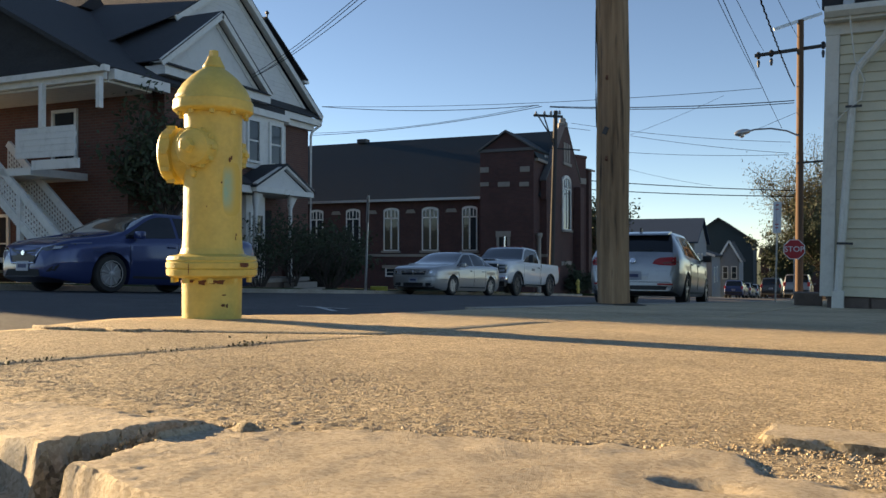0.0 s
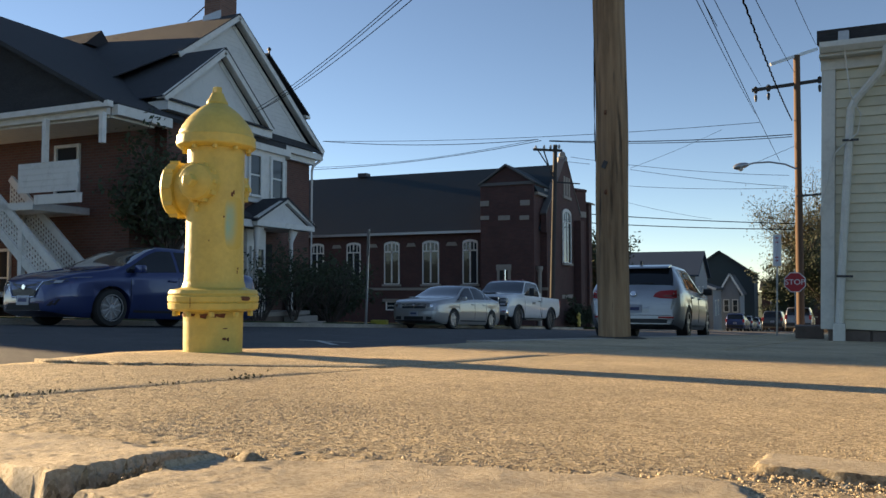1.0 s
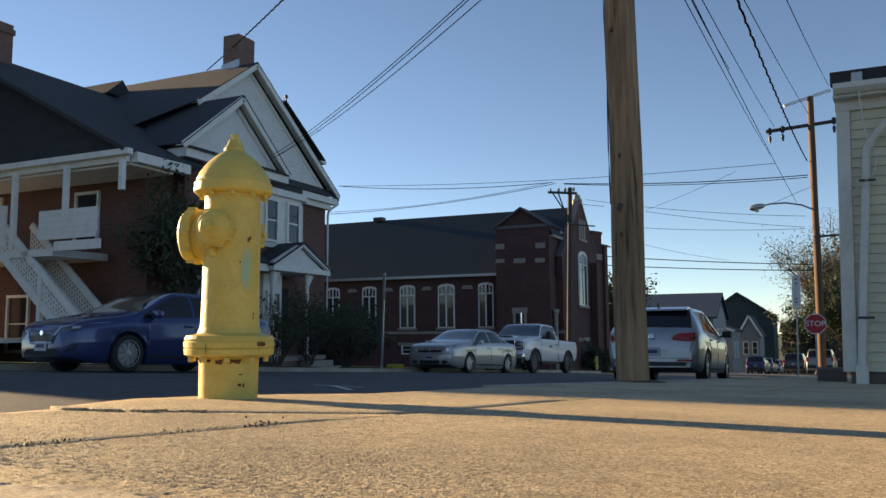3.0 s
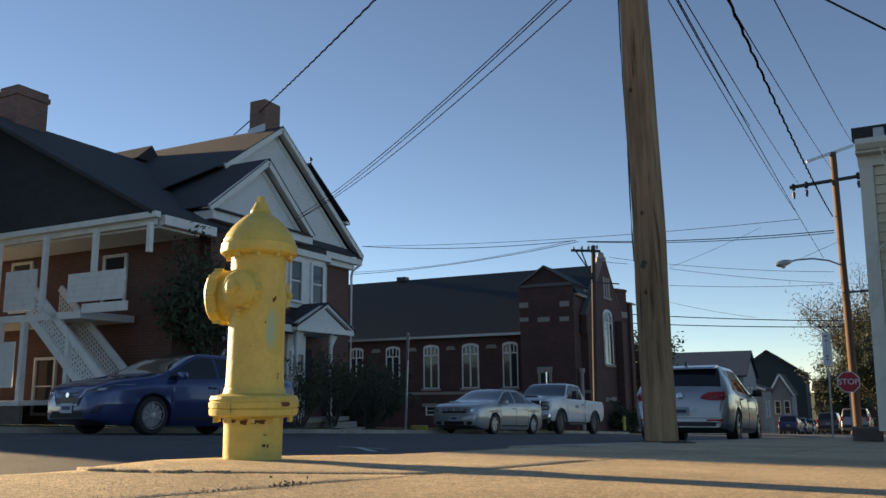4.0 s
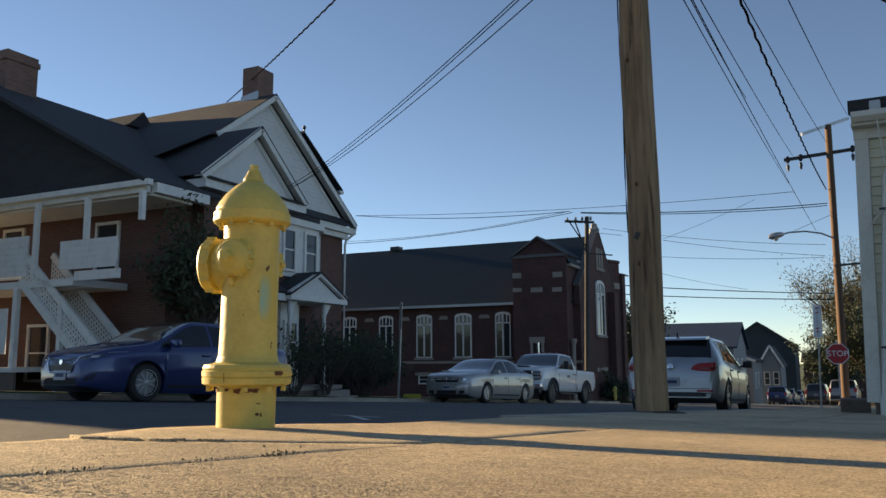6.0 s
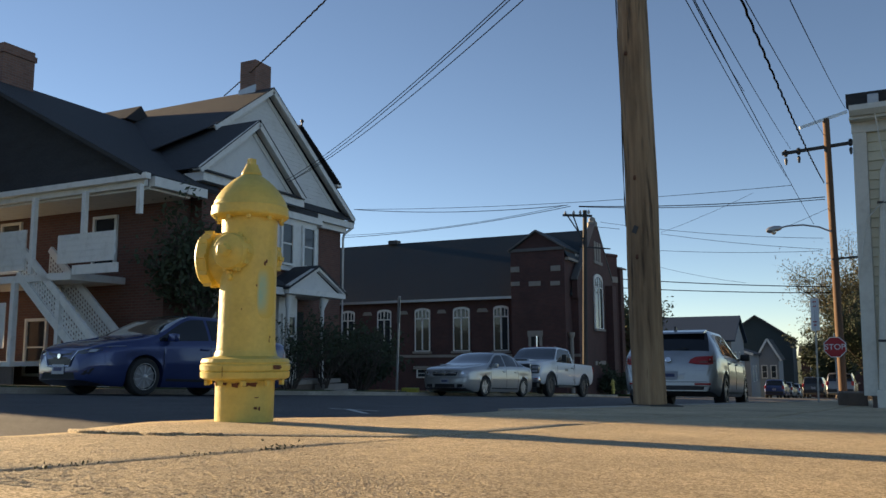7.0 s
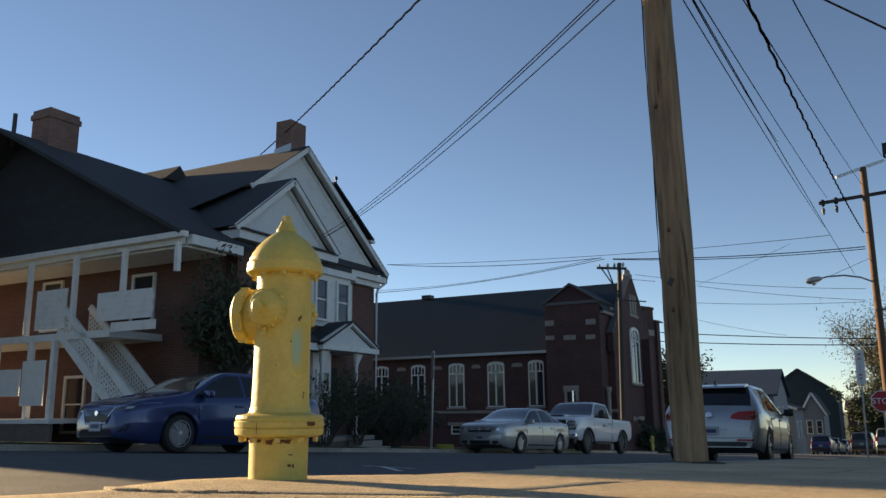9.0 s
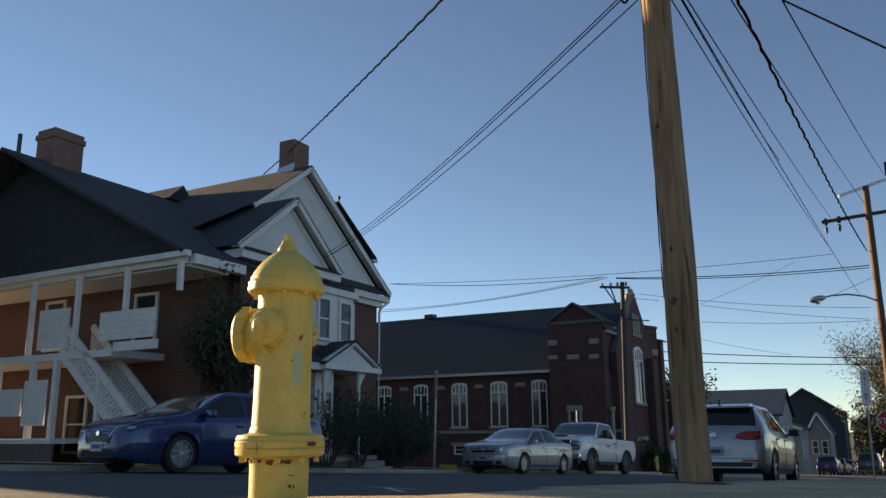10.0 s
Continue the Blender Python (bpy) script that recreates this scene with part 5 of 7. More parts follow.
SILVER = car_paint("silver_paint", (0.4, 0.41, 0.42, 1), 0.65)
SILVER_WARM = car_paint("pale_silver_paint", (0.4, 0.4, 0.4, 1), 0.5)
BLUE = car_paint("blue_paint", (0.02, 0.04, 0.135, 1), 0.35)
WHITE_CAR = car_paint("white_car_paint", (0.72, 0.73, 0.74, 1), 0.0, 0.3)
BLACK_CAR = car_paint("black_car_paint", (0.015, 0.016, 0.018, 1), 0.2)
GREY_CAR = car_paint("grey_car_paint", (0.2, 0.2, 0.21, 1), 0.5)
CHROME = material("chrome", (0.75, 0.75, 0.76, 1), 0.12, metal=1.0, var=0.03, bump=0)
RED_LAMP = material("red_lamp_lens", (0.42, 0.008, 0.01, 1), 0.4, var=0.08, coat=0.15, bump=0)
RED_LAMP_DARK = material("dark_red_lens", (0.16, 0.004, 0.006, 1), 0.3, var=0.08, coat=0.3, bump=0)
LAMP_DARK = material("dark_lamp_lens", (0.07, 0.075, 0.085, 1), 0.15, metal=0.3, var=0.15, coat=0.8, bump=0)
# darker copy of the silver: shade of the plate recess put into the paint
SILVER_DARK = car_paint("shaded_silver_paint", (0.36, 0.37, 0.38, 1), 0.6)
CLEAR_LAMP = material("headlamp_lens", (0.5, 0.52, 0.54, 1), 0.12, metal=0.4, var=0.1, coat=0.9, bump=0)
PLATE = material("number_plate", (0.38, 0.4, 0.44, 1), 0.5, var=0.05, bump=0)
PLATE_INK = material("plate_ink", (0.05, 0.06, 0.14, 1), 0.6, bump=0)


def wheel(parent, x, y, r, side, rim, spokes=5, width=0.2):
    t = 0.64 * r + 0.012
    tyre = part("wheel", lathe([(t, -width / 2), (r * 0.93, -width / 2), (r, -width / 2 + 0.03), (r, width / 2 - 0.03), (r * 0.93, width / 2), (t, width / 2), (t - 0.001, -0.03)], 36, (side, 0, 0), (x, y, r)), BLACK, parent, smooth=True)
    o = width / 2 - 0.015
    # rim back in near-black: painted shade between the spokes
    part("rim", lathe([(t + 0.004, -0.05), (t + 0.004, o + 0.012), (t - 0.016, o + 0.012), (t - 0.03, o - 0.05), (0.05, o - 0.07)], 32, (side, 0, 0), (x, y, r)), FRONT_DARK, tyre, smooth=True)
    for k in range(spokes):
        a = 2 * math.pi * k / spokes + 0.3
        d = Vector((0, math.cos(a), math.sin(a)))
        c = Vector((x + side * (o - 0.01), y, r))
        part("spoke", beam(c + d * 0.03, c + d * (t - 0.004), 0.06 if spokes < 8 else 0.026, 0.03, (side, 0, 0)), rim, tyre)
    part("hub_cap", lathe([(0.05, o - 0.02), (0.045, o + 0.01), (0.02, o + 0.015)], 16, (side, 0, 0), (x, y, r)), rim, tyre)
    part("rim_edge", lathe([(t + 0.006, o - 0.01), (t + 0.006, o + 0.016), (t - 0.004, o + 0.016), (t - 0.004, o - 0.01)], 32, (side, 0, 0), (x, y, r)), rim, tyre)


def smooth_table(tab):
    """A curve through (position, value) pairs that never overshoots them."""
    xs, vs = [float(p[0]) for p in tab], [float(p[1]) for p in tab]
    d = [(vs[i + 1] - vs[i]) / (xs[i + 1] - xs[i]) for i in range(len(xs) - 1)]
    sl = [d[0]] + [0.0 if d[i - 1] * d[i] <= 0 else 2 * d[i - 1] * d[i] / (d[i - 1] + d[i]) for i in range(1, len(d))] + [d[-1]]

    def at(x):
        x = max(xs[0], min(xs[-1], x))
        i = max(0, min(len(xs) - 2, int(np.searchsorted(xs, x)) - 1))
        h = xs[i + 1] - xs[i]
        t = (x - xs[i]) / h
        return (vs[i] * (1 + 2 * t) * (1 - t) ** 2 + sl[i] * h * t * (1 - t) ** 2 + vs[i + 1] * t * t * (3 - 2 * t) + sl[i + 1] * h * t * t * (t - 1))
    return at


def car(name, label, m, L, W, paint, top, belt, half, roof_in, clear, axles, r, glass_side, screen, rear, rim=ALLOY, spokes=5, category="car", crease=0.012):
    """A car body lofted along its length, nose along +Y. Stations as (y, value); glass_side: stretches of side windows."""
    c = thing(name, label, category, "parked cars", m)
    ft, fb, fh, fr = smooth_table(top), smooth_table(belt), smooth_table(half), smooth_table(roof_in)
    ys = set(np.linspace(-L / 2, L / 2, 70).round(3)) | {p[0] for p in top} | set(screen) | set(rear)
    for e in (0.01, 0.025, 0.05, 0.08):
        ys |= {L / 2 - e, -L / 2 + e}
    R = r + 0.05
    for a in axles:
        ys |= {a + R * math.cos(q) for q in np.linspace(0, math.pi, 17)} | {a + R * 1.001, a - R * 1.001}
    ys = sorted(y for y in ys if -L / 2 <= y <= L / 2)
    ys = [y for i, y in enumerate(ys) if i == 0 or y - ys[i - 1] > 0.0004]
    LOW = (0, 0.05, 0.16, 0.34, 0.5, 0.56, 0.72, 0.86, 0.95, 1.0)

    def ring(y, arches=True):
        zt, hw, ri = ft(y), fh(y), fr(y)
        zb = min(fb(y), zt - 0.03)
        z0 = clear + 0.1 * max(0, (abs(y) - L / 2 + 0.45)) / 0.45
        z0 = min(z0, zb - 0.1)
        zc = z0
        if arches:
            for a in axles:
                if abs(y - a) < R:
                    zc = max(zc, r + math.sqrt(R * R - (y - a) ** 2))
        zc = min(zc, zb - 0.05)
        pts = [(0, zc)]
        for q in LOW:
            z = zc + (zb - zc) * q
            w = float(np.interp((z - z0) / (zb - z0), (0, 0.08, 0.3, 0.56, 0.62, 0.82, 0.94, 1), (0.91, 0.96, 0.985, 1.0, 1.0 - crease, 0.985, 0.972, 0.945)))
            pts.append((hw * w, z))
        g = min(1.0, (zt - zb) / 0.3)
        ht, zg = hw - ri, zt - 0.06 * g
        for t in (0.08, 0.5, 0.94):
            pts.append((hw * 0.945 + (ht - hw * 0.945) * t + 0.06 * t * (1 - t) * g, zb + (zg - zb) * t))
        return pts + [(ht * 0.965, zt - 0.032 * g), (ht * 0.86, zt - 0.01 * g), (ht * 0.5, zt + 0.004), (0, zt + 0.012)]
    rings = [ring(y) for y in ys]
    K = len(rings[0])
    meshes = {}

    def grab(kind):
        if kind not in meshes:
            meshes[kind] = (bmesh.new(), {})
        return meshes[kind]

    def vert(kind, i, k, side):
        bm, seen = grab(kind)
        x, z = rings[i][k]
        key = (i, k, side if x > 0 else 0)
        if key not in seen:
            seen[key] = bm.verts.new((x * side, ys[i], z))
        return seen[key]
    for i in range(len(ys) - 1):
        ym = (ys[i] + ys[i + 1]) / 2
        for k in range(K - 1):
            for side in (1, -1):
                kind = "body"
                if k >= K - 4 and screen[0] < ym < screen[1]:
                    kind = "windshield"
                if k >= K - 4 and rear[0] < ym < rear[1]:
                    kind = "rear_window"
                q = list(dict.fromkeys([vert(kind, i, k, side), vert(kind, i + 1, k, side), vert(kind, i + 1, k + 1, side), vert(kind, i, k + 1, side)]))
                if len(q) > 2:
                    try:
                        grab(kind)[0].faces.new(q if side < 0 else q[::-1])
                    except ValueError:
                        pass
    bm, seen = grab("body")
    for i in (0, len(ys) - 1):
        bm.faces.new([vert("body", i, k, 1) for k in range(K)] + [vert("body", i, k, -1) for k in range(K - 2, 0, -1)])
    for kind, (bm, seen) in meshes.items():
        bmesh.ops.recalc_face_normals(bm, faces=bm.faces)
        part(kind, bm, paint if kind == "body" else SCREEN if kind == "windshield" else CARGLASS, c, smooth=True)
    for a in axles:
        for side in (1, -1):
            wheel(c, side * (fh(a) - 0.115), a, r, side, rim, spokes)
        # near-black box that paints the shade inside the wheel arches
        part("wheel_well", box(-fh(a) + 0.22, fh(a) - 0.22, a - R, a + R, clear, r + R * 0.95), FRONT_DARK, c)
    full = {}

    def side_x(y, z):
        key = round(y, 3)
        if key not in full:
            rg = ring(y, False)
            full[key] = [p[1] for p in rg[1:]], [p[0] for p in rg[1:]]
        zz, xx = full[key]
        return 0.0 if z > zz[-1] or z < zz[0] else float(np.interp(z, zz, xx))

    def end_y(x, z, way):
        """Where the nose (way 1) or tail (-1) is met at this width and height."""
        for k in range(90):
            y = way * (L / 2 - 0.012 * k)
            if side_x(y, z) >= abs(x):
                return y
        return way * (L / 2 - 1.0)
    info = {"side_x": side_x, "end_y": end_y, "top": ft, "belt": fb, "half": fh}
    for a, b in glass_side:
        ts = [a + (b - a) * k / 18 for k in range(19)]
        lows = [(y, fb(y) + 0.025) for y in ts]
        tops = [(y, max(fb(y) + 0.03, ft(y) - 0.085)) for y in ts]
        keep = [k for k in range(19) if tops[k][1] > lows[k][1] + 0.02]
        if len(keep) > 3:
            skin(c, info, "side_window", [lows[k] for k in keep] + [tops[k] for k in reversed(keep)], "side", CARGLASS, 0.004)
    return c, info


def skin(c, info, name, outline, face, mat, out=0.006, label=""):
    """A lamp, grille or pane that follows the body. Pairs are (x, z) on the nose or tail, (y, z) on the flanks (both get one)."""
    pts = []
    for i, a in enumerate(outline):
        b = outline[(i + 1) % len(outline)]
        n = max(1, int((Vector(b) - Vector(a)).length / 0.05))
        pts += [Vector(a).lerp(Vector(b), k / n) for k in range(n)]
    mid = sum(pts, Vector((0, 0))) / len(pts)
    made = []
    for side in ((1, -1) if face == "side" else (0,)):
        bm = bmesh.new()

        def place(p, o):
            if face == "side":
                return bm.verts.new((side * (info["side_x"](p.x, p.y) + o), p.x, p.y))
            way = 1 if face == "nose" else -1
            return bm.verts.new((p.x, info["end_y"](p.x, p.y, way) + way * o, p.y))
        rings = [[place(p, -0.02) for p in pts], [place(p, out) for p in pts]]
        for t in (0.3, 0.62):
            rings.append([place(p.lerp(mid, t), out) for p in pts])
        tip = place(mid, out)
        m = len(pts)
        for a, b in zip(rings, rings[1:]):
            for i in range(m):
                bm.faces.new((a[i], a[(i + 1) % m], b[(i + 1) % m], b[i]))
        for i in range(m):
            bm.faces.new((rings[-1][i], rings[-1][(i + 1) % m], tip))
        bmesh.ops.recalc_face_normals(bm, faces=bm.faces)
        made.append(part(name, bm, mat, c, label, smooth=True))
    return made


def both(outline):
    return [outline, [(-x, z) for x, z in reversed(outline)]]


def rect(x0, x1, z0, z1):
    return [(x0, z0), (x1, z0), (x1, z1), (x0, z1)]


def mirrors(c, info, y, z, mat):
    for s in (1, -1):
        x = info["side_x"](y, z)
        bm = box(min(s * (x + 0.03), s * (x + 0.22)), max(s * (x + 0.03), s * (x + 0.22)), y - 0.05, y + 0.07, z, z + 0.14, 0.035)
        add_beam(bm, (s * (x - 0.03), y, z + 0.02), (s * (x + 0.06), y, z + 0.04), 0.06, 0.04)
        part("side_mirror", bm, mat, c, smooth=True)


def seams(c, info, ys, z0, z1, mat=None):
    """Door gaps as thin dark lines on the flank, with handles."""
    for y in ys:
        for s in (1, -1):
            pts = [(s * (info["side_x"](y, z) + 0.0015), y, z) for z in np.linspace(z0, z1, 6)]
            part("door_gap", tube_bm(pts, 0.005, 4), FRONT_DARK, c)


def handles(c, info, ys, z, mat):
    for y in ys:
        for s in (1, -1):
            x = info["side_x"](y, z)
            part("door_handle", box(min(s * (x - 0.01), s * (x + 0.03)), max(s * (x - 0.01), s * (x + 0.03)), y - 0.09, y + 0.09, z - 0.016, z + 0.016, 0.01), mat, c)


def plate(c, y, z, out, x=0.0):
    p = part("number_plate", box(x - 0.155, x + 0.155, min(y, y + out * 0.012), max(y, y + out * 0.012), z - 0.078, z + 0.078), PLATE, c)
    part("plate_bar", box(x - 0.11, x + 0.11, min(y + out * 0.012, y + out * 0.015), max(y + out * 0.012, y + out * 0.015), z - 0.03, z + 0.03), PLATE_INK, p)


def ground_pose(x, y, yaw, dz=0.0, pitch=True):
    """On the road surface, nose along +Y turned by yaw degrees, tipped with the street."""
    u, v = road_uv(x, y)
    tilt = Matrix.Rotation(-math.atan(FALL), 4, "X")
    return Matrix.Translation((x, y, road_z(u, v) + dz)) @ tilt @ Matrix.Rotation(radians(yaw), 4, "Z")


def hatch(m):
    """Silver hatchback seen from behind."""
    top = [(-2.1, 0.6), (-2.085, 0.74), (-2.05, 0.9), (-1.98, 1.0), (-1.6, 1.4), (-1.5, 1.43), (-1.0, 1.46), (-0.3, 1.47), (0.35, 1.41), (1.15, 1.0), (1.3, 0.97), (1.75, 0.88), (2.0, 0.76), (2.1, 0.55)]
    belt = [(-2.1, 0.55), (-2.0, 0.9), (-1.8, 0.98), (-1.0, 0.96), (1.1, 0.92), (1.8, 0.8), (2.1, 0.48)]
    half = [(-2.1, 0.72), (-2.05, 0.80), (-1.95, 0.85), (-1.7, 0.885), (-1.2, 0.9), (1.2, 0.9), (1.8, 0.84), (2.02, 0.72), (2.1, 0.55)]
    rin = [(-2.1, 0.05), (-2.0, 0.09), (-1.85, 0.15), (-1.5, 0.25), (-0.4, 0.25), (0.5, 0.27), (1.2, 0.1), (2.1, 0.12)]
    c, info = car("hatchback", "silver hatchback parked at the kerb, red tail lights", m, 4.2, 1.8, SILVER, top, belt, half, rin, 0.19, (-1.28, 1.35), 0.315,
                  [(-1.45, -1.0), (-0.94, -0.1), (-0.03, 1.0)], (0.42, 1.12), (-1.96, -1.6), spokes=5)
    part("spoiler", prism([(-1.78, 1.36), (-1.74, 1.395), (-1.45, 1.45), (-1.45, 1.42)], "x", -0.6, 0.6), SILVER, c)
    part("roof_aerial", prism([(-1.42, 1.45), (-1.25, 1.46), (-1.4, 1.53)], "x", -0.018, 0.018), PLASTIC, c)
    for o in both([(0.36, 0.80), (0.4, 0.87), (0.5, 0.915), (0.78, 0.93), (0.845, 0.90), (0.86, 0.80), (0.72, 0.765), (0.5, 0.775)]):
        skin(c, info, "tail_light", o, "tail", RED_LAMP, 0.012, "red tail light")
        sg = 1 if o[0][0] > 0 else -1
        skin(c, info, "lamp_band", [(sg * 0.56, 0.80), (sg * 0.83, 0.815), (sg * 0.82, 0.845), (sg * 0.56, 0.825)], "tail", RED_LAMP_DARK, 0.016)
    for o in both(rect(0.46, 0.74, 0.40, 0.435)):
        skin(c, info, "reflector", o, "tail", RED_LAMP, 0.012)
    skin(c, info, "lower_bumper", [(-0.72, 0.31), (0.72, 0.31), (0.74, 0.37), (0.5, 0.39), (-0.5, 0.39), (-0.74, 0.37)], "tail", PLASTIC, 0.012)
    skin(c, info, "plate_recess", [(-0.27, 0.5), (0.27, 0.5), (0.31, 0.655), (-0.31, 0.655)], "tail", SILVER_DARK, 0.003)
    part("emblem", lathe([(0.055, 0), (0.055, 0.01), (0.045, 0.014)], 20, (0, -1, 0.2), (0, info["end_y"](0, 0.86, -1) + 0.003, 0.86)), CHROME, c, "round chrome emblem")
    plate(c, info["end_y"](0, 0.58, -1) - 0.006, 0.575, -1)
    for z, w in ((0.665, 0.84), (0.455, 0.8)):
        part("panel_gap", tube_bm([(x, info["end_y"](x, z, -1) - 0.001, z) for x in np.linspace(-w * 0.92, w * 0.92, 24)], 0.005, 4), FRONT_DARK, c)
    part("wiper", beam((0.0, info["end_y"](0, 1.03, -1) - 0.012, 1.03), (0.34, info["end_y"](0.34, 1.07, -1) - 0.012, 1.07), 0.015, 0.015), PLASTIC, c)
    mirrors(c, info, 0.75, 0.94, PLASTIC)
    seams(c, info, (-0.97, -0.065, 1.02), 0.34, 0.93)
    handles(c, info, (-0.82, 0.08), 0.83, SILVER)
    sill_line(c, info, -0.9, 1.0)
    return c


def sill_line(c, info, y0, y1):
    skin(c, info, "sill", [(y0, 0.245), (y1, 0.245), (y1, 0.29), (y0, 0.29)], "side", PLASTIC, 0.004)


def sedan(m, name, label, paint, kind, L=4.8):
    s_ = L / 4.8
    n = 2.4 * s_
    if kind == "cross":
        top = [(-2.4, 0.62), (-2.37, 0.8), (-2.28, 1.0), (-1.75, 1.06), (-0.95, 1.40), (-0.45, 1.475), (0.2, 1.45), (1.12, 1.05), (1.3, 1.015), (1.9, 0.95), (2.25, 0.88), (2.36, 0.82), (2.4, 0.7)]
        belt = [(-2.4, 0.55), (-2.2, 0.95), (-1.6, 1.0), (1.0, 0.93), (1.9, 0.86), (2.3, 0.78), (2.4, 0.6)]
        half = [(-2.4, 0.68), (-2.3, 0.8), (-1.9, 0.9), (-1.0, 0.92), (1.2, 0.92), (1.9, 0.905), (2.2, 0.87), (2.33, 0.8), (2.4, 0.68)]
    else:
        top = [(-2.4, 0.62), (-2.36, 0.8), (-2.28, 1.04), (-1.8, 1.1), (-1.0, 1.36), (-0.45, 1.46), (0.15, 1.45), (1.25, 1.0), (1.4, 0.965), (1.95, 0.87), (2.25, 0.78), (2.36, 0.71), (2.4, 0.6)]
        belt = [(-2.4, 0.55), (-2.2, 0.98), (-1.6, 1.02), (1.1, 0.89), (1.9, 0.79), (2.3, 0.68), (2.4, 0.5)]
        half = [(-2.4, 0.66), (-2.3, 0.78), (-1.9, 0.88), (-1.0, 0.91), (1.2, 0.91), (1.75, 0.89), (2.1, 0.82), (2.3, 0.7), (2.4, 0.52)]
    rin = [(-2.4, 0.08), (-1.8, 0.12), (-0.95, 0.26), (0.2, 0.27), (1.15, 0.1), (2.4, 0.1)]
    sc = lambda tab: [(a * s_, b) for a, b in tab]
    c, info = car(name, label, m, L, 1.84, paint, sc(top), sc(belt), sc(half), sc(rin), 0.145, (-1.4 * s_, 1.37 * s_), 0.315,
                  [(-1.6 * s_, -0.98 * s_), (-0.92 * s_, -0.12 * s_), (-0.05 * s_, 1.08 * s_)], (0.26 * s_, 1.14 * s_), (-1.7 * s_, -1.0 * s_), spokes=5 if kind == "cross" else 10, crease=0.02)
    nose = lambda nm, o, mat, out=0.006, lab="": skin(c, info, nm, o, "nose", mat, out, lab)
    if kind == "cross":        # upright grille with a crossbar
        nose("grille", [(-0.42, 0.63), (0.42, 0.63), (0.47, 0.79), (-0.47, 0.79)], PLASTIC, 0.004)
        nose("grille_bar", rect(-0.44, 0.44, 0.7, 0.722), CHROME, 0.016)
        nose("grille_bar", rect(-0.022, 0.022, 0.63, 0.79), CHROME, 0.018)
        nose("grille_surround", rect(-0.47, 0.47, 0.788, 0.805), paint, 0.016)
        for o in both([(0.5, 0.64), (0.5, 0.79), (0.66, 0.825), (0.84, 0.82), (0.86, 0.70), (0.74, 0.64)]):
            nose("headlight", o, CLEAR_LAMP, 0.01, "clear headlight")
            sg = 1 if o[0][0] > 0 else -1
            nose("headlight_bulb", [(sg * 0.6, 0.69), (sg * 0.68, 0.69), (sg * 0.68, 0.76), (sg * 0.6, 0.76)], CHROME, 0.014)
        for o in both([(0.46, 0.27), (0.72, 0.29), (0.74, 0.37), (0.46, 0.38)]):
            nose("fog_recess", o, FRONT_DARK, 0.005)
        nose("intake", rect(-0.36, 0.36, 0.27, 0.38), FRONT_DARK, 0.005)
        part("bumper_crease", tube_bm([(x, info["end_y"](x, 0.585, 1) + 0.004, 0.585) for x in np.linspace(-0.84, 0.84, 20)], 0.012, 6), paint, c)
        part("air_dam", tube_bm([(x, info["end_y"](x, 0.28, 1) - 0.02, 0.25) for x in np.linspace(-0.75, 0.75, 16)], 0.03, 6), PLASTIC, c)
        plate(c, info["end_y"](0, 0.47, 1) + 0.006, 0.47, 1)
    else:                      # wide V grille with slim lamps
        nose("grille", [(-0.38, 0.70), (0.38, 0.70), (0.26, 0.47), (-0.26, 0.47)], PLASTIC, 0.004)
        for k in range(4):
            nose("grille_bar", rect(-0.26 - 0.03 * k, 0.26 + 0.03 * k, 0.505 + k * 0.048, 0.515 + k * 0.048), DARK, 0.01)
        for a, b in (((-0.43, 0.71), (-0.29, 0.455)), ((0.29, 0.455), (0.43, 0.71)), ((-0.29, 0.455), (0.29, 0.455))):
            pts = [Vector(a).lerp(Vector(b), k / 8) for k in range(9)]
            part("grille_surround", tube_bm([(p.x, info["end_y"](p.x, p.y, 1) + 0.008, p.y) for p in pts], 0.013, 6), CHROME, c)
        part("emblem", lathe([(0.045, 0), (0.04, 0.012)], 18, (0, 1, 0), (0, info["end_y"](0, 0.62, 1) + 0.006, 0.62)), CHROME, c)
        for o in both([(0.42, 0.655), (0.44, 0.695), (0.6, 0.73), (0.8, 0.785), (0.855, 0.80), (0.82, 0.735), (0.7, 0.675), (0.55, 0.65)]):
            nose("headlight", o, LAMP_DARK, 0.008, "slim dark headlight with bright edge")
            sg = 1 if o[0][0] > 0 else -1
            pts = [(sg * 0.44, 0.697), (sg * 0.6, 0.735), (sg * 0.78, 0.782), (sg * 0.85, 0.803)]
            part("lamp_edge", tube_bm([(p[0], info["end_y"](p[0], p[1] - 0.006, 1) + 0.012, p[1]) for p in pts], 0.008, 5), CHROME, c)
            nose("headlight_bulb", [(sg * 0.62, 0.682), (sg * 0.72, 0.69), (sg * 0.73, 0.735), (sg * 0.64, 0.725)], CLEAR_LAMP, 0.014)
        for o in both([(0.5, 0.3), (0.68, 0.33), (0.76, 0.47), (0.62, 0.42)]):
            nose("fog_recess", o, FRONT_DARK, 0.005)
        nose("intake", [(-0.45, 0.25), (0.45, 0.25), (0.4, 0.36), (-0.4, 0.36)], FRONT_DARK, 0.005)
        plate(c, info["end_y"](0, 0.41, 1) + 0.006, 0.41, 1)
    for o in both([(0.5, 0.74), (0.52, 0.9), (0.8, 0.93), (0.82, 0.76)]):
        skin(c, info, "tail_light", o, "tail", RED_LAMP, 0.01)
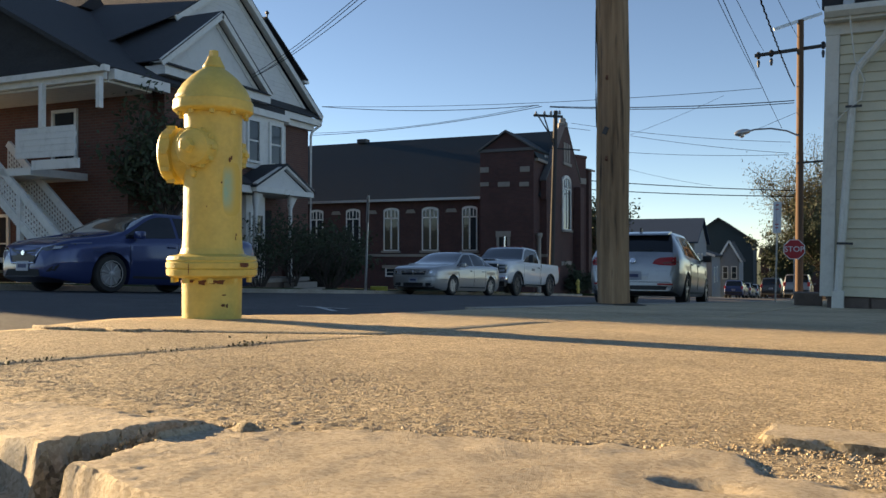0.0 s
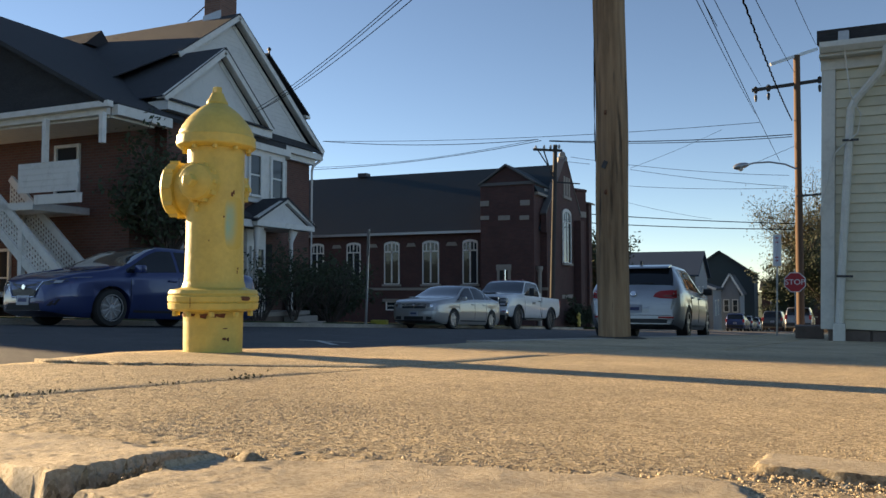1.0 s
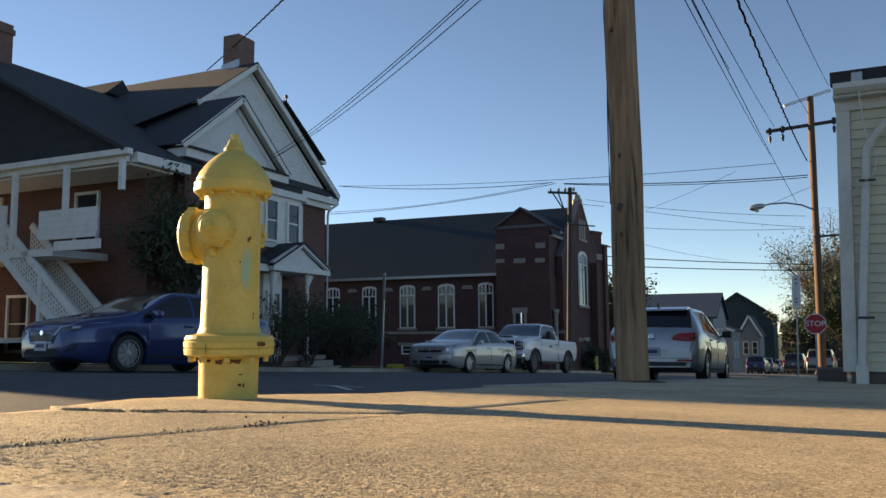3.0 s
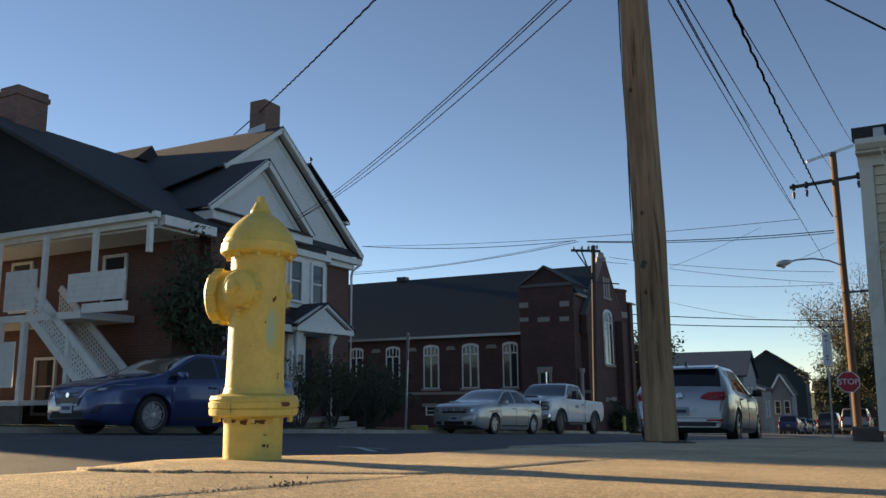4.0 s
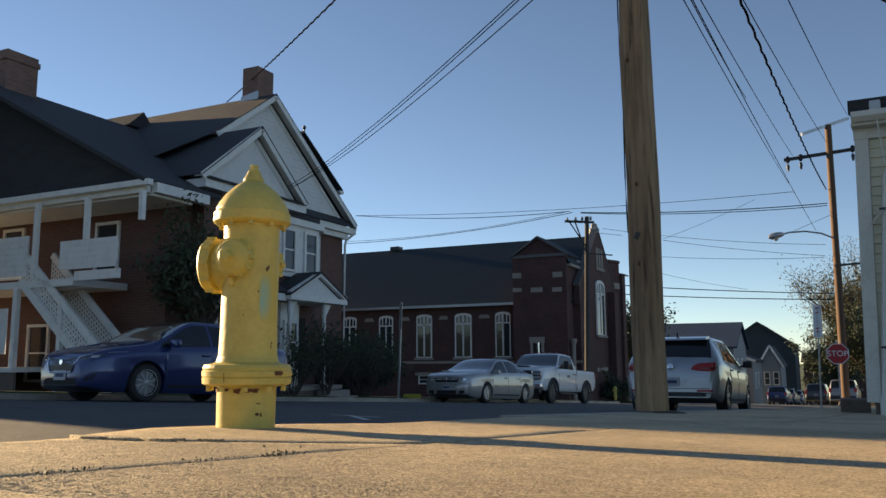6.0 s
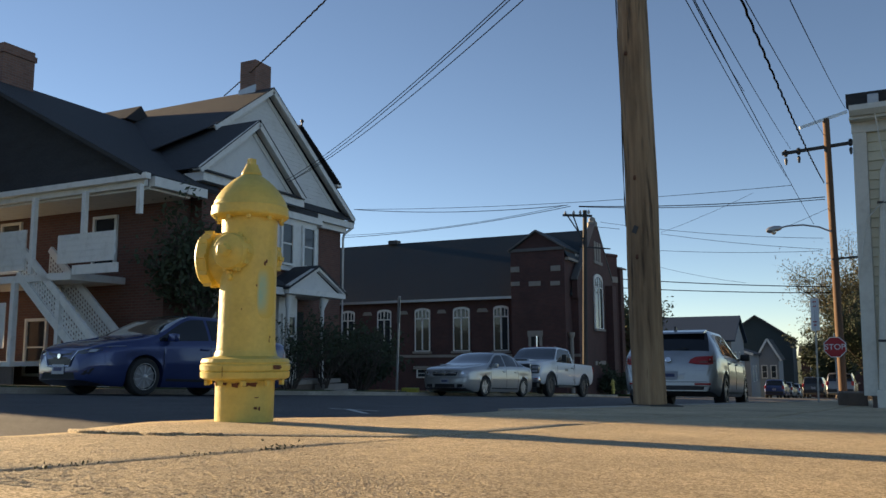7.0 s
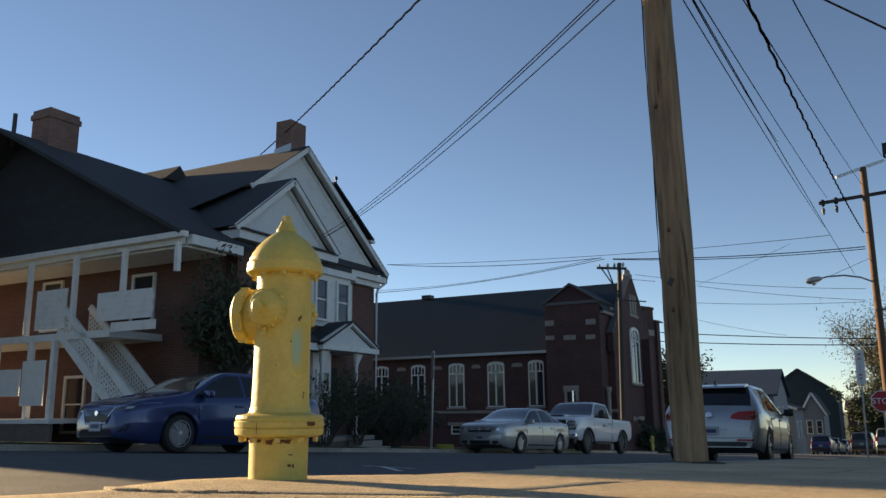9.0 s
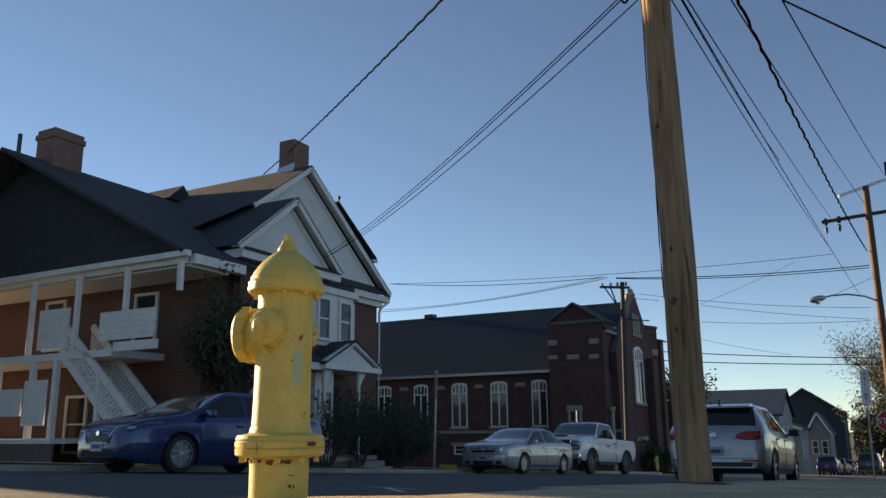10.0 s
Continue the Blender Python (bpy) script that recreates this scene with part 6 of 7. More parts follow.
    for s in (1, -1):          # hood creases
        part("hood_crease", tube_bm([(s * x, y * s_, info["top"](y * s_) + 0.0) for x, y in ((0.62, 1.25), (0.58, 1.6), (0.52, 1.95), (0.46, 2.2))], 0.012, 6), paint, c)
    mirrors(c, info, 0.88 * s_, 0.92, paint)
    seams(c, info, (-0.95 * s_, -0.085 * s_, 1.0 * s_), 0.32, 0.9)
    handles(c, info, (-0.78 * s_, 0.08 * s_), 0.82, paint)
    sill_line(c, info, -0.95 * s_, 0.92 * s_)
    return c


def pickup(m):
    top = [(-2.9, 1.1), (-2.88, 1.3), (-2.8, 1.33), (-0.66, 1.34), (-0.62, 1.4), (-0.56, 1.8), (-0.45, 1.91), (0.5, 1.95), (0.72, 1.9), (1.4, 1.4), (1.55, 1.37), (2.4, 1.33), (2.75, 1.29), (2.87, 1.22), (2.9, 1.0)]
    belt = [(-2.9, 1.0), (-2.8, 1.28), (-0.6, 1.30), (1.3, 1.30), (2.6, 1.22), (2.9, 0.9)]
    half = [(-2.9, 0.98), (-2.8, 1.01), (2.4, 1.02), (2.75, 0.99), (2.86, 0.94), (2.9, 0.88)]
    rin = [(-2.9, 0.05), (-0.68, 0.05), (-0.55, 0.2), (0.6, 0.23), (1.4, 0.08), (2.9, 0.1)]
    c, info = car("pickup_truck", "white pickup truck with dark grille parked in the street", m, 5.8, 2.04, WHITE_CAR, top, belt, half, rin, 0.46, (-1.75, 1.9), 0.43,
                  [(-0.42, 1.22)], (0.76, 1.38), (-0.6, -0.55), rim=STEEL_RIM, spokes=8, category="truck", crease=0.006)
    part("grille", box(-0.58, 0.58, 2.78, 2.93, 0.72, 1.2, 0.05), PLASTIC, c, smooth=True)
    for k in range(5):
        part("grille_bar", box(-0.55, 0.55, 2.93, 2.95, 0.77 + k * 0.085, 0.805 + k * 0.085, 0.008), DARK, c)
    part("emblem", box(-0.16, 0.16, 2.95, 2.96, 0.96, 1.03), RED_LAMP, c, "plain red emblem bar")
    for s in (1, -1):
        lo, hi = min(s * 0.6, s * 0.93), max(s * 0.6, s * 0.93)
        lamp_ = part("headlight", box(lo, hi, 2.66, 2.92, 0.84, 1.17, 0.05), LAMP_DARK, c, "dark headlight with bright bars", smooth=True)
        for k in range(2):
            part("lamp_bar", box(lo + 0.05, hi - 0.06, 2.91, 2.935, 0.89 + k * 0.13, 0.98 + k * 0.13, 0.015), CLEAR_LAMP, lamp_)
        part("lamp_edge", tube_bm([(s * 0.6, 2.93, 1.17), (s * 0.6, 2.935, 0.86), (s * 0.66, 2.93, 0.82)], 0.018, 6), CHROME, lamp_)
        for ya in (1.9, -1.75):
            skin_x = 1.028 if ya > 0 else 1.018
            part("arch_trim", tube_bm([(s * skin_x, ya + 0.505 * math.cos(q), 0.43 + 0.505 * math.sin(q)) for q in np.linspace(0.0, math.pi, 18)], 0.034, 6), PLASTIC, c, smooth=True)
        part("tow_hook", box(min(s * 0.46, s * 0.66), max(s * 0.46, s * 0.66), 2.985, 3.01, 0.52, 0.68, 0.03), FRONT_DARK, c)
        part("bumper_loop", tube_bm([(s * 0.46, 3.0, 0.7), (s * 0.46, 3.01, 0.52), (s * 0.66, 3.0, 0.5), (s * 0.68, 2.99, 0.66), (s * 0.46, 3.0, 0.7)], 0.022, 6), CHROME, c)
        part("tail_light", box(min(s * 0.9, s * 1.0), max(s * 0.9, s * 1.0), -2.92, -2.85, 0.95, 1.25, 0.02), RED_LAMP, c)
        part("running_board", box(min(s * 0.88, s * 1.04), max(s * 0.88, s * 1.04), -0.55, 1.2, 0.36, 0.42, 0.015), PLASTIC, c)
        part("mirror_arm", beam((s * 0.95, 1.02, 1.36), (s * 1.16, 1.0, 1.4), 0.04, 0.04), PLASTIC, c)
        part("side_mirror", box(min(s * 1.1, s * 1.3), max(s * 1.1, s * 1.3), 0.95, 1.05, 1.3, 1.62, 0.04), PLASTIC, c, smooth=True)
    part("bumper", box(-0.97, 0.97, 2.74, 2.99, 0.5, 0.74, 0.07), CHROME, c, "chrome bumper", smooth=True)
    part("air_dam", box(-0.88, 0.88, 2.68, 2.92, 0.34, 0.52, 0.04), PLASTIC, c, smooth=True)
    part("hood_scoop", box(-0.36, 0.36, 1.7, 2.45, 1.32, 1.40, 0.035), WHITE_CAR, c, smooth=True)
    part("scoop_vent", box(-0.28, 0.28, 2.44, 2.47, 1.345, 1.39, 0.01), FRONT_DARK, c)
    part("exhaust_stack", tube_bm([(0.75, -0.8, 1.3), (0.75, -0.8, 2.5)], 0.055, 10), CHROME, c, "tall shiny pipe behind the cab")
    part("bed_box", box(-0.8, 0.8, -1.1, -0.72, 1.34, 1.5, 0.02), STEEL, c)
    # near-black sheet on the closed bed, painted as the shade of an open one
    part("bed_shade_sheet", box(-0.86, 0.86, -2.78, -1.14, 1.33, 1.352), FRONT_DARK, c)
    for x in (-0.55, -0.25, 0.0, 0.25, 0.55):
        part("roof_lamp", box(x - 0.06, x + 0.06, 0.42, 0.56, 1.95, 1.995, 0.015), RED_LAMP_DARK, c)
    skin(c, info, "door_mark", rect(0.1, 0.46, 1.0, 1.1), "side", GREY_CAR, 0.002)
    part("bed_gap", tube_bm([(1.0, -0.64, z) for z in (0.5, 0.9, 1.3)], 0.012, 4), FRONT_DARK, c)
    part("bed_gap", tube_bm([(-1.0, -0.64, z) for z in (0.5, 0.9, 1.3)], 0.012, 4), FRONT_DARK, c)
    part("frame_rail", box(-0.5, 0.5, -2.6, 2.4, 0.4, 0.52), FRONT_DARK, c)
    seams(c, info, (-0.5, 1.25), 0.52, 1.27)
    handles(c, info, (-0.33,), 1.14, PLASTIC)
    return c


def suv(m, name, label, paint):
    top = [(-2.3, 0.7), (-2.28, 1.05), (-2.05, 1.62), (-1.9, 1.7), (0.2, 1.74), (0.45, 1.68), (1.1, 1.12), (1.3, 1.08), (2.1, 0.98), (2.27, 0.85), (2.3, 0.6)]
    belt = [(-2.3, 0.65), (-2.2, 1.05), (1.1, 1.02), (2.1, 0.92), (2.3, 0.6)]
    half = [(-2.3, 0.82), (-2.0, 0.9), (1.6, 0.92), (2.3, 0.75)]
    rin = [(-2.3, 0.06), (-2.0, 0.2), (0.3, 0.22), (1.2, 0.08), (2.3, 0.1)]
    c, info = car(name, label, m, 4.6, 1.84, paint, top, belt, half, rin, 0.24, (-1.35, 1.35), 0.36,
                  [(-1.9, -1.2), (-1.1, -0.15), (-0.05, 0.85)], (0.5, 1.05), (-2.26, -2.06))
    for s in (1, -1):
        part("headlight", box(min(s * 0.5, s * 0.8), max(s * 0.5, s * 0.8), 2.1, 2.27, 0.75, 0.9, 0.03), CLEAR_LAMP, c)
        part("tail_light", box(min(s * 0.68, s * 0.86), max(s * 0.68, s * 0.86), -2.3, -2.1, 0.85, 1.15, 0.03), RED_LAMP, c)
    part("grille", box(-0.45, 0.45, 2.2, 2.31, 0.6, 0.85, 0.03), PLASTIC, c)
    part("bumper", box(-0.8, 0.8, -2.36, -2.2, 0.4, 0.62, 0.04), PLASTIC, c)
    plate(c, -2.305, 0.78, -1)
    mirrors(c, info, 0.75, 1.0, paint)
    return c


hatch(ground_pose(-2.66, 17.4, -2.5))
sedan(ground_pose(-10.75, 25.3, 180 - 6), "silver_sedan", "silver sedan with crossbar grille parked facing uphill", SILVER_WARM, "cross")
pickup(ground_pose(-10.45, 31.2, 180 - 4))
sedan(ground_pose(-11.1, 11.4, 180 - 6), "blue_sedan", "dark blue sedan parked across the street, sunlit windshield", BLUE, "v", 4.6)
suv(ground_pose(-1.35, 78.0, -4, 0.15), "black_suv", "black sport utility vehicle parked along the kerb", BLACK_CAR)
suv(ground_pose(0.6, 63, -4, 0.15), "silver_suv", "silver sport utility vehicle parked past the stop sign", GREY_CAR)
for k, (x, y, p, lab) in enumerate(((-4.8, 84, BLUE, "blue"), (-4.6, 97, GREY_CAR, "grey"), (-4.2, 108, SILVER, "silver"), (-3.7, 118, SILVER, "silver"))):
    suv(ground_pose(x, y, -4), "distant_car", lab + " car in a row parked far down the street", p)


# ---- far poles, street lamp, signs ----
def far_pole(name, label, x, y, z0, z1, r0, r1, mat, lean=0.0):
    p = thing(name, label, "utility pole", m=pose(x, y, z0, 0, lean, 0))
    part("trunk", trunk_bm(r0, r1, z1 - z0, 14, 20, 0.01, 0.006, x), mat, p, smooth=True)
    return p


P2 = (0.34, 36.0)
p2 = far_pole("utility_pole", "brown wooden utility pole with crossarm and street lamp", P2[0], P2[1], land_z(*P2) - 0.1, 9.75, 0.16, 0.13, WOOD_FAR, 0.4)
zb = land_z(*P2) - 0.1
part("crossarm", beam((-1.75, -0.1, 8.42 - zb), (1.15, 0.1, 8.66 - zb), 0.11, 0.13), WOOD_GREY, p2)
part("top_arm", beam((-1.0, -0.5, 9.35 - zb), (0.8, 0.4, 10.05 - zb), 0.1, 0.12), STEEL, p2, "pale metal top arm")
for q in (-1.6, -1.1, 0.85):
    part("insulator", lathe([(0.05, 0), (0.09, 0.08), (0.05, 0.16), (0.09, 0.24), (0.03, 0.3)], 10, origin=(q, -0.1, 8.4 - zb + q * 0.08)), DARK, p2, smooth=True)
    part("insulator", lathe([(0.04, 0), (0.07, -0.1), (0.04, -0.3)], 10, origin=(q, -0.1, 8.35 - zb + q * 0.08)), DARK, p2, smooth=True)
part("lower_arm", beam((-0.1, -0.1, 3.85 - zb), (1.2, 0.1, 3.95 - zb), 0.08, 0.08), DARK, p2)
lamp = part("lamp_arm", tube_bm([(0.0, -0.1, 4.95 - zb), (-0.5, -0.15, 5.2 - zb), (-1.1, -0.2, 5.32 - zb), (-1.7, -0.3, 5.3 - zb), (-2.1, -0.35, 5.2 - zb)], 0.035, 8), STEEL, p2)
part("lamp_head", lathe([(0.05, 0), (0.1, 0.1), (0.14, 0.3), (0.13, 0.5), (0.06, 0.62)], 14, (-1, -0.15, -0.2), (-1.9, -0.33, 5.25 - zb)), STEEL, lamp, smooth=True)
part("lamp_glass", lathe([(0.12, 0), (0.11, -0.1), (0.05, -0.16)], 12, origin=(-2.22, -0.38, 5.13 - zb)), CLEAR_LAMP, lamp, smooth=True)
part("lamp_stay", beam((-1.6, -0.28, 5.32 - zb), (0.0, -0.05, 6.0 - zb), 0.015, 0.015), DARK, lamp)

P3 = (-11.3, 40.0)
p3 = far_pole("utility_pole", "grey wooden utility pole with a small crossarm", P3[0], P3[1], land_z(*P3) - 0.1, 7.5, 0.14, 0.11, WOOD_GREY, 1.6)
zc = land_z(*P3) - 0.1
part("crossarm", beam((-1.15, -0.1, 7.3 - zc), (0.35, 0.1, 7.2 - zc), 0.1, 0.12), WOOD_GREY, p3)
for q in (-1.05, -0.6, -0.25, 0.2):
    part("insulator", lathe([(0.06, 0), (0.08, 0.1), (0.03, 0.22)], 8, origin=(q, 0, 7.3 - zc)), STEEL, p3)
part("brace", beam((-0.9, -0.1, 7.25 - zc), (0, -0.12, 5.9 - zc), 0.06, 0.06), DARK, p3)
part("brace", beam((-0.6, -0.1, 7.25 - zc), (0, -0.12, 5.6 - zc), 0.06, 0.06), DARK, p3)
part("lower_arm", beam((-0.3, 0, 5.6 - zc), (1.3, 0.1, 5.45 - zc), 0.06, 0.06), DARK, p3)

RED_SIGN = material("red_sign_face", (0.45, 0.02, 0.025, 1), 0.45, var=0.08, scale=3, bump=0)
WHITE_SIGN = material("white_sign_face", (0.75, 0.75, 0.73, 1), 0.45, var=0.06, scale=4, bump=0)
GREEN_SIGN = material("grey_sign_back", (0.3, 0.31, 0.3, 1), 0.5, metal=0.3, var=0.1, bump=0)


def lettering(parent, text, m, size, mat):
    cu = bpy.data.curves.new("lettering", "FONT")
    cu.body, cu.size, cu.align_x, cu.align_y, cu.extrude = text, size, "CENTER", "CENTER", 0.004
    cu.materials.append(mat)
    ob = new("lettering", cu)
    ob.parent = parent
    ob.matrix_basis = m
    return ob


SX, SY = 0.15, 34.0
sz = land_z(SX, SY)
stop = thing("stop_sign", "red octagonal stop sign on a slim steel post", "stop sign", m=pose(SX, SY, sz, 0, 0, 4))
oct_ = lambda r: [(r * math.cos(radians(22.5 + 45 * k)), r * math.sin(radians(22.5 + 45 * k)) + 0.3 - sz) for k in range(8)]
part("post", beam((0, 0.04, 0), (0, 0.04, 0.8 - sz), 0.06, 0.05), STEEL, stop)
part("sign_border", prism(oct_(0.415), "y", -0.004, 0.012), WHITE_SIGN, stop)
face = part("sign_face", prism(oct_(0.385), "y", -0.009, -0.0045), RED_SIGN, stop)
lettering(stop, "STOP", Matrix.Translation((0, -0.014, 0.3 - sz)) @ Matrix.Rotation(radians(90), 4, "X"), 0.3, WHITE_SIGN)

NX, NY = -0.27, 16.0
nz = land_z(NX, NY)
nop = thing("parking_sign", "narrow white parking sign on a slim steel post", "street sign", m=pose(NX, NY, nz, 0, 1.4, 0))
part("post", beam((0, 0.02, 0), (0, 0.02, 1.05 - nz), 0.04, 0.03), STEEL, nop)
pl = part("sign_plate", box(-0.15, 0.15, -0.006, 0.0, 0.5 - nz, 1.08 - nz), WHITE_SIGN, nop)
pl.matrix_basis = Matrix.Rotation(radians(-62), 4, "Z")
for z, w, mat in ((1.02, 0.06, RED_SIGN), (0.94, 0.05, RED_SIGN), (0.66, 0.06, RED_SIGN), (0.6, 0.05, RED_SIGN)):
    bb = part("text_bar", box(-w, w, -0.009, -0.0065, z - nz - 0.012, z - nz + 0.012), mat, nop)
    bb.matrix_basis = Matrix.Rotation(radians(-62), 4, "Z")

GX, GY = -12.2, 22.0
gz = land_z(GX, GY)
gs = thing("street_sign", "leaning grey sign post seen beside the lawn", "street sign", m=pose(GX, GY, gz, 0, 2.0, 0))
part("post", beam((0, 0, 0), (0, 0, 1.95 - gz), 0.06, 0.05), STEEL, gs)
sp = part("sign_plate", box(-0.2, 0.2, -0.02, -0.008, 1.1 - gz, 1.9 - gz, 0.003), GREEN_SIGN, gs)
sp.matrix_basis = Matrix.Rotation(radians(-50), 4, "Z")

hydrant("distant_hydrant", "small pale yellow fire hydrant by the church corner", pose(-11.6, 47.0, land_z(-11.6, 47.0) + 0.12, 0, 0, 30), YELLOW)
# sunlight on the lawn edge, put in as a low yellow block
tagged(part("sunlit_lawn_patch", box(-13.35, -12.75, 24.4, 24.6, land_z(-13, 24.5) - 0.02, land_z(-13, 24.5) + 0.16, 0.03), material("sunlit_lawn_yellow", (0.55, 0.5, 0.08, 1), 0.6, dirt=(0.3, 0.28, 0.1, 1))), "yellow block standing in for a sunlit patch of lawn", "block")


# ---- overhead wires ----
def wire(name, label, a, b, sag, r, n=24, wave=0.0):
    a, b = Vector(a), Vector(b)
    pts = []
    for i in range(n + 1):
        t = i / n
        p = a.lerp(b, t)
        p.z -= sag * 4 * t * (1 - t)
        if wave:
            p += Vector((math.sin(i * 2.1), 0, math.cos(i * 2.1))) * wave
        pts.append(p)
    return tagged(part(name, tube_bm(pts, r, 6), CABLE), label, "cable", "overhead wires")
wire("overhead_wire", "thick black cable running to the house roof", (-0.22, 6.27, 6.46), (-21.25, 24.07, 10.45), 0.17, 0.022, 150, 0.012)
wire("overhead_wire", "black service wire sagging to the house", (-1.27, 6.73, 4.35), (-13.99, 18.6, 5.19), 0.25, 0.007, 24, 0)
wire("overhead_wire", "black service wire sagging to the house", (-1.23, 6.73, 4.34), (-13.93, 18.6, 5.12), 0.25, 0.007, 24, 0)
wire("overhead_wire", "black service wire sagging to the house", (-1.12, 6.73, 4.25), (-13.71, 18.6, 5.19), 0.25, 0.007, 24, 0)
wire("overhead_wire", "thin black overhead wire", (-1.81, 7.38, 5.25), (-1.22, 36.0, 7.45), 0.12, 0.009, 24, 0)
wire("overhead_wire", "thin black overhead wire", (-1.73, 7.38, 5.36), (-0.3, 36.0, 5.35), 0.12, 0.009, 24, 0)
wire("overhead_wire", "thin black overhead wire", (-1.63, 8.34, 5.19), (-1.8, 24.0, 7.63), 0.12, 0.009, 24, 0)
wire("overhead_wire", "thin black overhead wire", (-1.61, 7.38, 5.08), (-0.99, 36.0, 8.62), 0.12, 0.009, 24, 0)
wire("overhead_wire", "thin black overhead wire", (-1.17, 7.38, 4.9), (0.32, 36.0, 9.05), 0.12, 0.009, 24, 0)
wire("overhead_wire", "thin black overhead wire", (-0.63, 7.38, 4.63), (1.16, 36.0, 10.12), 0.12, 0.009, 24, 0)
wire("overhead_wire", "twisted black cable along the street", (-1.07, 7.38, 5.03), (0.19, 36.0, 7.04), 0.25, 0.02, 110, 0.012)
wire("overhead_wire", "thin black overhead wire", (-0.5, 9.5, 5.04), (2.41, 9.5, 2.46), 0.0, 0.012, 24, 0)
wire("overhead_wire", "thin black overhead wire", (-24.47, 39.0, 8.53), (-11.64, 39.0, 7.66), 0.25, 0.018, 24, 0)
wire("overhead_wire", "thin black overhead wire", (-23.22, 37.0, 8.1), (-1.08, 37.0, 7.26), 0.25, 0.012, 24, 0)
wire("overhead_wire", "thin black overhead wire", (-25.24, 39.0, 6.93), (-11.49, 39.0, 7.59), 0.25, 0.016, 24, 0)
wire("overhead_wire", "thin black overhead wire", (-25.24, 39.0, 7.06), (-11.7, 39.0, 7.67), 0.3, 0.012, 24, 0)
wire("overhead_wire", "thin black overhead wire", (-10.78, 38.0, 7.36), (0.2, 38.0, 6.81), 0.15, 0.022, 24, 0)
wire("overhead_wire", "thin black overhead wire", (-10.78, 38.0, 7.33), (0.19, 38.0, 6.71), 0.18, 0.018, 24, 0)
wire("overhead_wire", "thin black overhead wire", (-11.5, 45.0, 7.65), (0.05, 45.0, 5.91), 0.2, 0.012, 24, 0)
wire("overhead_wire", "thin black overhead wire", (-8.12, 45.0, 6.72), (-0.02, 45.0, 5.34), 0.1, 0.012, 24, 0)
wire("overhead_wire", "thin black overhead wire", (-8.2, 45.0, 5.79), (-0.03, 45.0, 5.26), 0.1, 0.012, 24, 0)
wire("overhead_wire", "thin black overhead wire", (-14.14, 60.0, 5.72), (0.35, 60.0, 4.49), 0.1, 0.035, 24, 0)
wire("overhead_wire", "thin black overhead wire", (-14.18, 60.0, 5.05), (0.3, 60.0, 4.09), 0.1, 0.035, 24, 0)
wire("overhead_wire", "thin black overhead wire", (-5.42, 30.0, 4.56), (-2.15, 30.0, 5.75), 0.05, 0.006, 24, 0)
wire("overhead_wire", "thin black overhead wire", (-11.02, 60.0, 6.45), (-5.09, 60.0, 5.0), 0.1, 0.012, 24, 0)
wire("overhead_wire", "thin black overhead wire", (-10.53, 40.0, 6.6), (-9.26, 40.0, 6.38), 0, 0.012, 24, 0)
tagged(part("cable_loop", tube_bm([(PX - 0.3 + 0.06 * math.cos(q), PY - 0.1, 4.35 + 0.25 * math.sin(q)) for q in np.linspace(0.9, 5.4, 14)], 0.012), CABLE), "small hanging loop of black cable", "cable")


# ---- bushes, vines, trees ----
LEAF = material("dark_leaves", (0.035, 0.05, 0.022, 1), 0.7, var=0.4, scale=2, fine=20, bump=0)
LEAF_PALE = material("spring_leaves", (0.11, 0.1, 0.045, 1), 0.7, var=0.4, scale=2, fine=20, bump=0)
BARK = material("bark", (0.07, 0.055, 0.045, 1), 0.9, var=0.3, bump=0.5)


def leaves(name, n, spread, size, mat, parent, rnd):
    """A crown of many small leaf blades at points given by spread()."""
    verts, faces = [], []
    for _ in range(n):
        p = spread()
        d = Vector((rnd.gauss(0, 1), rnd.gauss(0, 1), rnd.gauss(0, 1))).normalized()
        e = d.orthogonal().normalized()
        s = size * rnd.uniform(0.5, 1.3)
        k = len(verts)
        verts += [p - d * s, p + e * s * 0.45, p + d * s, p - e * s * 0.45]
        faces.append((k, k + 1, k + 2, k + 3))
    me = bpy.data.meshes.new(name)
    me.from_pydata([tuple(v) for v in verts], [], faces)
    me.materials.append(mat)
    ob = new(name, me)
    ob.parent = parent
    ob["kind"] = "stuff"
    return ob


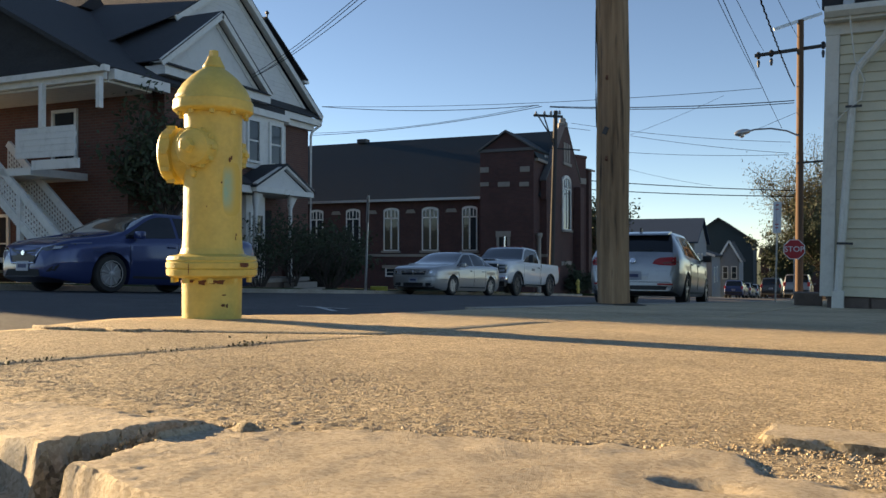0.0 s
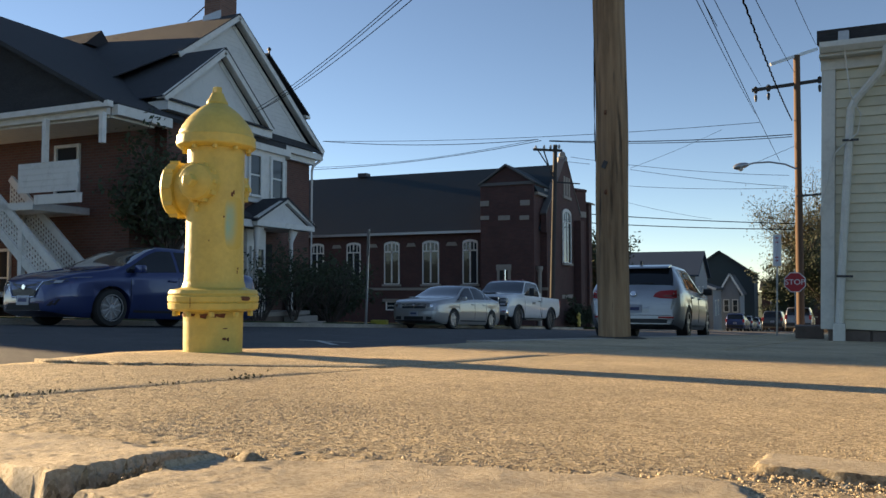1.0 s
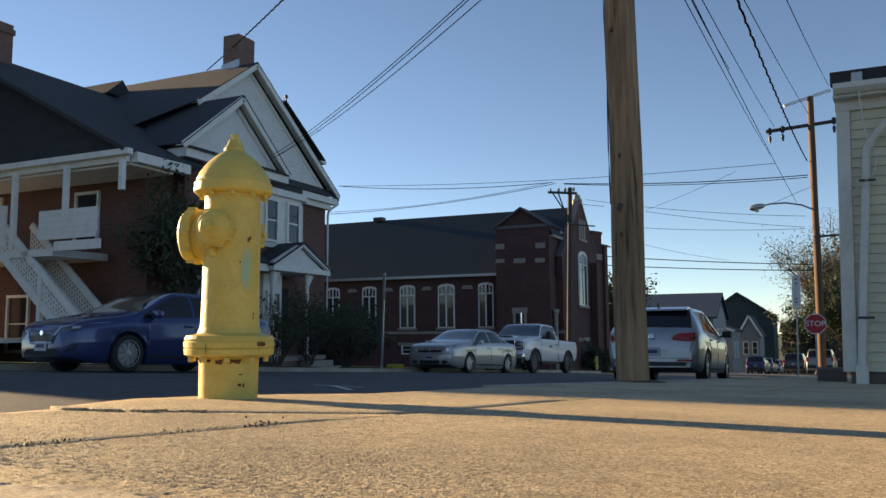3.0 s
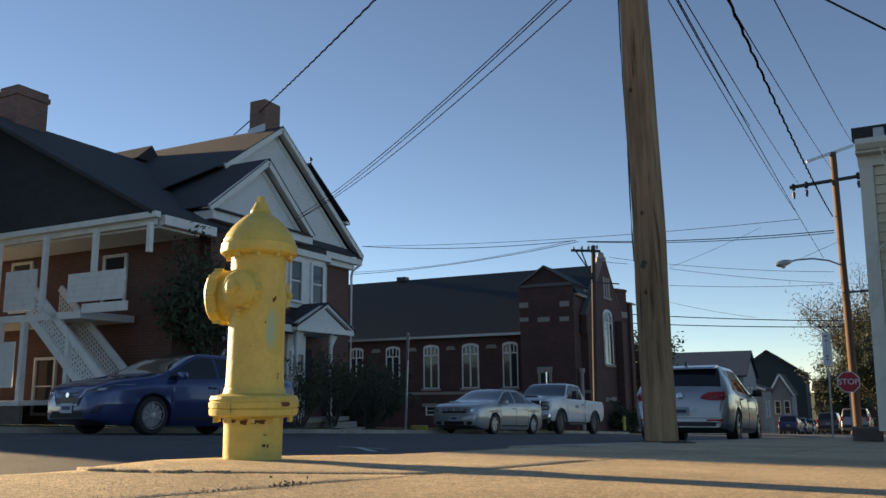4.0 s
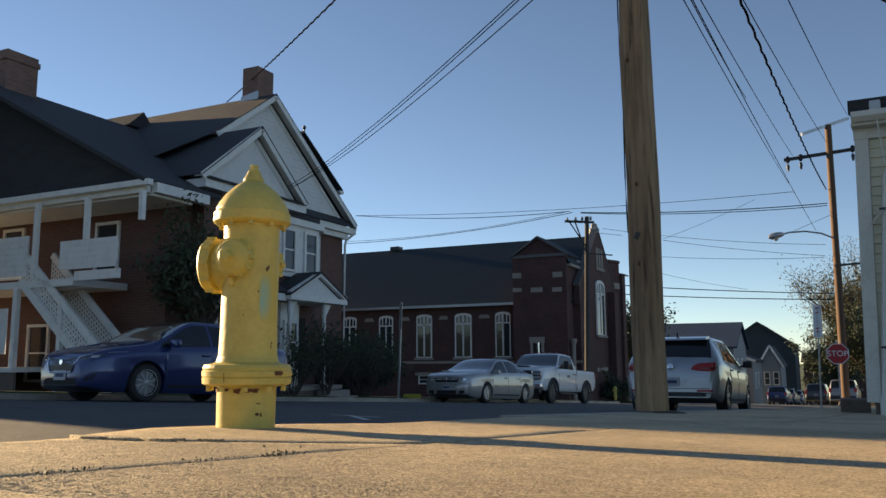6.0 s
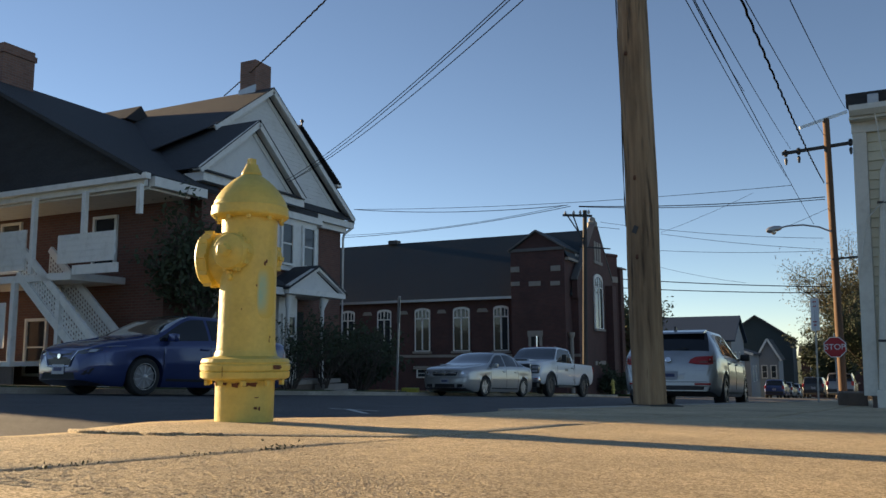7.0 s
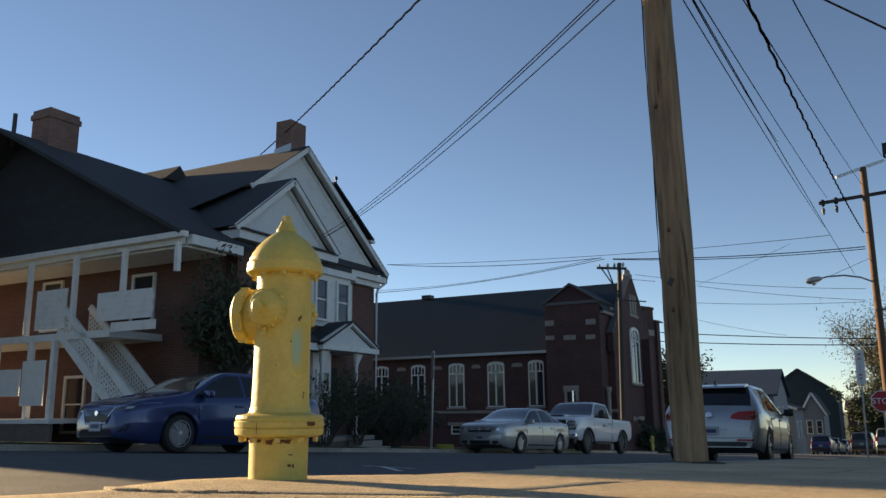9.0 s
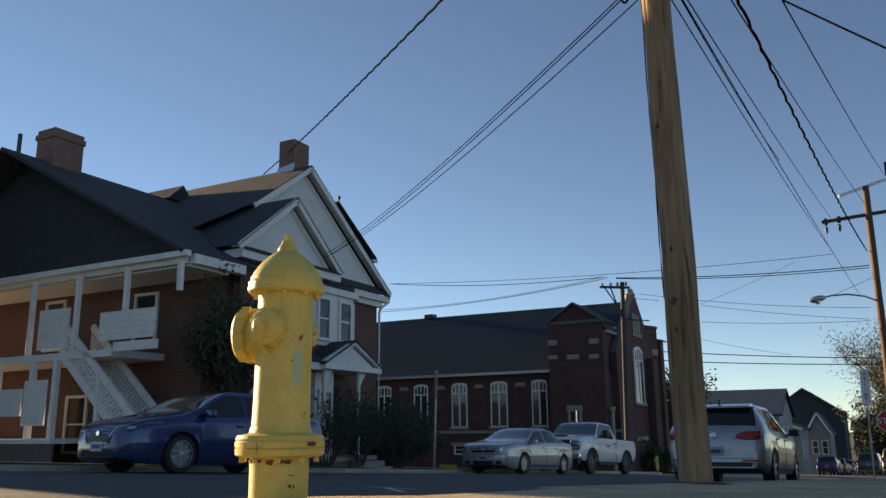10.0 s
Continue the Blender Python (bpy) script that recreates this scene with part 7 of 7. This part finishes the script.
def shrub(name, label, category, x, y, z, height, width, n, leaf, seed, bare=0.0, trunk=0.05, low=0.1, cone=0.6, limbs=16):
    rnd = random.Random(seed)
    t = thing(name, label, category, m=pose(x, y, z))
    bm = bmesh.new()
    tips = []

    def grow(p, d, length, r, depth):
        pts, rs = [p], [r]
        q = p
        for _ in range(4):
            d = (d + Vector((rnd.gauss(0, 0.16), rnd.gauss(0, 0.16), rnd.gauss(0.03, 0.1)))).normalized()
            q = q + d * length / 4
            pts.append(q)
            rs.append(rs[-1] * 0.8)
        b2 = tube_bm(pts, rs, 5)
        me = bpy.data.meshes.new("tmp")
        b2.to_mesh(me)
        b2.free()
        bm.from_mesh(me)
        bpy.data.meshes.remove(me)
        tips.extend(pts[2:])
        if depth:
            for _ in range(3):
                s = rnd.choice(pts[2:])
                nd = (d + Vector((rnd.gauss(0, 0.6), rnd.gauss(0, 0.6), rnd.gauss(0.1, 0.3)))).normalized()
                grow(s, nd, length * rnd.uniform(0.5, 0.75), r * 0.5, depth - 1)
    if trunk > 0.08:
        grow(Vector((0, 0, -0.1)), Vector((0, 0, 1)), height * 0.5, trunk, 0)
    for _ in range(limbs):
        a = rnd.uniform(0, 2 * math.pi)
        base = Vector((0, 0, height * rnd.uniform(low, 0.45))) if trunk > 0.08 else Vector((0.15 * width * math.cos(a), 0.15 * width * math.sin(a), -0.05))
        d = Vector((math.cos(a) * width / height, math.sin(a) * width / height, cone + rnd.uniform(0, 0.5))).normalized()
        grow(base, d, height * rnd.uniform(0.3, 0.5), trunk * 0.5, 2)
    part("trunk", bm, BARK, t)
    tips = [p for p in tips if p.z > height * low]

    def spread():
        p = rnd.choice(tips)
        return p + Vector((rnd.gauss(0, 1), rnd.gauss(0, 1), rnd.gauss(0, 1))) * height * 0.045
    leaves("crown", n, spread, leaf, LEAF if not bare else LEAF_PALE, t, rnd)
    return t


shrub("bush", "dark leafy vine climbing the porch posts", "bush", -13.75, 18.6, -0.75, 2.6, 1.1, 1500, 0.06, 3, low=0.02)
shrub("bush", "dark leafy vine climbing the porch posts", "bush", -13.7, 20.3, -0.8, 2.7, 0.6, 900, 0.055, 4, low=0.4)
shrub("bush", "tall half-bare dark shrub beside the house", "bush", -13.9, 22.6, -0.95, 2.7, 1.4, 900, 0.05, 5, low=0.02, limbs=26)
shrub("bush", "dense dark evergreen shrub beside the lawn", "bush", -15.5, 24.9, -1.1, 2.8, 1.8, 5000, 0.09, 6, low=0.0, limbs=26)
shrub("bush", "dense dark evergreen shrub beside the lawn", "bush", -18.2, 28.6, -1.3, 3.0, 2.0, 5000, 0.1, 7, low=0.0, limbs=26)
shrub("tree", "dark evergreen climbing the corner of the house", "tree", -14.2, 15.5, -0.8, 3.8, 0.9, 4600, 0.08, 8, trunk=0.12, low=0.3, limbs=22)
shrub("tree", "spring tree with sparse pale leaves beside the street", "tree", 2.5, 68, -3.4, 9.8, 4.0, 42000, 0.085, 9, bare=1.0, trunk=0.25, low=0.2, limbs=46)
shrub("tree", "dark tree beside the cream building street", "tree", 2.6, 60, -3.0, 5.6, 3.0, 30000, 0.085, 12, trunk=0.22, low=0.12, limbs=40)
shrub("tree", "dark tree behind the church", "tree", -16.6, 75, -3.6, 7.6, 1.6, 5000, 0.18, 10, trunk=0.25, low=0.3, limbs=24)
shrub("tree", "dark leafy trees far down the street", "tree", 0.5, 128, -6.4, 8.0, 5.0, 16000, 0.2, 14, trunk=0.3, low=0.1, limbs=30)
shrub("bush", "dark hedge beside the church steps", "bush", -12.2, 51, -2.4, 2.2, 2.0, 3500, 0.1, 11, low=0.0, limbs=20)

# weeds in the sidewalk joint
rnd = random.Random(21)
weeds = thing("weeds", "dry brown weeds growing in the sidewalk joint", "weeds", kind="stuff", m=ROAD)
for n_, (u, v, s) in enumerate(((-0.964, 0.92, 0.008), (-0.964, 0.98, 0.006), (-0.965, 1.09, 0.014), (-0.964, 1.13, 0.008), (-0.964, 0.68, 0.009), (-0.964, 0.73, 0.007))):
    leaves("weed", 26, lambda: Vector((u + rnd.gauss(0, 0.006), v + rnd.gauss(0, 0.018), walk_z(v) + abs(rnd.gauss(0, s * 0.4)))), s * 0.3, LEAF_PALE, weeds, rnd)


# ---- houses down the street ----
FAR = Matrix.Translation((0, 0, 0.11)) @ Matrix.Scale(1.45, 4) @ Matrix.Translation((0, 0, -0.11))


def simple_house(name, label, x0, x1, y0, y1, z0, z1, rise, wall, roof, ridge="x", windows=(), trim=WHITE):
    h = thing(name, label, "house", m=FAR if y0 > 60 else None)
    part("wall", box(x0, x1, y0, y1, z0, z1), wall, h)
    o = 0.3
    if ridge == "x":
        ym = (y0 + y1) / 2
        for ya in (y0 - o, y1 + o):
            part("roof", slab([(x0 - o, ya, z1), (x1 + o, ya, z1), (x1 + o, ym, z1 + rise), (x0 - o, ym, z1 + rise)], 0.15), roof, h)
        for xa in (x0, x1):
            part("gable", prism([(y0, z1), (y1, z1), (ym, z1 + rise - 0.15)], "x", xa - 0.02, xa + 0.02), wall, h)
    else:
        xm = (x0 + x1) / 2
        for xa in (x0 - o, x1 + o):
            part("roof", slab([(xa, y0 - o, z1), (xa, y1 + o, z1), (xm, y1 + o, z1 + rise), (xm, y0 - o, z1 + rise)], 0.15), roof, h)
            part("rake_board", beam((xa, y0 - o, z1 - 0.05), (xm, y0 - o, z1 + rise - 0.05), 0.1, 0.2), trim, h)
        for ya in (y0, y1):
            part("gable", prism([(x0, z1), (x1, z1), (xm, z1 + rise - 0.15)], "y", ya - 0.02, ya + 0.02), wall, h)
    for side, a, b, za, zb in windows:
        if side == "y":
            window_y(h, y0 - 0.01, a, b, za, zb, trim)
        else:
            window_unit(h, x1 + 0.01, a, b, za, zb, mat=trim)
    return h


GREY_SIDE = material("grey_siding", (0.2, 0.215, 0.24, 1), 0.7, var=0.1)
simple_house("long_house", "long building with a pale grey metal roof", -22, -6.9, 66, 76, -4, 1.1, 2.1, GREY_SIDE, METAL_ROOF, "x", [("x", 68, 69, -1.5, 0.2), ("x", 71, 72, -1.5, 0.2)])
simple_house("white_house", "white sided row house with small windows", -13, -6.6, 78, 88, -5, 0.0, 1.2, GREY_SIDE, SHINGLE, "y", [("x", 80, 81, -2.6, -1.1), ("x", 83, 84, -2.6, -1.1)])
simple_house("white_house", "cream house with a pointed white gable", -7.0, -5.0, 92, 101, -5, -0.7, 2.3, GREY_SIDE, SHINGLE, "y", [("y", -6.7, -6.1, -2.6, -1.2), ("y", -5.8, -5.2, -2.6, -1.2)])
simple_house("dark_house", "tall dark sided house with steep roof", -12, -4.0, 104, 116, -6, 1.6, 3.0, SHINGLE_BLUE, SHINGLE, "y", [("y", -10.5, -9.5, -2, 0)], SHINGLE)
simple_house("brick_house", "dark red brick building far down the street", -3.6, 4.5, 118, 130, -6, -0.2, 1.2, BRICK, SHINGLE, "x", [("y", -2.5, -1.6, -3, -1.6), ("y", -0.5, 0.4, -3, -1.6)])
# added out of view: blocks the low sun between house and church
simple_house("shade_house", "unseen plain brick block added to shade the street", -46, -36, 24, 41, -2, 8.5, 2.6, BRICK_HOUSE, SHINGLE, "y")
